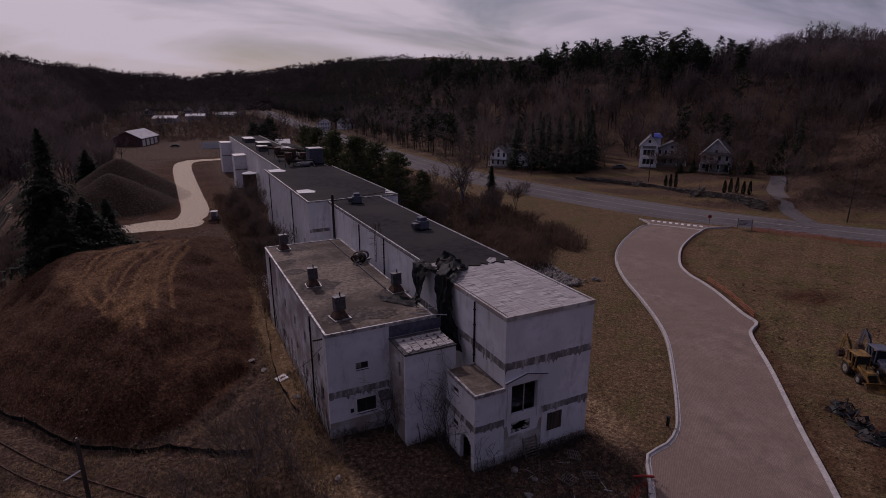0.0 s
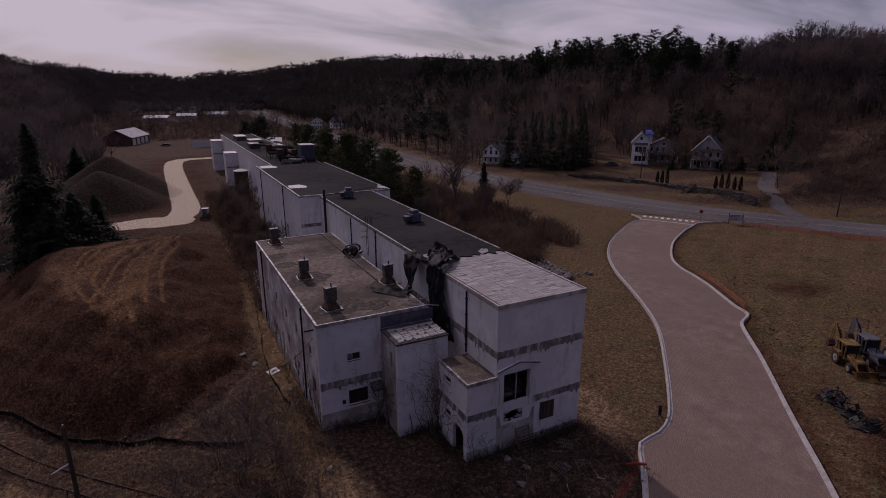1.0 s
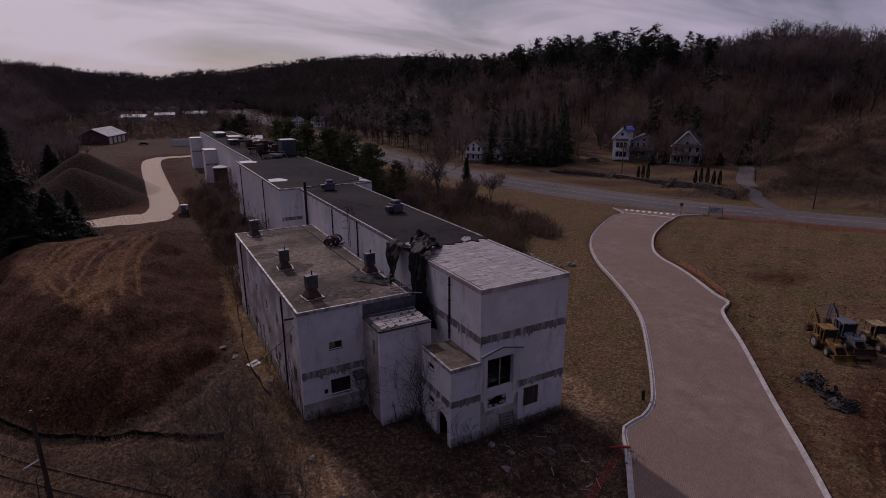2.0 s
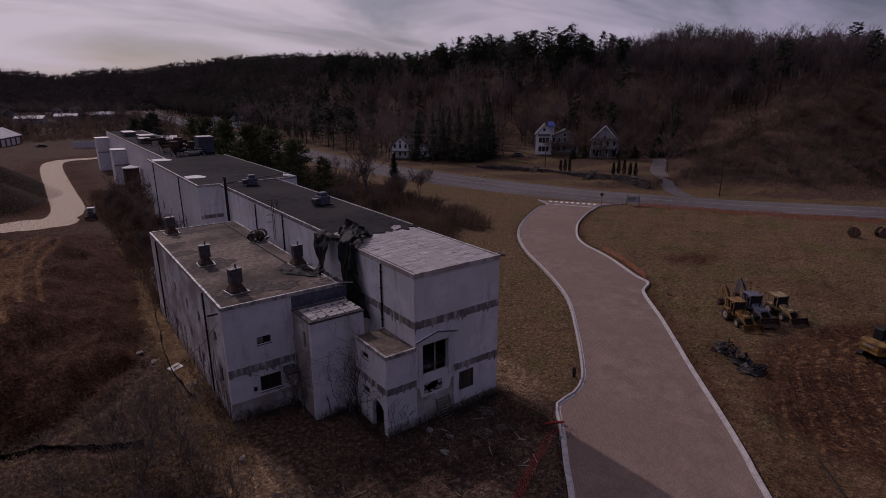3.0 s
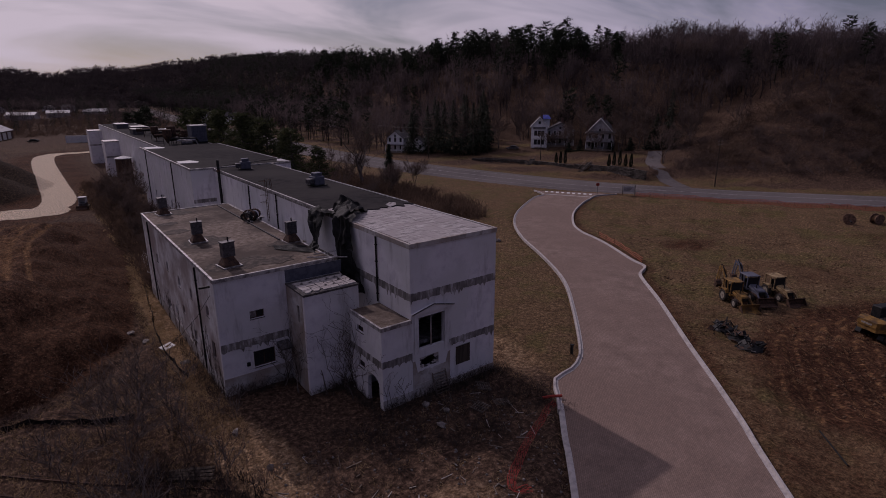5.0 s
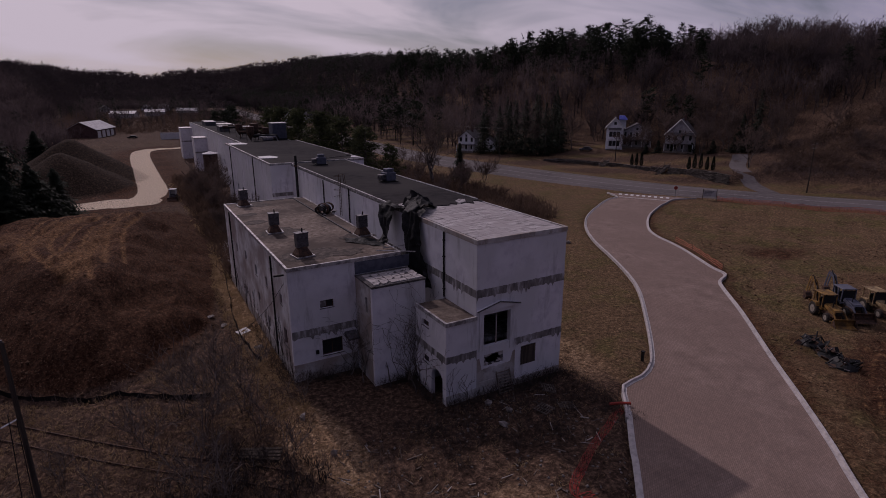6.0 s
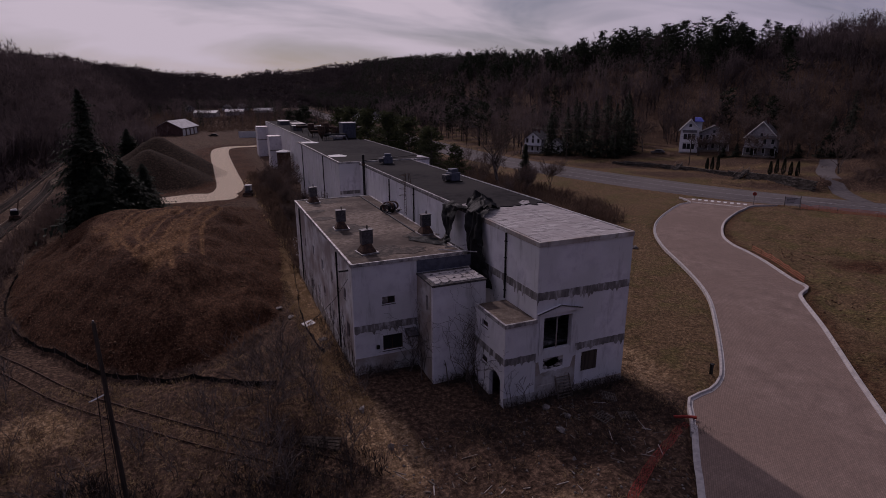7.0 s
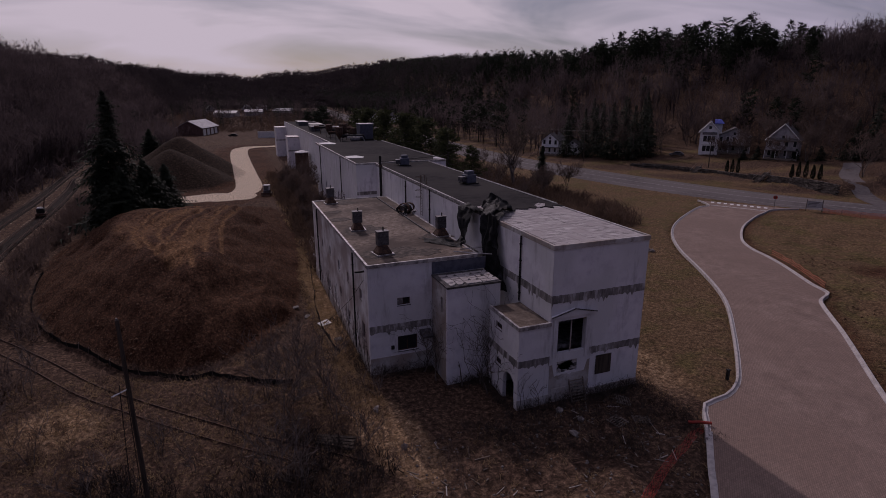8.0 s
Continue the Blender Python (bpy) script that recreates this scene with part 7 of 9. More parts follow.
fold_sheet("curled_flap", [((20.6, 42.2, 12.3), (20.5, 45.4, 12.25)), ((19.9, 42.4, 12.25), (19.6, 45.6, 12.1)), ((19.3, 42.6, 11.0), (19.2, 44.8, 11.2)), ((18.9, 42.3, 9.6), (19.2, 43.9, 9.7)), ((18.2, 41.6, 9.36), (18.3, 43.2, 9.36))], 26, 14, 0.12, 5, tarp)
fold_sheet("loose_strip", [((18.2, 41.0, 9.36), (18.3, 43.6, 9.36)), ((16.9, 42.6, 9.40), (17.2, 44.6, 9.42)), ((15.8, 44.2, 9.36), (16.0, 45.4, 9.36))], 16, 8, 0.05, 6, tarp)
for k, (p, q) in enumerate((((16.9, 40.1, 9.42), (19.7, 38.6, 9.3)), ((17.6, 40.4, 9.45), (19.5, 40.2, 9.5)))):
    b_ = thing("fallen_batten", "pale fallen batten lying across the roof edge", "batten", group="fallen battens")
    part("batten", tube(bmesh.new(), [p, q], 0.05, 4), M_CAP, b_)
for k, (x, y, s_) in enumerate(((21.0, 43.6, 0.8), (26.4, 42.6, 0.7))):
    r = thing("torn_insulation", "pale torn insulation board on the roof", "insulation", pose(x, y, TZ + 0.12, 6, -5, 30 * k), "torn insulation")
    bm = bmesh.new()
    prism(bm, [(-s_, -0.3), (0.2, -0.45), (s_, -0.1), (0.6 * s_, 0.4), (-0.5 * s_, 0.35)], 0, 0.06)
    part("board", bm, M_DECK, r)


def duct_plant():
    """The run of ducts, cyclones and tanks on the rear roof."""
    rng = random.Random(9)
    for k in range(7):
        y, x = 121 + 6.4 * k + rng.uniform(-1, 1), rng.uniform(22.0, 25.0)
        t = thing("duct", "dark rusted duct on posts across the rear roof", "duct", group="roof ducts")
        z = RZ + rng.uniform(1.0, 1.9)
        x1 = x + rng.uniform(2.5, 5.5)
        part("pipe", tube(bmesh.new(), [(x, y, z), (x1, y + rng.uniform(-1.5, 1.5), z), (x1 + 0.5, y, z - 0.6)], rng.uniform(0.22, 0.4), 9), M_RUST if k % 2 else M_BLACKMETAL, t)
        for px in (x + 0.3, x1 - 0.3):
            part("post", tube(bmesh.new(), [(px, y, RZ - 0.02), (px, y, z)], 0.07, 5), M_RUST, t)
    for x, y, r, h in ((23.0, 119.5, 0.8, 2.6), (24.6, 123.5, 0.9, 3.0), (26.6, 122.0, 0.7, 2.2), (23.4, 134, 0.8, 2.4)):
        t = thing("cyclone", "dark conical dust cyclone on the rear roof", "cyclone", group="dust cyclones")
        part("cone", tube(bmesh.new(), [(x, y, RZ + 0.5), (x, y, RZ + 0.5 + h * 0.5), (x, y, RZ + 0.5 + h)], [0.15, r, r], 12), M_RUST, t)
        for a in (0.5, 2.6, 4.7):
            part("leg", tube(bmesh.new(), [(x + r * math.cos(a), y + r * math.sin(a), RZ - 0.02), (x + r * math.cos(a), y + r * math.sin(a), RZ + 0.5 + h * 0.6)], 0.05, 5), M_BLACKMETAL, t)
    t = thing("cooling_tower", "large blue-grey ribbed cooling tower on the rear roof", "cooling tower")
    part("casing", boxes((28.0, 30.9, 121.5, 125.0, RZ + 0.3, RZ + 3.4), bevel=0.05), M_BLUEGREY, t)
    for k in range(7):
        part("rib", boxes((28.1 + 0.42 * k, 28.22 + 0.42 * k, 121.4, 121.497, RZ + 0.4, RZ + 3.3)), M_BLUEGREY, t)
    part("base", boxes((27.9, 31.0, 121.4, 125.1, RZ - 0.02, RZ + 0.3)), M_BLACKMETAL, t)
    part("rim", boxes((27.9, 31.0, 121.4, 125.1, RZ + 3.402, RZ + 3.55)), M_CAP, t)
    t = thing("pipe_skid", "pale pipe run with valves on the rear roof", "pipework")
    part("pipe", tube(bmesh.new(), [(24.6, 119.4, RZ + 0.9), (28.0, 119.2, RZ + 0.95), (28.4, 119.2, RZ - 0.02)], 0.14, 7), M_CAP, t)
    part("vessel", tube(bmesh.new(), [(25.2, 118.6, RZ + 0.45), (27.2, 118.6, RZ + 0.45)], 0.45, 10), M_STEEL, t)
    for k, (x, y, w, l, h) in enumerate(((27, 146, 3, 4, 1.6), (23.5, 158, 2.4, 5, 1.2), (26, 172, 3.5, 6, 1.0), (24, 188, 3, 8, 1.1))):
        t = thing("roof_monitor", "low grey roof monitor on the rear wing", "roof monitor", group="roof monitors")
        part("body", boxes((x - w / 2, x + w / 2, y - l / 2, y + l / 2, RZ - 0.02, RZ + h)), M_STEEL if k % 2 else M_MEMBRANE, t)
        part("lid", boxes((x - w / 2 - 0.1, x + w / 2 + 0.1, y - l / 2 - 0.1, y + l / 2 + 0.1, RZ + h + 0.002, RZ + h + 0.12)), M_CAP, t)


duct_plant()

# ---- yard in front of the factory ----
steps = thing("wooden_steps", "weathered wooden steps up to the front doorway", "steps", pose(22.75, 30.36, -0.1) @ Matrix.Diagonal((0.86, 0.36, 1.0, 1.0)))
for k in range(8):
    part("tread", boxes((-0.68, 0.68, -1.75 + 0.22 * k, -1.50 + 0.22 * k, 0.16 + 0.2 * k, 0.21 + 0.2 * k)), M_WOOD, steps)
for dx in (-0.72, 0.68):
    bm = bmesh.new()
    side_prism(bm, [(-1.8, 0.0), (-1.5, 0.0), (0.0, 1.45), (0.0, 1.75), (-0.2, 1.75), (-1.8, 0.25)], dx, dx + 0.05)
    part("stringer", bm, M_WOOD, steps)


def pallet(x, y, turn, tilt):
    t = thing("pallet", "broken grey wooden pallet on the ground", "pallet", pose(x, y, ground_at(x, y) + 0.04, tilt, 2, turn), "pallets")
    for k in range(6):
        part("slat", boxes((-0.6, 0.6, -0.5 + 0.19 * k, -0.45 + 0.19 * k, 0.10, 0.125)), M_WOOD, t)
    for dx in (-0.55, 0, 0.5):
        part("bearer", boxes((dx, dx + 0.06, -0.52, 0.58, 0.0, 0.098)), M_WOOD, t)


pallet(23.6, 26.4, 20, 4)
pallet(25.6, 26.3, -25, -5)
pallet(25.8, 28.6, 60, 12)


def timbers():
    """Splintered boards strewn about the front yard."""
    rng = random.Random(21)
    for k in range(90):
        zone = k % 3
        if zone == 0:
            x, y = rng.uniform(7.5, 15), rng.uniform(21, 29)
        elif zone == 1:
            x, y = rng.gauss(16, 2.8), rng.gauss(19, 2.2)
        else:
            x, y = rng.uniform(20, 27), rng.uniform(22, 29.2)
        L = rng.uniform(0.25, 1.1)
        t = thing("splintered_board", "pale splintered board lying in the yard", "board", pose(x, y, ground_at(x, y) + 0.05, rng.uniform(-10, 10), rng.uniform(-14, 14), rng.uniform(0, 180)), "splintered boards")
        w = rng.uniform(0.012, 0.04)
        bm = boxes((-L / 2, L / 2, -w, w, -0.02, 0.02))
        for v in bm.verts:
            if v.co.x > 0:
                v.co.y *= rng.uniform(0.3, 1.2)
        part("board", bm, rng.choice((M_PALEWOOD, M_WOOD, M_WOOD)), t)
    for k, (x, y, s_) in enumerate(((20.6, 29.0, 0.35), (21.2, 27.4, 0.3), (19.9, 26.2, 0.4), (16.4, 17.6, 0.45), (17.2, 18.2, 0.4), (15.6, 18.7, 0.35), (8.4, 33.9, 0.4), (9.0, 29.0, 0.3))):
        t = thing("concrete_lump", "broken pale concrete lump in the yard", "rubble", pose(x, y, ground_at(x, y) + 0.1, 10 * k, 7 * k, 40 * k), "concrete lumps")
        bm = bmesh.new()
        bmesh.ops.create_icosphere(bm, subdivisions=1, radius=s_)
        for v in bm.verts:
            v.co *= rng.uniform(0.65, 1.15)
            v.co.z *= 0.6
        part("lump", bm, M_STONE, t)


timbers()

sheet = thing("board_sheet", "white sheet with a dark hole lying in the grass", "sheet", pose(7.6, 51.2, ground_at(7.6, 51.2) + 0.08, 5, -6, 20))
part("sheet", boxes((-0.55, 0.55, -0.45, -0.12, 0, 0.04), (-0.55, 0.55, 0.14, 0.45, 0, 0.04), (-0.55, -0.15, -0.12, 0.14, 0, 0.04), (0.2, 0.55, -0.12, 0.14, 0, 0.04)), M_PAINTLINE, sheet)
for x, y in ((6.3, 54.0), (5.4, 56.2), (8.2, 47.0)):
    t = thing("bag", "pale scrap bag at the foot of the heap", "bag", pose(x, y, ground_at(x, y) + 0.08, 0, 0, x * 40), "scrap bags")
    bm = bmesh.new()
    bmesh.ops.create_icosphere(bm, subdivisions=2, radius=0.3)
    for v in bm.verts:
        v.co.x *= 1.5; v.co.z *= 0.45
        v.co += 0.09 * noise.noise_vector(v.co * 4)
    part("bag", bm, M_STONE, t)
cable = thing("slack_cable", "slack black cable hanging from the factory corner", "cable")
part("cable", tube(bmesh.new(), [(9.25, 40.1, 7.9), (8.9, 43.5, 5.2), (8.3, 47.5, 2.4), (7.7, 50.6, 0.4)], 0.025, 4), M_BLACKMETAL, cable)


def silt_fence(line, label):
    """Black woven silt fence on stakes."""
    t = thing("silt_fence", label, "silt fence", group="silt fences")
    pts = resample(curve_through(line, 0.6), max(4, int(sum(math.dist(a, b) for a, b in zip(line, line[1:])) / 1.6)))
    z = ground_many([p[0] for p in pts], [p[1] for p in pts])
    rng = random.Random(len(line))
    lean = [rng.uniform(-0.14, 0.14) for _ in pts]
    for i, ((x, y), zz) in enumerate(zip(pts, z)):
        part("stake", tube(bmesh.new(), [(x, y, zz - 0.2), (x + lean[i], y, zz + 0.62)], 0.03, 4), M_WOOD, t)
    for i in range(len(pts) - 1):
        (xa, ya), (xb, yb) = pts[i], pts[i + 1]
        bm = bmesh.new()
        rows_ = []
        for f in (0, 0.25, 0.5, 0.75, 1.0):
            x, y, zz = xa + (xb - xa) * f, ya + (yb - ya) * f, z[i] + (z[i + 1] - z[i]) * f
            sag = 0.16 * math.sin(math.pi * f) * (0.4 + 0.6 * rng.random())
            ln = lean[i] + (lean[i + 1] - lean[i]) * f
            rows_.append([bm.verts.new((x + 0.04, y, zz - 0.15)), bm.verts.new((x + ln * 0.5 + 0.1 * sag, y, zz + 0.2)), bm.verts.new((x + ln, y, zz + 0.5 - sag))])
        for a, b in zip(rows_, rows_[1:]):
            for k in range(2):
                bm.faces.new((a[k], b[k], b[k + 1], a[k + 1]))
        bmesh.ops.solidify(bm, geom=bm.faces[:], thickness=0.012)
        part("fabric_panel", bm, M_TARP, t)


silt_fence([(-22.4, 78), (-21.9, 72), (-19.9, 63.5), (-16.6, 56.8), (-13.5, 52.6), (-10.8, 49.1), (-8.8, 47.2), (-5, 44.8), (-2, 42.9), (0.5, 41.2), (3.2, 39.8)], "black silt fence round the foot of the spoil heap")
silt_fence([(10.3, 82), (9.5, 76), (8.7, 67.5), (7.7, 58), (7.2, 53.0), (7.3, 48.2), (7.7, 44.0)], "black silt fence between the heap and the factory")


# ---- rails ----
def track(name, line, a, b, label, lift=0.12, sleepers=True):
    t = thing(name, label, "railway track")
    seg = line[a:b]
    xy = np.array(seg)
    z = ground_many(xy[:, 0], xy[:, 1])
    z = np.convolve(np.pad(z, 4, mode="edge"), np.ones(9) / 9, "valid")
    tang = np.gradient(xy, axis=0)
    tang /= np.linalg.norm(tang, axis=1)[:, None]
    nrm = np.stack([-tang[:, 1], tang[:, 0]], -1)
    for off in (-0.755, 0.755):
        bm = bmesh.new()
        prof = ((-0.07, 0.0), (0.07, 0.0), (0.035, 0.05), (0.035, 0.15), (-0.035, 0.15), (-0.035, 0.05))
        rings = [[bm.verts.new((p[0] + n_[0] * (off + u), p[1] + n_[1] * (off + u), h + lift + w)) for u, w in prof] for p, n_, h in zip(xy, nrm, z)]
        for r0, r1 in zip(rings, rings[1:]):
            for i in range(6):
                bm.faces.new((r0[i], r0[(i + 1) % 6], r1[(i + 1) % 6], r1[i]))
        bmesh.ops.recalc_face_normals(bm, faces=bm.faces[:])
        part("rail", bm, M_RUST, t, "rusted steel rail")
    if sleepers:
        me = bpy.data.meshes.new("sleeper")
        bm = boxes((-1.25, 1.25, -0.11, 0.11, -0.06, 0.11), bevel=0.02)
        bm.to_mesh(me); bm.free(); me.materials.append(M_POLE)
        n = 0
        for i in range(0, len(seg) - 1):
            for f in (0.0, 0.5):
                p = xy[i] * (1 - f) + xy[i + 1] * f
                ob = new("sleeper", me); ob.parent = t
                ob.location = (p[0], p[1], z[i] * (1 - f) + z[i + 1] * f + lift - 0.115)
                ob.rotation_euler = (0, 0, math.atan2(nrm[i][1], nrm[i][0]))
                n += 1
                if n >= 290:
                    break
            if n >= 290:
                break
    return t


track("siding_track", SIDING, 3, len(SIDING) - 2, "old rusted railway siding half buried in litter", -0.03)
track("branch_track", BRANCH, 20, len(BRANCH) - 10, "railway track on grey ballast beside another track", 0.15)
track("main_track", MAINLINE, 10, len(MAINLINE) - 10, "railway track on grey ballast beside the woods", 0.15)
t = thing("marker_board", "white painted board across the siding rails", "board")
part("board", tube(bmesh.new(), [(-9.55, 42.2, 0.42), (-8.6, 43.0, 0.45)], 0.07, 4), M_PAINTLINE, t)
t = thing("sleeper_stack", "stacked old railway sleepers beside the siding", "sleepers")
for k in range(4):
    part("sleeper", boxes((-1.3, 1.3, -0.12, 0.12, 0, 0.2), m=pose(4.8 + 0.1 * k, 30.8 + 0.24 * k, ground_at(4.8, 30.8) + 0.05 + 0.02 * k, 0, 0, -36 + 3 * k)), M_POLE, t)


def track_trolley(x, y):
    """A small maintenance trolley with a crane arm on the siding."""
    t = thing("rail_trolley", "small dark rail trolley with a raised arm", "trolley", pose(x, y, ground_at(x, y) + 0.2, 0, 0, 8))
    part("deck", boxes((-0.8, 0.8, -1.2, 1.2, 0.35, 0.7)), M_RUST, t)
    part("box", boxes((-0.6, 0.6, -0.6, 0.7, 0.702, 1.5), bevel=0.05), M_BLACKMETAL, t)
    part("arm", tube(bmesh.new(), [(0.2, 0.9, 0.7), (0.7, 2.2, 3.2)], 0.1, 6), M_RUST, t)
    part("lamp", boxes((-0.45, 0.35, -0.5, 0.2, 1.502, 1.75)), M_PAINTLINE, t)
    for dx in (-0.75, 0.75):
        for dy in (-0.8, 0.8):
            part("wheel", tube(bmesh.new(), [(dx - 0.06, dy, 0.2), (dx + 0.06, dy, 0.2)], 0.24, 12), M_RUST, t)


track_trolley(-32.1, 117)


def utility_pole(x, y, h, label, arms=0, wires=(), lean=(0, 0), r=0.15, group="utility poles"):
    t = thing("utility_pole", label, "utility pole", pose(x, y, ground_at(x, y) - 0.3), group)
    part("pole", tube(bmesh.new(), [(0, 0, 0), (lean[0], lean[1], h)], [r, r * 0.66], 9), M_POLE, t)
    for k in range(arms):
        z = h - 0.5 - 0.9 * k
        arm = part("crossarm", boxes((-1.1, 1.1, -0.06, 0.06, z, z + 0.12)), M_WOOD, t)
        for dx in (-1.0, -0.5, 0.5, 1.0):
            part("insulator", tube(bmesh.new(), [(dx, 0, z + 0.12), (dx, 0, z + 0.3)], [0.05, 0.03], 6), M_STEEL, arm)
    return t


p_ = utility_pole(-5.45, 27.7, 11.9, "tall bare weathered utility pole in the yard", lean=(0.0, 0.0), r=0.135)
part("cap", tube(bmesh.new(), [(0, 0, 11.9), (0, 0, 12.0)], 0.05, 6), M_STEEL, p_)
part("guy_wire", tube(bmesh.new(), [(-0.25, -0.05, 0.2), (-0.12, 0, 8.2)], 0.018, 4), M_BLACKMETAL, p_)
part("conduit", tube(bmesh.new(), [(-0.75, -0.3, 0.2), (-0.35, -0.1, 8.6)], 0.02, 4), M_BLACKMETAL, p_)
for x, y, h in ((112.5, 158, 11), (133.5, 125, 9.5), (137.5, 69.2, 12), (112, 205, 11), (110, 262, 11), (117, 330, 11)):
    utility_pole(x, y, h, "wooden utility pole with crossarms beside the highway", 2, group="highway poles")
wire_line = [(110, 262), (112, 205), (112.5, 158), (133.5, 125)]
for k, (dx, dz) in enumerate(((-0.9, 10.4), (0.9, 10.4), (0.0, 8.6))):
    for (xa, ya), (xb, yb) in zip(wire_line, wire_line[1:]):
        t = thing("overhead_wire", "thin black overhead wire between poles", "wire", group="overhead wires")
        za, zb = ground_at(xa, ya) + dz, ground_at(xb, yb) + dz
        pts = [(xa + dx + (xb - xa) * s_, ya + (yb - ya) * s_, za + (zb - za) * s_ - 3.2 * s_ * (1 - s_)) for s_ in np.linspace(0, 1, 9)]
        part("wire", tube(bmesh.new(), pts, 0.02, 3), M_BLACKMETAL, t)

# ---- driveway furniture ----
t = thing("crosswalk", "white crosswalk bars at the driveway mouth", "road marking", kind="structure")
for k in range(9):
    f = (k + 0.5) / 9
    x, y = 98.0 + (104.0 - 98.0) * f, 90.0 + (80.2 - 90.0) * f
    part("bar", boxes((-0.33, 0.33, -0.75, 0.75, 0, 0.006), m=pose(x, y, float(base_z(x, y)) + 0.10, 0, 0, -50)), M_PAINTLINE, t)
bm = bmesh.new()
box(bm, -5.3, 5.3, -0.22, 0.22, -0.1, 0.03, m=pose(98.6, 82.9, float(base_z(98.6, 82.9)) + 0.05, 0, 0, -58))
tagged(part("header_kerb", bm, M_KERB), "pale flush concrete band across the driveway mouth", "kerb", kind="structure")


def stop_sign(x, y):
    t = thing("stop_sign", "dark red octagonal stop sign on a steel post", "road sign", pose(x, y, ground_at(x, y), 0, 0, 140))
    part("post", boxes((-0.04, 0.04, -0.03, 0.03, 0, 2.9)), M_STEEL, t)
    bm = tube(bmesh.new(), [(0, -0.06, 2.6), (0, -0.035, 2.6)], 0.42, 8)
    bmesh.ops.rotate(bm, verts=bm.verts[:], cent=(0, 0, 2.6), matrix=Matrix.Rotation(math.pi / 8, 3, "Y"))
    part("plate", bm, M_RED, t)
    for dz in (-0.01,):
        part("lettering_bar", boxes((-0.28, 0.28, -0.07, -0.062, 2.52, 2.68)), M_PAINTLINE, t)


stop_sign(105.0, 79.9)
t = thing("site_board", "large pale site notice board on two posts", "sign board", pose(110.3, 75.2, ground_at(110.3, 75.2), 0, 0, -39))
part("panel", boxes((-1.35, 1.35, -0.04, 0.04, 0.7, 2.1)), M_METALROOF, t)
for dx in (-1.45, 1.38):
    part("post", boxes((dx, dx + 0.09, -0.06, 0.06, -0.1, 2.4)), M_POLE, t)
for k in range(4):
    part("lettering_bar", boxes((-1.1, 0.9 - 0.2 * k, -0.05, -0.042, 1.85 - 0.28 * k, 1.95 - 0.28 * k)), M_STEEL, t)


def mesh_fence(name, line, h, label, lift=0.0, gap=2.4, every=0.16, material=None):
    """Plastic mesh fencing: posts, and strands woven both ways."""
    t = thing(name, label, "fence")
    pts = resample(line, max(2, int(np.sum(np.linalg.norm(np.diff(np.array(line), axis=0), axis=1)) / gap)))
    z = ground_many([p[0] for p in pts], [p[1] for p in pts])
    rng = random.Random(4)
    tops = []
    for (x, y), zz in zip(pts, z):
        lean = (rng.uniform(-0.1, 0.1), rng.uniform(-0.1, 0.1))
        part("post", tube(bmesh.new(), [(x, y, zz - 0.2), (x + lean[0], y + lean[1], zz + h + 0.15)], 0.03, 5), M_RUST, t)
    for i in range(len(pts) - 1):
        bm = bmesh.new()
        (xa, ya), (xb, yb) = pts[i], pts[i + 1]
        sag = rng.uniform(0.0, 0.35) * h
        d = Vector((xb - xa, yb - ya, 0)); L = d.length; d.normalize()
        side = Vector((-d.y, d.x, 0)) * 0.012
        for r in range(int(h / every) + 1):
            za, zb = z[i] + 0.08 + r * every, z[i + 1] + 0.08 + r * every
            drop = sag * r * every / h
            mid_ = Vector(((xa + xb) / 2, (ya + yb) / 2, (za + zb) / 2 - drop))
            for p, q in ((Vector((xa, ya, za)), mid_), (mid_, Vector((xb, yb, zb)))):
                vs = [bm.verts.new(p - Vector((0, 0, 0.03))), bm.verts.new(q - Vector((0, 0, 0.03))), bm.verts.new(q + Vector((0, 0, 0.03)) + side), bm.verts.new(p + Vector((0, 0, 0.03)) + side)]
                bm.faces.new(vs)
        part("mesh_panel", bm, material or M_ORANGE, t)
    return t


mesh_fence("safety_fence", [(110.6, 73.6), (112.9, 69.0), (115.5, 63.6), (121.0, 53.8), (126.7, 44.9), (136.2, 32.0), (152, 12), (166, -6)], 1.0, "orange plastic safety fence along the highway verge", gap=3.0, every=0.14)
mesh_fence("safety_fence", [(73.6, 55.0), (71.6, 50.4), (68.9, 45.8), (66.0, 41.6)], 0.8, "sagging orange safety fence beside the driveway", gap=2.0, every=0.3)
marker = thing("bollard", "small dark marker post beside the kerb", "bollard", pose(35.75, 28.3, ground_at(35.75, 28.3)))
part("post", boxes((-0.12, 0.12, -0.1, 0.1, 0, 0.85), bevel=0.03), M_BLACKMETAL, marker)
part("cap", boxes((-0.15, 0.15, -0.12, 0.12, 0.852, 0.93)), M_BLACKMETAL, marker)


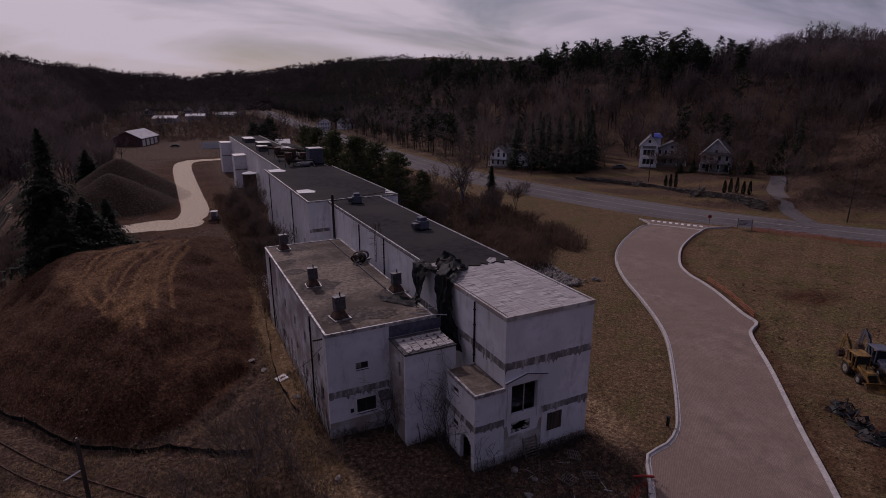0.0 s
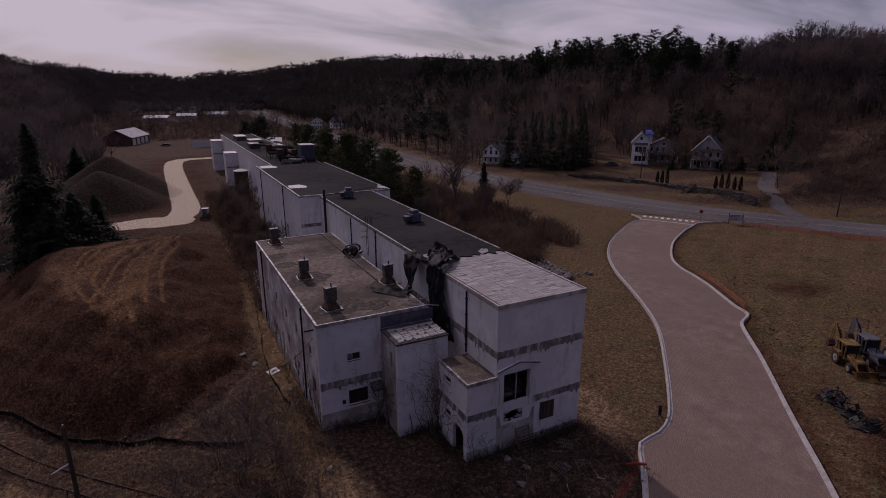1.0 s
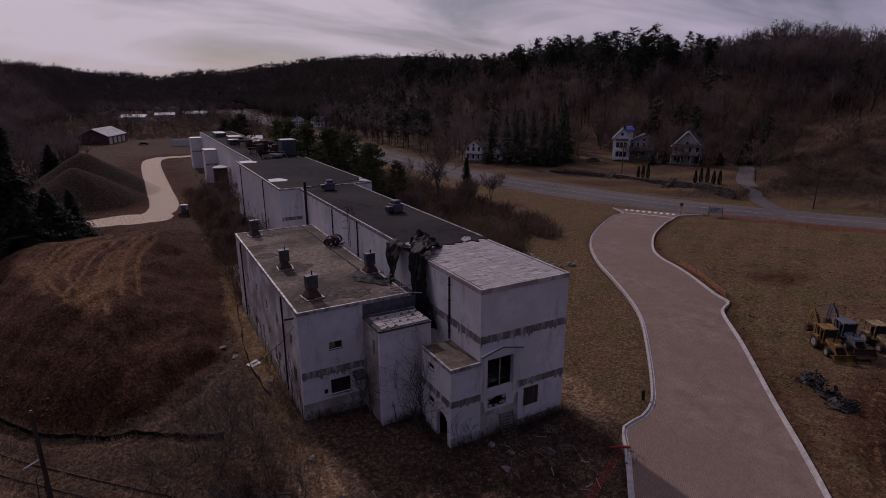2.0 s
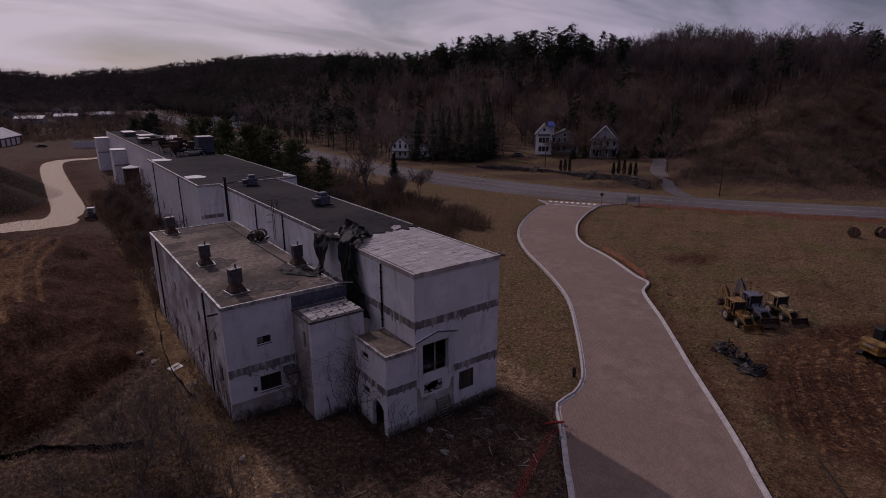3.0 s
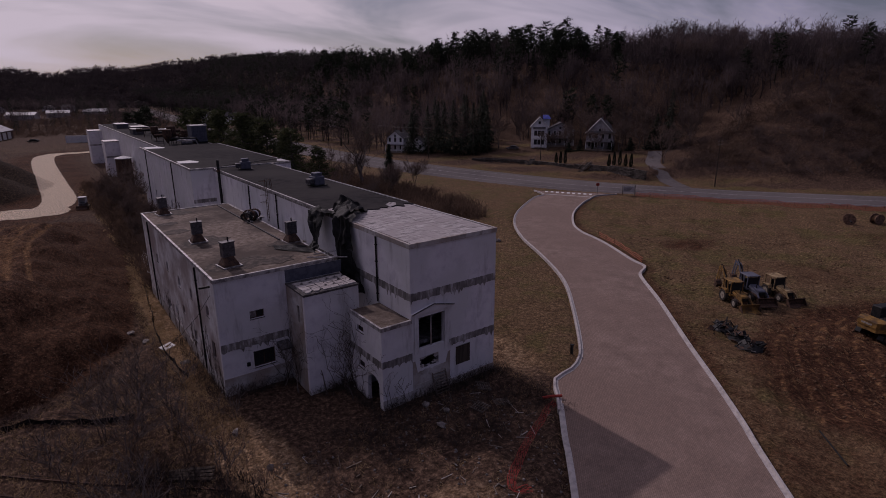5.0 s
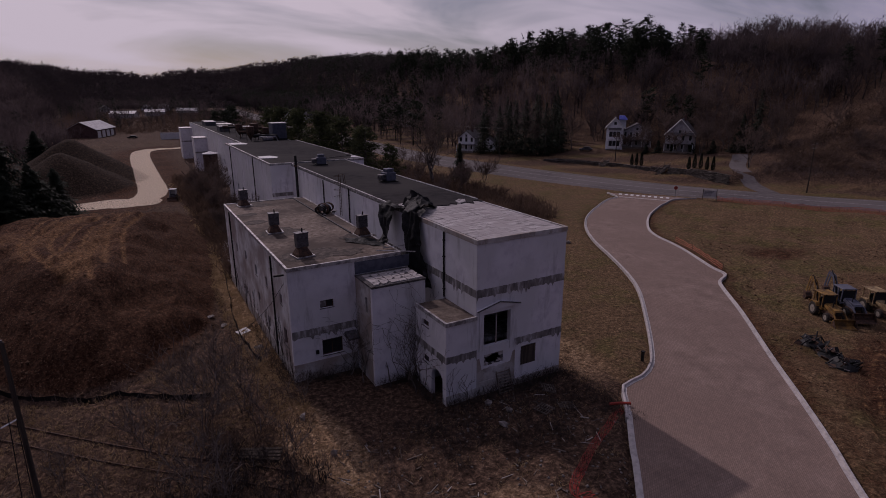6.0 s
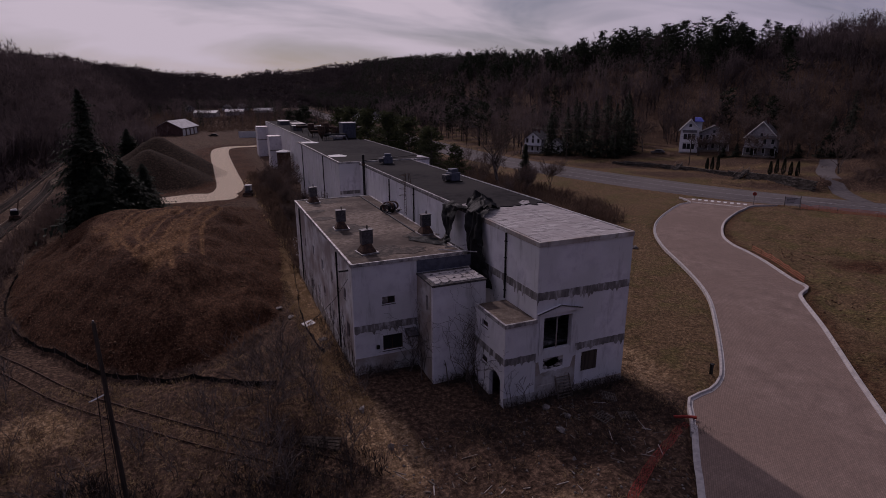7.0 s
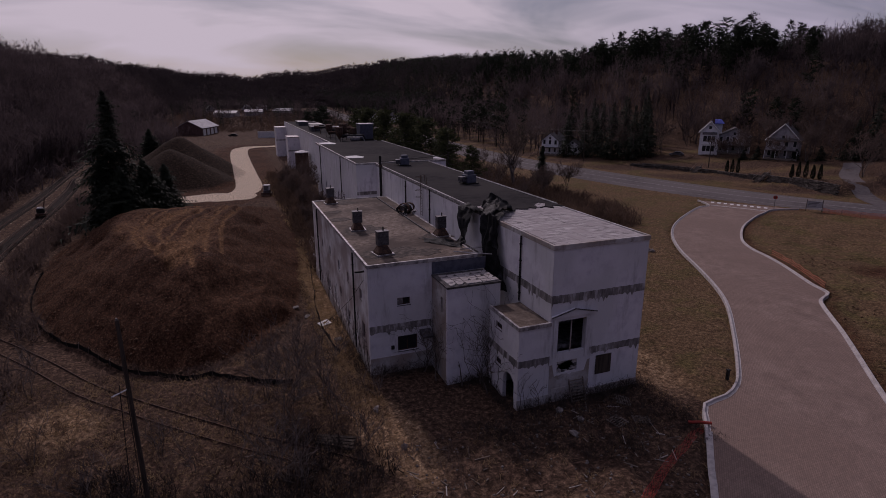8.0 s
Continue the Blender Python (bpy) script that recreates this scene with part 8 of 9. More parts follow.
def red_fence():
    """A red mesh strip that has fallen and lies along the verge."""
    t = thing("fallen_fence", "fallen red plastic fence strip lying on the verge", "fence")
    line = curve_through([(28.9, 23.9), (27.6, 23.5), (26.2, 22.8), (24.4, 22.0), (22.6, 21.0), (21.0, 19.9), (19.6, 19.0), (19.2, 18.2), (20.2, 18.0)], 0.25)
    left, right = offset_line(line, 0.28), offset_line(line, -0.28)
    lx = np.array(left); rx = np.array(right)
    zl, zr = ground_many(lx[:, 0], lx[:, 1]) + 0.06, ground_many(rx[:, 0], rx[:, 1]) + 0.06
    bm = bmesh.new()
    n = 9
    for i in range(len(line) - 1):
        for j in range(n):
            if (i + j) % 2 == 0 or j % 4 == 0:
                q = []
                for ii, jj in ((i, j), (i + 1, j), (i + 1, j + 0.62), (i, j + 0.62)):
                    f = jj / n
                    q.append(bm.verts.new((lx[ii, 0] * (1 - f) + rx[ii, 0] * f, lx[ii, 1] * (1 - f) + rx[ii, 1] * f, zl[ii] * (1 - f) + zr[ii] * f + 0.05 * math.sin(i * 0.9 + j))))
                bm.faces.new(q)
    part("mesh_strip", bm, M_RED, t)
    part("roll", tube(bmesh.new(), [(28.0, 24.5, 0.2), (28.7, 24.2, 0.22), (29.4, 23.8, 0.2)], 0.11, 7), M_RED, t)
    part("stake", tube(bmesh.new(), [(28.7, 24.4, -0.1), (28.75, 24.4, 1.2)], 0.025, 4), M_POLE, t)


red_fence()


# ---- machines ----
def wheel(parent, x, y, r, w):
    bm = bmesh.new()
    n = 20
    rings = [[bm.verts.new((x + u, y + rr * math.cos(2 * math.pi * i / n), r + rr * math.sin(2 * math.pi * i / n))) for i in range(n)]
             for u, rr in ((-w / 2, r * 0.62), (-w / 2, r * 0.9), (-w * 0.36, r), (w * 0.36, r), (w / 2, r * 0.9), (w / 2, r * 0.62))]
    for r0, r1 in zip(rings, rings[1:] + rings[:1]):
        for i in range(n):
            bm.faces.new((r0[i], r0[(i + 1) % n], r1[(i + 1) % n], r1[i]))
    wh = part("wheel", bmesh.new(), M_TYRE, parent)
    ty = part("tyre", bm, M_TYRE, wh)
    part("rim", tube(bmesh.new(), [(x - w * 0.4, y, r), (x + w * 0.4, y, r)], r * 0.61, 16), M_RIM, wh)
    part("hub", tube(bmesh.new(), [(x - w * 0.5, y, r), (x + w * 0.5, y, r)], r * 0.2, 8), M_RIM, wh)


def backhoe(x, y, turn, paint, label, hoe=True, cab=True):
    """A backhoe loader that faces +y: wheels, bonnet, cab, loader arms and bucket, folded hoe."""
    t = thing("backhoe_loader", label, "backhoe", pose(x, y, ground_at(x, y) - 0.03, 0, 0, turn) @ Matrix.Scale(0.93, 4))
    for sx in (-0.85, 0.85):
        wheel(t, sx, -0.9, 0.74, 0.45)
        wheel(t, sx * 0.95, 1.35, 0.5, 0.34)
    part("chassis", boxes((-0.45, 0.45, -1.7, 1.9, 0.5, 0.95), bevel=0.03), M_RUST, t)
    bm = bmesh.new()
    side_prism(bm, [(0.2, 0.95), (2.0, 0.95), (2.05, 1.35), (1.9, 1.5), (0.2, 1.7)], -0.42, 0.42)
    part("bonnet", bm, paint, t)
    part("grille", boxes((-0.36, 0.36, 2.051, 2.08, 0.98, 1.34)), M_BLACKMETAL, t)
    part("exhaust", tube(bmesh.new(), [(0.2, 1.2, 1.55), (0.2, 1.2, 2.3)], 0.05, 6), M_BLACKMETAL, t)
    for sx in (-1, 1):
        bm = bmesh.new()
        side_prism(bm, [(-1.55, 1.35), (-1.3, 1.58), (-0.4, 1.58), (-0.2, 1.2), (-0.3, 1.2), (-0.5, 1.48), (-1.25, 1.48), (-1.45, 1.3)], sx * 0.85 - 0.22, sx * 0.85 + 0.22)
        part("mudguard", bm, paint, t)
    frame_paint = paint if cab else M_BLACKMETAL
    c = part("cab", boxes((-0.75, 0.75, -1.5, 0.2, 0.95, 1.1)), frame_paint, t)
    for a in (-0.72, 0.72):
        for b in (-1.45, -0.5, 0.15):
            part("cab_post", boxes((a - 0.05, a + 0.05, b - 0.05, b + 0.05, 1.1, 2.62)), frame_paint, c)
    part("roof", boxes((-0.80, 0.80, -1.55, 0.28, 2.622, 2.73), bevel=0.04), paint if cab else M_BLUEGREY, c)
    for sx in (-0.6, 0.45):
        part("work_lamp", boxes((sx, sx + 0.16, 0.283, 0.34, 2.63, 2.74)), M_BLACKMETAL, c)
    part("glass", boxes((-0.66, 0.66, 0.14, 0.16, 1.2, 2.55)), M_GLASS, c)
    part("seat", boxes((-0.3, 0.3, -1.0, -0.5, 1.1, 1.55), (-0.3, 0.3, -1.1, -0.98, 1.55, 2.05)), M_BLACKMETAL, c)
    for sx in (-0.62, 0.55):
        bm = bmesh.new()
        side_prism(bm, [(0.35, 1.45), (0.45, 1.7), (2.2, 1.25), (3.0, 0.5), (2.85, 0.4), (2.1, 1.02)], sx, sx + 0.09)
        part("loader_arm", bm, paint, t)
    bm = bmesh.new()
    side_prism(bm, [(2.85, 0.15), (3.75, 0.05), (3.75, 0.12), (3.0, 0.25), (2.98, 0.75), (3.2, 0.98), (3.14, 1.04), (2.86, 0.82)], -1.12, 1.12)
    part("loader_bucket", bm, M_RUST if paint is not M_YELLOW else paint, t, "wide front loader bucket")
    for sx in (-1.12, 1.09):
        bm = bmesh.new()
        side_prism(bm, [(2.9, 0.2), (3.7, 0.1), (3.1, 0.98), (2.9, 0.8)], sx, sx + 0.03)
        part("bucket_side", bm, M_RUST, t)
    if hoe:
        for sx in (-0.17, 0.13):
            bm = bmesh.new()
            side_prism(bm, [(-1.75, 0.75), (-2.05, 2.2), (-2.75, 3.35), (-3.55, 3.55), (-3.6, 3.38), (-2.85, 3.1), (-2.3, 2.1), (-2.0, 0.75)], sx, sx + 0.05)
            part("boom", bm, paint, t)
            bm = bmesh.new()
            side_prism(bm, [(-3.45, 3.7), (-3.7, 3.6), (-4.15, 1.7), (-3.95, 1.6), (-3.6, 3.1)], sx - 0.03, sx + 0.02)
            part("dipper", bm, paint, t)
        for k in range(4):
            part("web", boxes((-0.12, 0.13, -2.0 - 0.25 * k, -1.94 - 0.25 * k, 1.1 + 0.55 * k, 1.2 + 0.55 * k)), paint, t)
        part("ram", tube(bmesh.new(), [(0.0, -2.2, 2.6), (0.0, -3.4, 3.75)], 0.06, 6), M_BLACKMETAL, t)
        part("ram", tube(bmesh.new(), [(0.0, -1.8, 1.0), (0.0, -2.3, 2.7)], 0.07, 6), M_BLACKMETAL, t)
        bm = bmesh.new()
        side_prism(bm, [(-4.2, 1.65), (-3.75, 1.55), (-3.45, 1.15), (-3.7, 0.7), (-4.25, 0.85), (-4.1, 1.2)], -0.35, 0.35)
        part("hoe_bucket", bm, M_RUST, t)
        for sx in (-0.9, 0.9):
            part("stabiliser", tube(bmesh.new(), [(sx * 0.5, -1.75, 0.7), (sx * 1.15, -1.8, 1.5)], 0.08, 5), paint, t)
    return t


backhoe(61.0, 26.5, 147, M_YELLOW, "worn yellow backhoe loader with its arm folded up")
backhoe(63.6, 26.0, 147, M_BLUEGREY, "dark blue-grey backhoe loader beside a yellow one", cab=True)
backhoe(67.1, 24.6, 152, mat("cream_yellow_paint", [(0.3, (0.26, 0.17, 0.08)), (0.6, (0.40, 0.30, 0.16))], 3.0, 0.7, 0.1, big=(0.15, 0.095, 0.05), big_scale=1.6),
        "faded cream-yellow loader tractor without a rear arm", hoe=False)


def excavator(x, y, turn, label="orange-yellow tracked excavator on churned mud", scale=1.0, group=""):
    t = thing("excavator", label, "excavator", pose(x, y, ground_at(x, y) - 0.03, 0, 0, turn), group)
    for sx in (-1.1, 1.1):
        bm = bmesh.new()
        side_prism(bm, [(-1.8, 0.35), (-1.5, 0.0), (1.5, 0.0), (1.8, 0.35), (1.6, 0.75), (-1.6, 0.75)], sx - 0.28, sx + 0.28)
        tr = part("track", bm, M_BLACKMETAL, t, "muddy crawler track")
        for k in range(5):
            part("roller", tube(bmesh.new(), [(sx - 0.3, -1.3 + 0.65 * k, 0.36), (sx + 0.3, -1.3 + 0.65 * k, 0.36)], 0.2, 10), M_RUST, tr)
    part("turntable", tube(bmesh.new(), [(0, 0, 0.6), (0, 0, 1.0)], 0.75, 16), M_BLACKMETAL, t)
    bm = bmesh.new()
    prism(bm, [(-1.3, 1.4), (-1.35, -1.4), (-0.9, -2.2), (0.9, -2.2), (1.35, -1.4), (1.3, 1.4)], 1.0, 1.45)
    part("body", bm, M_YELLOW, t)
    bm = bmesh.new()
    prism(bm, [(-1.35, -0.9), (-1.35, -1.5), (-0.95, -2.3), (0.95, -2.3), (1.35, -1.5), (1.35, -0.9)], 1.452, 2.0)
    cw = part("counterweight", bm, M_YELLOW, t, "orange-yellow rounded counterweight")
    part("brand_panel", boxes((-0.5, 0.5, -2.33, -2.302, 1.62, 1.80)), M_RIM, cw, "pale lettering panel")
    part("engine_cover", boxes((0.0, 1.25, -0.85, 1.2, 1.452, 2.05), bevel=0.06), M_BLACKMETAL, t)
    for k in range(6):
        part("vent_slat", boxes((0.15, 1.1, -0.6 + 0.25 * k, -0.52 + 0.25 * k, 2.052, 2.08)), M_RUST, t)
    for sx in (-0.3, 0.05):
        part("handrail", tube(bmesh.new(), [(sx + 0.3, -0.8, 2.03), (sx + 0.3, -0.8, 2.4), (sx + 0.3, 0.9, 2.4), (sx + 0.3, 0.9, 2.03)], 0.025, 5), M_BLACKMETAL, t)
    cabp = part("cab", boxes((-1.25, -0.2, -0.4, 1.35, 1.452, 2.95), bevel=0.1), M_BLACKMETAL, t, "dark glazed cab")
    part("window", boxes((-1.27, -1.255, -0.2, 1.1, 1.95, 2.8)), M_GLASS, cabp)
    part("window", boxes((-1.1, -0.35, 1.352, 1.37, 1.8, 2.85)), M_GLASS, cabp)
    for p, q, r0, name in (((0.2, 1.2, 1.7), (0.2, 3.4, 3.9), 0.28, "boom"), ((0.2, 3.4, 3.9), (0.2, 5.4, 3.5), 0.24, "boom"), ((0.2, 5.4, 3.5), (0.2, 5.9, 1.1), 0.18, "dipper")):
        part(name, tube(bmesh.new(), [p, q], [r0, r0 * 0.8], 4), M_YELLOW, t)
    bm = bmesh.new()
    side_prism(bm, [(5.7, 1.2), (6.2, 1.2), (6.2, 0.5), (5.8, 0.2), (5.3, 0.6)], -0.3, 0.7)
    part("bucket", bm, M_RUST, t)
    return t


excavator(63.8, 13.6, -112)


def small_dozer(x, y, turn):
    t = thing("skid_loader", "small white and black loader parked on the lane", "loader", pose(x, y, ground_at(x, y), 0, 0, turn))
    for sx in (-0.75, 0.75):
        bm = bmesh.new()
        side_prism(bm, [(-1.0, 0.2), (-0.8, 0), (0.8, 0), (1.0, 0.2), (0.9, 0.6), (-0.9, 0.6)], sx - 0.2, sx + 0.2)
        part("track", bm, M_BLACKMETAL, t)
    part("body", boxes((-0.6, 0.6, -1.0, 0.9, 0.45, 1.15), bevel=0.06), M_STEEL, t)
    part("cab", boxes((-0.62, -0.52, -0.6, 0.5, 1.152, 2.2), (0.52, 0.62, -0.6, 0.5, 1.152, 2.2), (-0.52, 0.52, -0.62, -0.55, 1.152, 2.2)), M_PAINTLINE, t)
    part("roof", boxes((-0.7, 0.7, -0.7, 0.6, 2.202, 2.3)), M_PAINTLINE, t)
    part("bucket", side_prism(bmesh.new(), [(1.0, 0.1), (1.6, 0.05), (1.2, 0.3), (1.15, 0.7), (1.0, 0.7)], -1.0, 1.0), M_RUST, t)


small_dozer(7.8, 128.2, 160)


def scrap_heap(x, y, seed, n, label):
    rng = random.Random(seed)
    t = thing("scrap_heap", label, "scrap heap", pose(x, y, ground_at(x, y) - 0.05))
    for k in range(n):
        a, d = rng.uniform(0, 6.28), rng.uniform(0, 1.2)
        z = max(0.12, 0.75 - 0.5 * d) * rng.uniform(0.3, 1)
        m = pose(d * math.cos(a) * 1.3, d * math.sin(a), z, rng.uniform(-60, 60), rng.uniform(-60, 60), rng.uniform(0, 360))
        kind = k % 3
        if kind == 0:
            bm = boxes((-0.5, 0.5, -0.05, 0.05, -0.03, 0.03), m=m)
            part("bar", bm, rng.choice((M_BLACKMETAL, M_RUST, M_STEEL)), t)
        elif kind == 1:
            L = rng.uniform(0.3, 0.8)
            p = [m @ Vector((-L, 0, 0)), m @ Vector((0, 0.15, 0.1)), m @ Vector((L, -0.1, 0))]
            part("pipe", tube(bmesh.new(), p, 0.06, 6), M_BLACKMETAL, t)
        else:
            part("plate", boxes((-0.35, 0.35, -0.28, 0.28, -0.02, 0.02), m=m), rng.choice((M_BLACKMETAL, M_RUST)), t)
    bm = bmesh.new()
    bmesh.ops.create_icosphere(bm, subdivisions=2, radius=1.0)
    for v in bm.verts:
        v.co = Vector((v.co.x * 1.3, v.co.y, max(v.co.z, 0) * 0.5)) + 0.2 * noise.noise_vector(v.co * 2 + Vector((seed, 0, 0)))
    part("core", bm, M_BLACKMETAL, t)


scrap_heap(52.0, 23.2, 3, 30, "dark heap of scrap metal beside the driveway")
scrap_heap(51.2, 21.2, 4, 30, "heap of dark twisted scrap beside another heap")
scrap_heap(49.9, 19.5, 6, 26, "low heap of rusty scrap and rubble")
t = thing("drainpipe", "long black pipe lying in the dead grass", "pipe")
part("pipe", tube(bmesh.new(), [(40.6, 10.6, ground_at(40.6, 10.6) + 0.1), (37.6, 8.0, ground_at(37.6, 8.0) + 0.1)], 0.055, 7), M_BLACKMETAL, t)


M_REEL = mat("weathered_reel_boards", [(0.35, (0.09, 0.055, 0.04)), (0.65, (0.20, 0.125, 0.09))], 3.0, 0.9, 0.3)


def reel(x, y, turn, axle):
    t = thing("cable_reel", "large rusty brown cable reel standing on the grass", "cable reel", pose(x, y, ground_at(x, y), 0, 0, turn), "cable reels")
    for dx in (-0.6, 0.5):
        part("flange", tube(bmesh.new(), [(dx, 0, 0.95), (dx + 0.12, 0, 0.95)], 0.95, 22), M_REEL, t)
    part("drum", tube(bmesh.new(), [(-0.5, 0, 0.95), (0.5, 0, 0.95)], 0.6, 16), M_CLOD, t)
    if axle:
        part("axle", tube(bmesh.new(), [(-2.6, 0, 0.95), (2.6, 0, 0.95)], 0.1, 7), M_BLACKMETAL, t)


reel(117.6, 33.8, 25, True)
reel(122.0, 30.9, 60, False)

sheet = thing("plastic_sheeting", "crumpled white plastic sheeting on the bank by the factory", "sheeting")
ob = fold_sheet("sheet", [((9.9, 68.0, 0.25), (10.7, 68.4, 0.9)), ((10.0, 72.0, 0.3), (10.9, 72.2, 1.1)), ((10.2, 77.0, 0.35), (11.2, 77.0, 1.2)), ((10.4, 83.0, 0.3), (11.3, 83.4, 1.0))], 40, 8, 0.12, 12, sheet)
ob.data.materials.clear(); ob.data.materials.append(M_SIDING)


# ---- houses and sheds ----
def house(x, y, turn, w, l, h, rise, wall, roof, label, windows=True, porch=False, z=None, chimney=True):
    """A gabled house: walls with window openings built up, roof slabs with eaves, chimney."""
    t = thing("house", label, "house", pose(x, y, (ground_at(x, y) if z is None else z) - 0.3, 0, 0, turn))
    bm = bmesh.new()
    prof = [(-w / 2, 0), (w / 2, 0), (w / 2, h), (0, h + rise), (-w / 2, h)]
    a = [bm.verts.new((u, -l / 2, v)) for u, v in prof]
    b = [bm.verts.new((u, l / 2, v)) for u, v in prof]
    bm.faces.new(a); bm.faces.new(b[::-1])
    for i in range(5):
        bm.faces.new((a[(i + 1) % 5], a[i], b[i], b[(i + 1) % 5]))
    bmesh.ops.recalc_face_normals(bm, faces=bm.faces[:])
    part("wall", bm, wall, t)
    for s_ in (-1, 1):
        bm = bmesh.new()
        e = 0.45
        k = rise / (w / 2)
        pr = [(0, h + rise + 0.03), (s_ * (w / 2 + e), h - e * k + 0.03), (s_ * (w / 2 + e), h - e * k + 0.22), (0, h + rise + 0.22)]
        aa = [bm.verts.new((u, -l / 2 - 0.4, v)) for u, v in pr]
        bb = [bm.verts.new((u, l / 2 + 0.4, v)) for u, v in pr]
        bm.faces.new(aa); bm.faces.new(bb[::-1])
        for i in range(4):
            bm.faces.new((aa[(i + 1) % 4], aa[i], bb[i], bb[(i + 1) % 4]))
        bmesh.ops.recalc_face_normals(bm, faces=bm.faces[:])
        part("roof", bm, roof, t)
    if windows:
        floors = 2 if h > 4.2 else 1
        ends = ((-1, -l / 2), (1, l / 2)) if windows is True else ((1, l / 2),)
        for f in range(floors):
            z0 = 1.1 + f * 2.8
            n = max(2, int(w / 1.8))
            for k in range(n):
                u = -w / 2 + w * (k + 0.5) / n
                for s_, yy in ends:
                    wi = part("window", boxes((u - 0.5, u + 0.5, min(yy, yy + s_ * 0.05), max(yy, yy + s_ * 0.05), z0 - 0.08, z0 + 1.58)), M_PAINTLINE, t)
                    part("pane", boxes((u - 0.40, u + 0.40, min(yy + s_ * 0.052, yy + s_ * 0.07), max(yy + s_ * 0.052, yy + s_ * 0.07), z0, z0 + 1.5)), M_GLASS, wi)
            n = max(2, int(l / 2.8))
            for k in range(n):
                v = -l / 2 + l * (k + 0.5) / n
                for s_, xx in ((-1, -w / 2), (1, w / 2)):
                    wi = part("window", boxes((min(xx, xx + s_ * 0.05), max(xx, xx + s_ * 0.05), v - 0.5, v + 0.5, z0 - 0.08, z0 + 1.58)), M_PAINTLINE, t)
                    part("pane", boxes((min(xx + s_ * 0.052, xx + s_ * 0.07), max(xx + s_ * 0.052, xx + s_ * 0.07), v - 0.4, v + 0.4, z0, z0 + 1.5)), M_GLASS, wi)
        if windows is True:
            part("attic_window", boxes((-0.35, 0.35, -l / 2 - 0.05, -l / 2 - 0.002, h + 0.5, h + 1.3)), M_GLASS, t)
    if chimney:
        part("chimney", boxes((0.4, 1.1, -0.4, 0.4, h + rise * 0.5, h + rise + 1.3)), M_BARNWALL, t)
    if porch:
        part("porch_roof", boxes((-w / 2 - 0.2, w / 2 + 0.2, -l / 2 - 2.2, -l / 2 - 0.01, 2.7, 2.9)), roof, t)
        for u in (-w / 2, -w / 6, w / 6, w / 2 - 0.15):
            part("porch_post", boxes((u, u + 0.15, -l / 2 - 2.1, -l / 2 - 1.95, 0, 2.7)), M_SIDING, t)
        part("porch_deck", boxes((-w / 2 - 0.2, w / 2 + 0.2, -l / 2 - 2.2, -l / 2 - 0.01, 0.0, 0.5)), M_WOOD, t)
    return t


def bay(parent, u, y, w, z0, z1, floors=2):
    """A bay on a gable front: panelled body, tall panes on each floor and a sloping lead roof."""
    b_ = part("bay", boxes((u - w / 2, u + w / 2, y - 0.7, y - 0.003, z0, z1)), M_SIDING, parent, "white two-storey bay")
    for f in range(floors):
        zz = z0 + 0.9 + f * (z1 - z0) / floors
        for k in range(3):
            x0 = u - w / 2 + 0.18 + k * (w - 0.2) / 3
            part("pane", boxes((x0, x0 + (w - 0.7) / 3, y - 0.74, y - 0.702, zz, zz + 1.75)), M_GLASS, b_)
        part("cornice", boxes((u - w / 2 - 0.12, u + w / 2 + 0.12, y - 0.85, y - 0.003, z0 + (f + 1) * (z1 - z0) / floors - 0.16, z0 + (f + 1) * (z1 - z0) / floors + 0.003)), M_PAINTLINE, b_)
    part("bay_roof", side_prism(bmesh.new(), [(y - 0.95, z1 + 0.006), (y - 0.003, z1 + 0.006), (y - 0.003, z1 + 0.75)], u - w / 2 - 0.2, u + w / 2 + 0.2), M_SHINGLE, b_)
    return b_


h1 = house(150.8, 142.5, -46, 5.6, 8.5, 7.6, 3.0, M_SIDING, M_SHINGLE, "white two-storey gabled house with a blue tarpaulin on its roof", windows="sides")
bay(h1, 0.0, -4.25, 3.9, 0.4, 6.6)
part("attic_window", boxes((-0.4, 0.4, -4.3, -4.252, 8.4, 9.3)), M_GLASS, h1)
for s_ in (-1, 1):
    bm = bmesh.new()
    tube(bm, [(s_ * 3.3, -4.72, 7.15), (0, -4.72, 10.75)], 0.14, 4)
    part("bargeboard", bm, M_PAINTLINE, h1, "white bargeboard on the gable")
part("dormer", boxes((0.2, 3.6, 1.2, 4.0, 6.9, 9.9)), M_SIDING, h1)
bm = tube(bmesh.new(), [(2.0, 2.6, 9.85), (2.0, 2.6, 10.0), (2.0, 2.6, 11.2)], [2.9, 2.9, 1.5], 4)
bmesh.ops.rotate(bm, verts=bm.verts[:], cent=(2.0, 2.6, 0), matrix=Matrix.Rotation(math.pi / 4, 3, "Z"))
part("tarpaulin", bm, M_BLUETARP, h1, "blue tarpaulin over the dormer roof")
house(158.3, 139.4, -46, 9.5, 7.0, 5.6, 2.6, M_SIDING_GREY, M_SHINGLE, "pale set-back wing of the white house with a porch", porch=True)
h3 = house(161.0, 123.0, -57, 8.6, 11, 5.8, 4.6, M_SIDING_GREY, M_SHINGLE, "steep-gabled weathered house with a porch", porch=True)
part("pent_roof", side_prism(bmesh.new(), [(-6.35, 5.75), (-5.503, 5.75), (-5.503, 6.35)], -4.5, 4.5), M_SHINGLE, h3)
for s_ in (-1, 1):
    part("bargeboard", tube(bmesh.new(), [(s_ * 4.75, -5.97, 5.45), (0, -5.97, 10.55)], 0.16, 4), M_PAINTLINE, h3, "pale bargeboard on the gable")
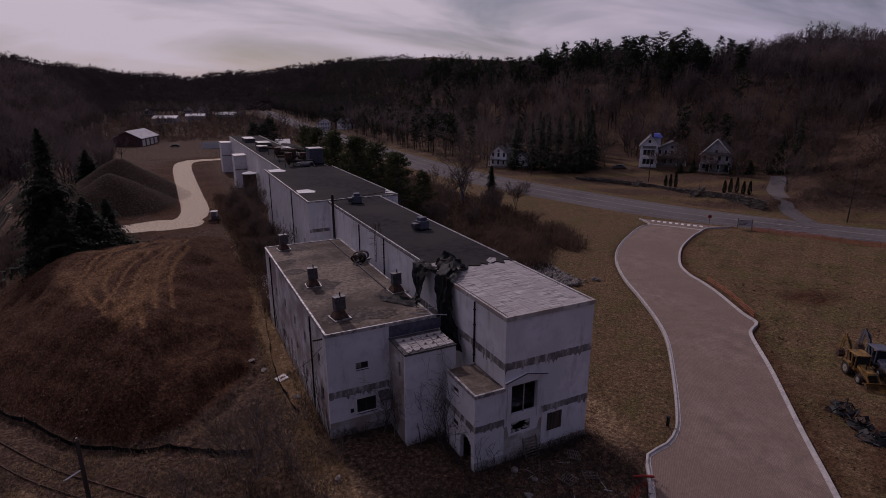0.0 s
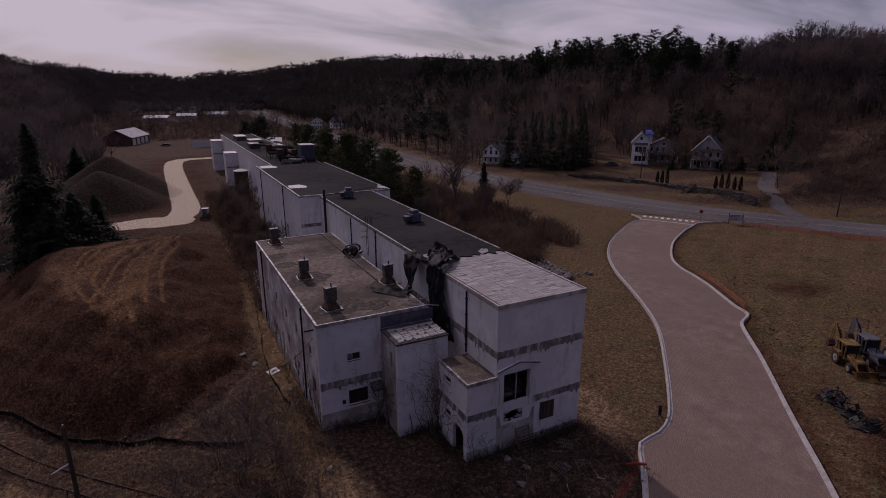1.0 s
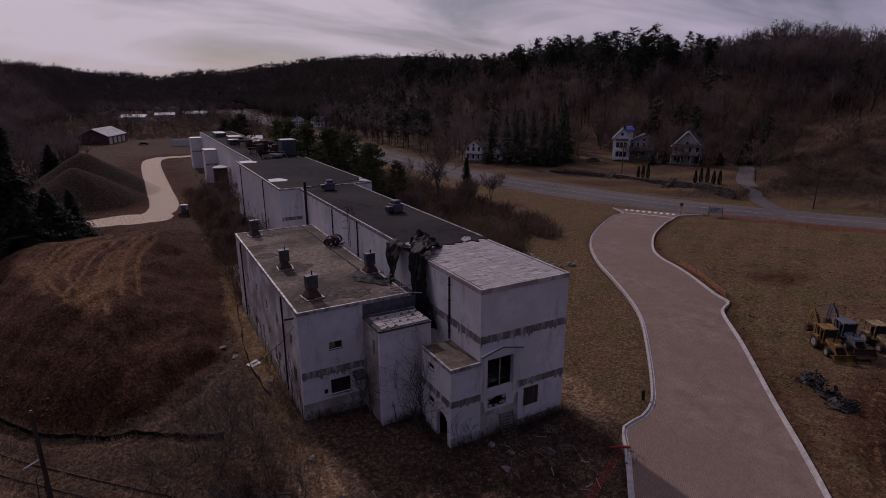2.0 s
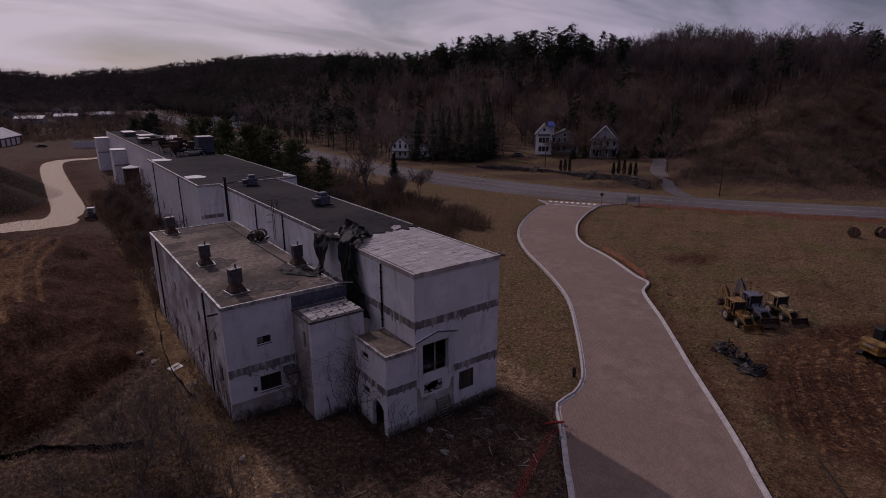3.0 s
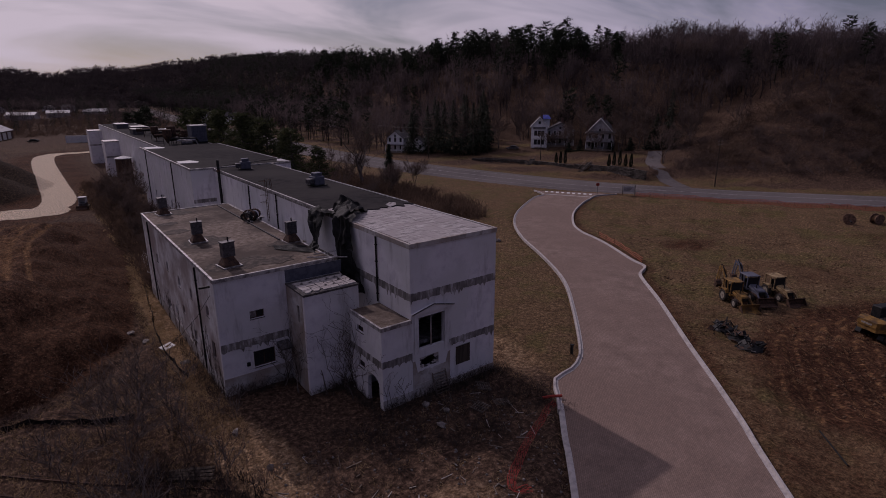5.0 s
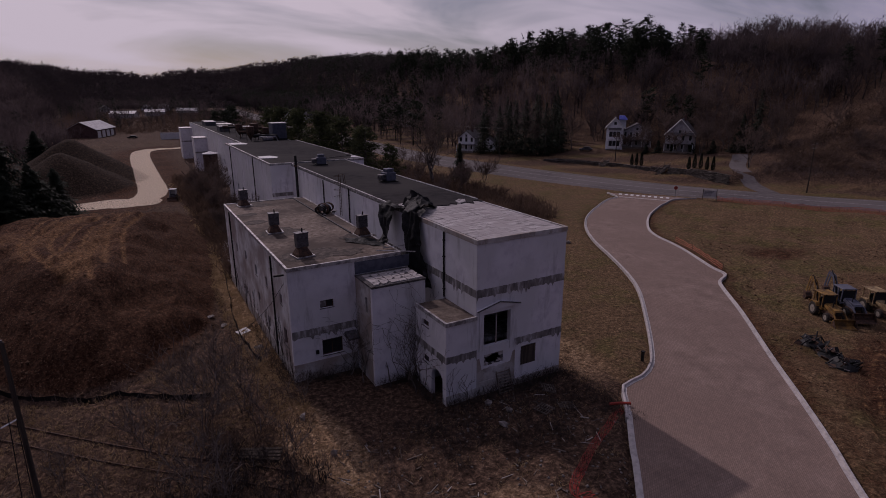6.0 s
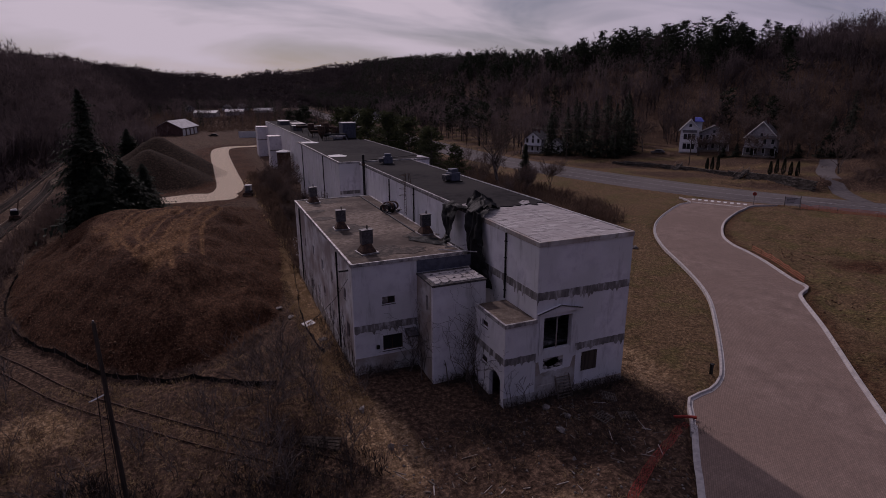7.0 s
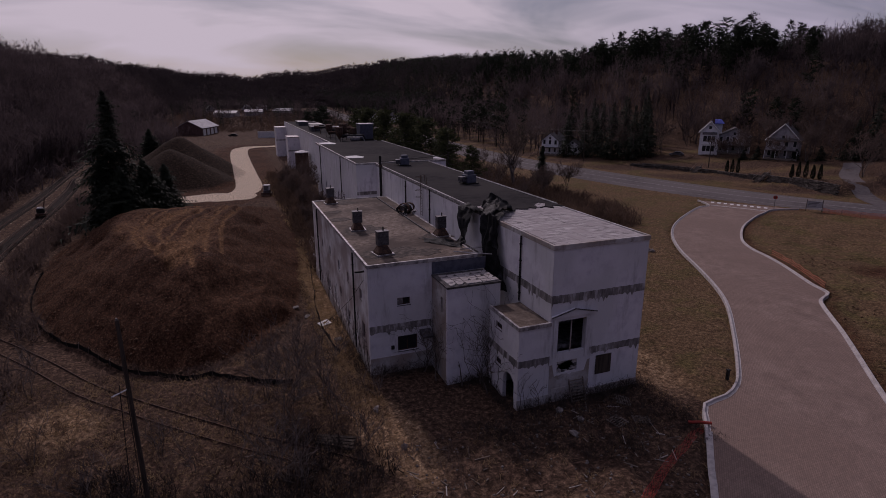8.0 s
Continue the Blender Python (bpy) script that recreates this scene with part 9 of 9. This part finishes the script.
part("side_chimney", boxes((-4.9, -4.2, -1.0, -0.2, 0.4, 9.6)), M_BARNWALL, h3)
house(147, 297, -30, 12, 14, 6.0, 3.4, M_SIDING_TAN, M_SHINGLE, "pale old house behind bare trees")
house(116.5, 183, -52, 6.5, 9, 5.2, 2.6, M_SIDING, M_SHINGLE, "small white house with a porch by the highway", porch=True)
house(121.5, 176, -52, 5, 8, 3.4, 1.8, M_SIDING, M_SHINGLE, "low white outbuilding by the highway")
house(112, 432, -20, 9, 12, 5.4, 2.8, M_SIDING, M_SHINGLE, "distant white house beside the highway")
house(124, 415, 30, 8, 10, 5.0, 2.8, M_SIDING, M_SHINGLE, "distant pale house in the trees")
# valley floor
barn = house(-13.3, 339, -18.5, 14, 25, 4.2, 3.6, M_BARNWALL, M_METALROOF, "long dark barn with a pale metal roof and white doors", windows=False, chimney=False)
for k in range(4):
    part("door", boxes((7.003, 7.08, -11.4 + 5.8 * k, -7.6 + 5.8 * k, 0.3, 3.5)), M_PAINTLINE, barn, "white sliding door")
house(4, 560, 70, 12, 20, 4, 2.0, M_SIDING_TAN, M_METALROOF, "distant low workshop with a pale roof", windows=False, chimney=False)
house(30, 600, 80, 10, 17, 4.0, 2.0, M_SIDING_TAN, M_METALROOF, "distant long shed with a pale roof", windows=False, chimney=False)
house(62, 640, 75, 10, 20, 4, 2.4, M_SIDING_TAN, M_METALROOF, "distant white industrial shed", windows=False, chimney=False)
house(-12, 690, 10, 9, 12, 5.5, 3, M_SIDING_TAN, M_SHINGLE, "distant house on the valley floor")
house(28, 720, -15, 9, 12, 5.5, 3, M_SIDING, M_SHINGLE, "distant pale house on the valley floor")
house(48, 760, 25, 9, 12, 5.5, 3, M_SIDING, M_SHINGLE, "distant white house on the valley floor")
house(-135, 560, 40, 9, 16, 4.5, 3, M_SIDING, M_METALROOF, "pale-roofed house high on the wooded slope", chimney=False)
house(41, 262, 80, 12, 20, 5.2, 1.4, M_SIDING, M_METALROOF, "pale metal-roofed shed beyond the factory", windows=False, chimney=False)
house(36.5, 184, 0, 8.5, 24, 9.6, 0.8, M_BARNWALL, M_MEMBRANE, "dark lean building against the rear wing", windows=False, chimney=False)
t = thing("hoarding", "white hoarding panel beside the far lane", "hoarding", pose(20.0, 300, ground_at(20, 300), 0, 0, -12))
part("panel", boxes((-4.2, 4.2, -0.1, 0.1, 0, 3.2)), M_PAINTLINE, t)
for dx in (-4.0, 0, 3.9):
    part("post", boxes((dx, dx + 0.2, 0.102, 0.3, 0, 3.3)), M_STEEL, t)


def parked_car(x, y, turn, paint, label):
    t = thing("car", label, "car", pose(x, y, ground_at(x, y), 0, 0, turn), "parked cars")
    bm = bmesh.new()
    side_prism(bm, [(-2.2, 0.35), (2.2, 0.35), (2.25, 0.75), (1.2, 0.9), (0.6, 1.42), (-1.3, 1.45), (-1.9, 0.95), (-2.25, 0.85)], -0.88, 0.88)
    bmesh.ops.bevel(bm, geom=bm.edges[:], offset=0.06, segments=1, affect="EDGES")
    part("body", bm, paint, t)
    part("window", boxes((-0.9, -0.885, -1.2, 0.5, 0.98, 1.35), (0.885, 0.9, -1.2, 0.5, 0.98, 1.35)), M_GLASS, t)
    for sx in (-0.8, 0.8):
        for sy in (-1.35, 1.35):
            wheel(t, sx, sy, 0.33, 0.2)


parked_car(4.3, 316, 70, M_BLACKMETAL, "dark car parked near the far lane")
parked_car(141, 146, 40, M_STEEL, "grey car parked beside the white house")

# retaining wall below the houses, in coursed stone lengths
M_DRYSTONE = mat("dark_mossy_stone", [(0.3, (0.035, 0.03, 0.026)), (0.5, (0.085, 0.072, 0.062)), (0.7, (0.17, 0.15, 0.13))], 3.0, 0.95, 0.5, random_tint=0.35, shift=True)
rw = tagged(new("retaining_wall"), "low dark stone retaining wall below the houses", "wall", kind="structure")
wall_line = resample(TERRACE, 66)
rng_w = random.Random(12)
stone_meshes = []
for k in range(6):
    bm = bmesh.new()
    vs = box(bm, -0.44, 0.44, -0.28, 0.28, 0, 0.36)
    for v in vs:
        v.co += Vector((rng_w.uniform(-0.08, 0.08), rng_w.uniform(-0.07, 0.07), rng_w.uniform(-0.04, 0.04)))
    me = bpy.data.meshes.new("stone"); bm.to_mesh(me); bm.free(); me.materials.append(M_DRYSTONE); stone_meshes.append(me)
for i in range(len(wall_line) - 1):
    (xa, ya), (xb, yb) = wall_line[i], wall_line[i + 1]
    if min(abs(ya - 125), abs(ya - 105)) < 1.1:  # gaps where the garden steps come down
        continue
    x, y = (xa + xb) / 2, (ya + yb) / 2
    foot = float(base_z(x - 1.2, y)) - 0.2
    top = float(base_z(x + 1.6, y))
    for k in range(max(3, int((top - foot) / 0.36) + 1)):
        ob = new("stone", rng_w.choice(stone_meshes)); ob.parent = rw
        ob.location = (x - 0.25 + 0.05 * k + rng_w.uniform(-0.05, 0.05), y + (0.3 if k % 2 else -0.1), foot + 0.35 * k)
        ob.rotation_euler = (0, 0, math.atan2(yb - ya, xb - xa) + rng_w.uniform(-0.06, 0.06))


def garden_steps(x, y, turn, n, label):
    """Stone steps with a pair of pale rails, cut through the retaining wall."""
    t = thing("garden_steps", label, "steps", pose(x, y, float(base_z(x, y)) - 0.1, 0, 0, turn), "garden steps")
    for k in range(n):
        part("tread", boxes((-0.8, 0.8, 0.32 * k, 0.32 * k + 0.4, 0.0 if k < 2 else 0.17 * (k - 1), 0.17 * (k + 1))), M_DRYSTONE, t)
    for sx in (-0.9, 0.9):
        part("rail", tube(bmesh.new(), [(sx, -0.2, 0.9), (sx, 0.32 * n, 0.17 * n + 0.9)], 0.05, 5), M_WOOD, t)
        for f in (0.05, 0.95):
            part("post", tube(bmesh.new(), [(sx, 0.32 * n * f, 0.0), (sx, 0.32 * n * f, 0.17 * n * f + 0.9)], 0.05, 5), M_WOOD, t)


garden_steps(127.4, 124.4, -70, 10, "narrow stone garden steps with pale rails")
garden_steps(128.6, 104.6, -86, 14, "stone garden steps through the retaining wall")


def arborvitae(x, y, h, seed):
    rng = np.random.default_rng(seed)
    t = thing("arborvitae", "narrow dark clipped evergreen in the garden", "shrub", pose(x, y, ground_at(x, y) - 0.1), "garden evergreens")
    soup = Soup()
    for _ in range(420):
        u = rng.uniform(0, 1)
        r = 0.55 * (1 - u) ** 0.6 * min(1, 0.5 + u * 2)
        a = rng.uniform(0, 6.28)
        c = np.array([r * math.cos(a), r * math.sin(a), h * u])
        soup.add(sliver(c, c + np.array([0.12 * math.cos(a), 0.12 * math.sin(a), 0.32]), 0.1, rng))
    v, f = soup.arrays()
    raw("crown", v, f, M_NEEDLE, t)
    part("trunk", tube(bmesh.new(), [(0, 0, 0), (0, 0, h * 0.8)], [0.12, 0.04], 5), M_BARK, t)


for k, (x, y) in enumerate(((131.9, 116.9), (132.9, 116.0), (134.0, 115.1), (133.4, 98.4), (134.4, 97.4), (135.4, 96.2), (135.7, 94.5), (136.0, 92.9))):
    arborvitae(x, y, 3.3 + 0.3 * (k % 3), k)
ribbon("garden_drive", offset_line(GARDEN_DRIVE, 2.1), offset_line(GARDEN_DRIVE, -2.1), 0.06, M_ASPHALT, "narrow grey drive up to the houses", "drive")
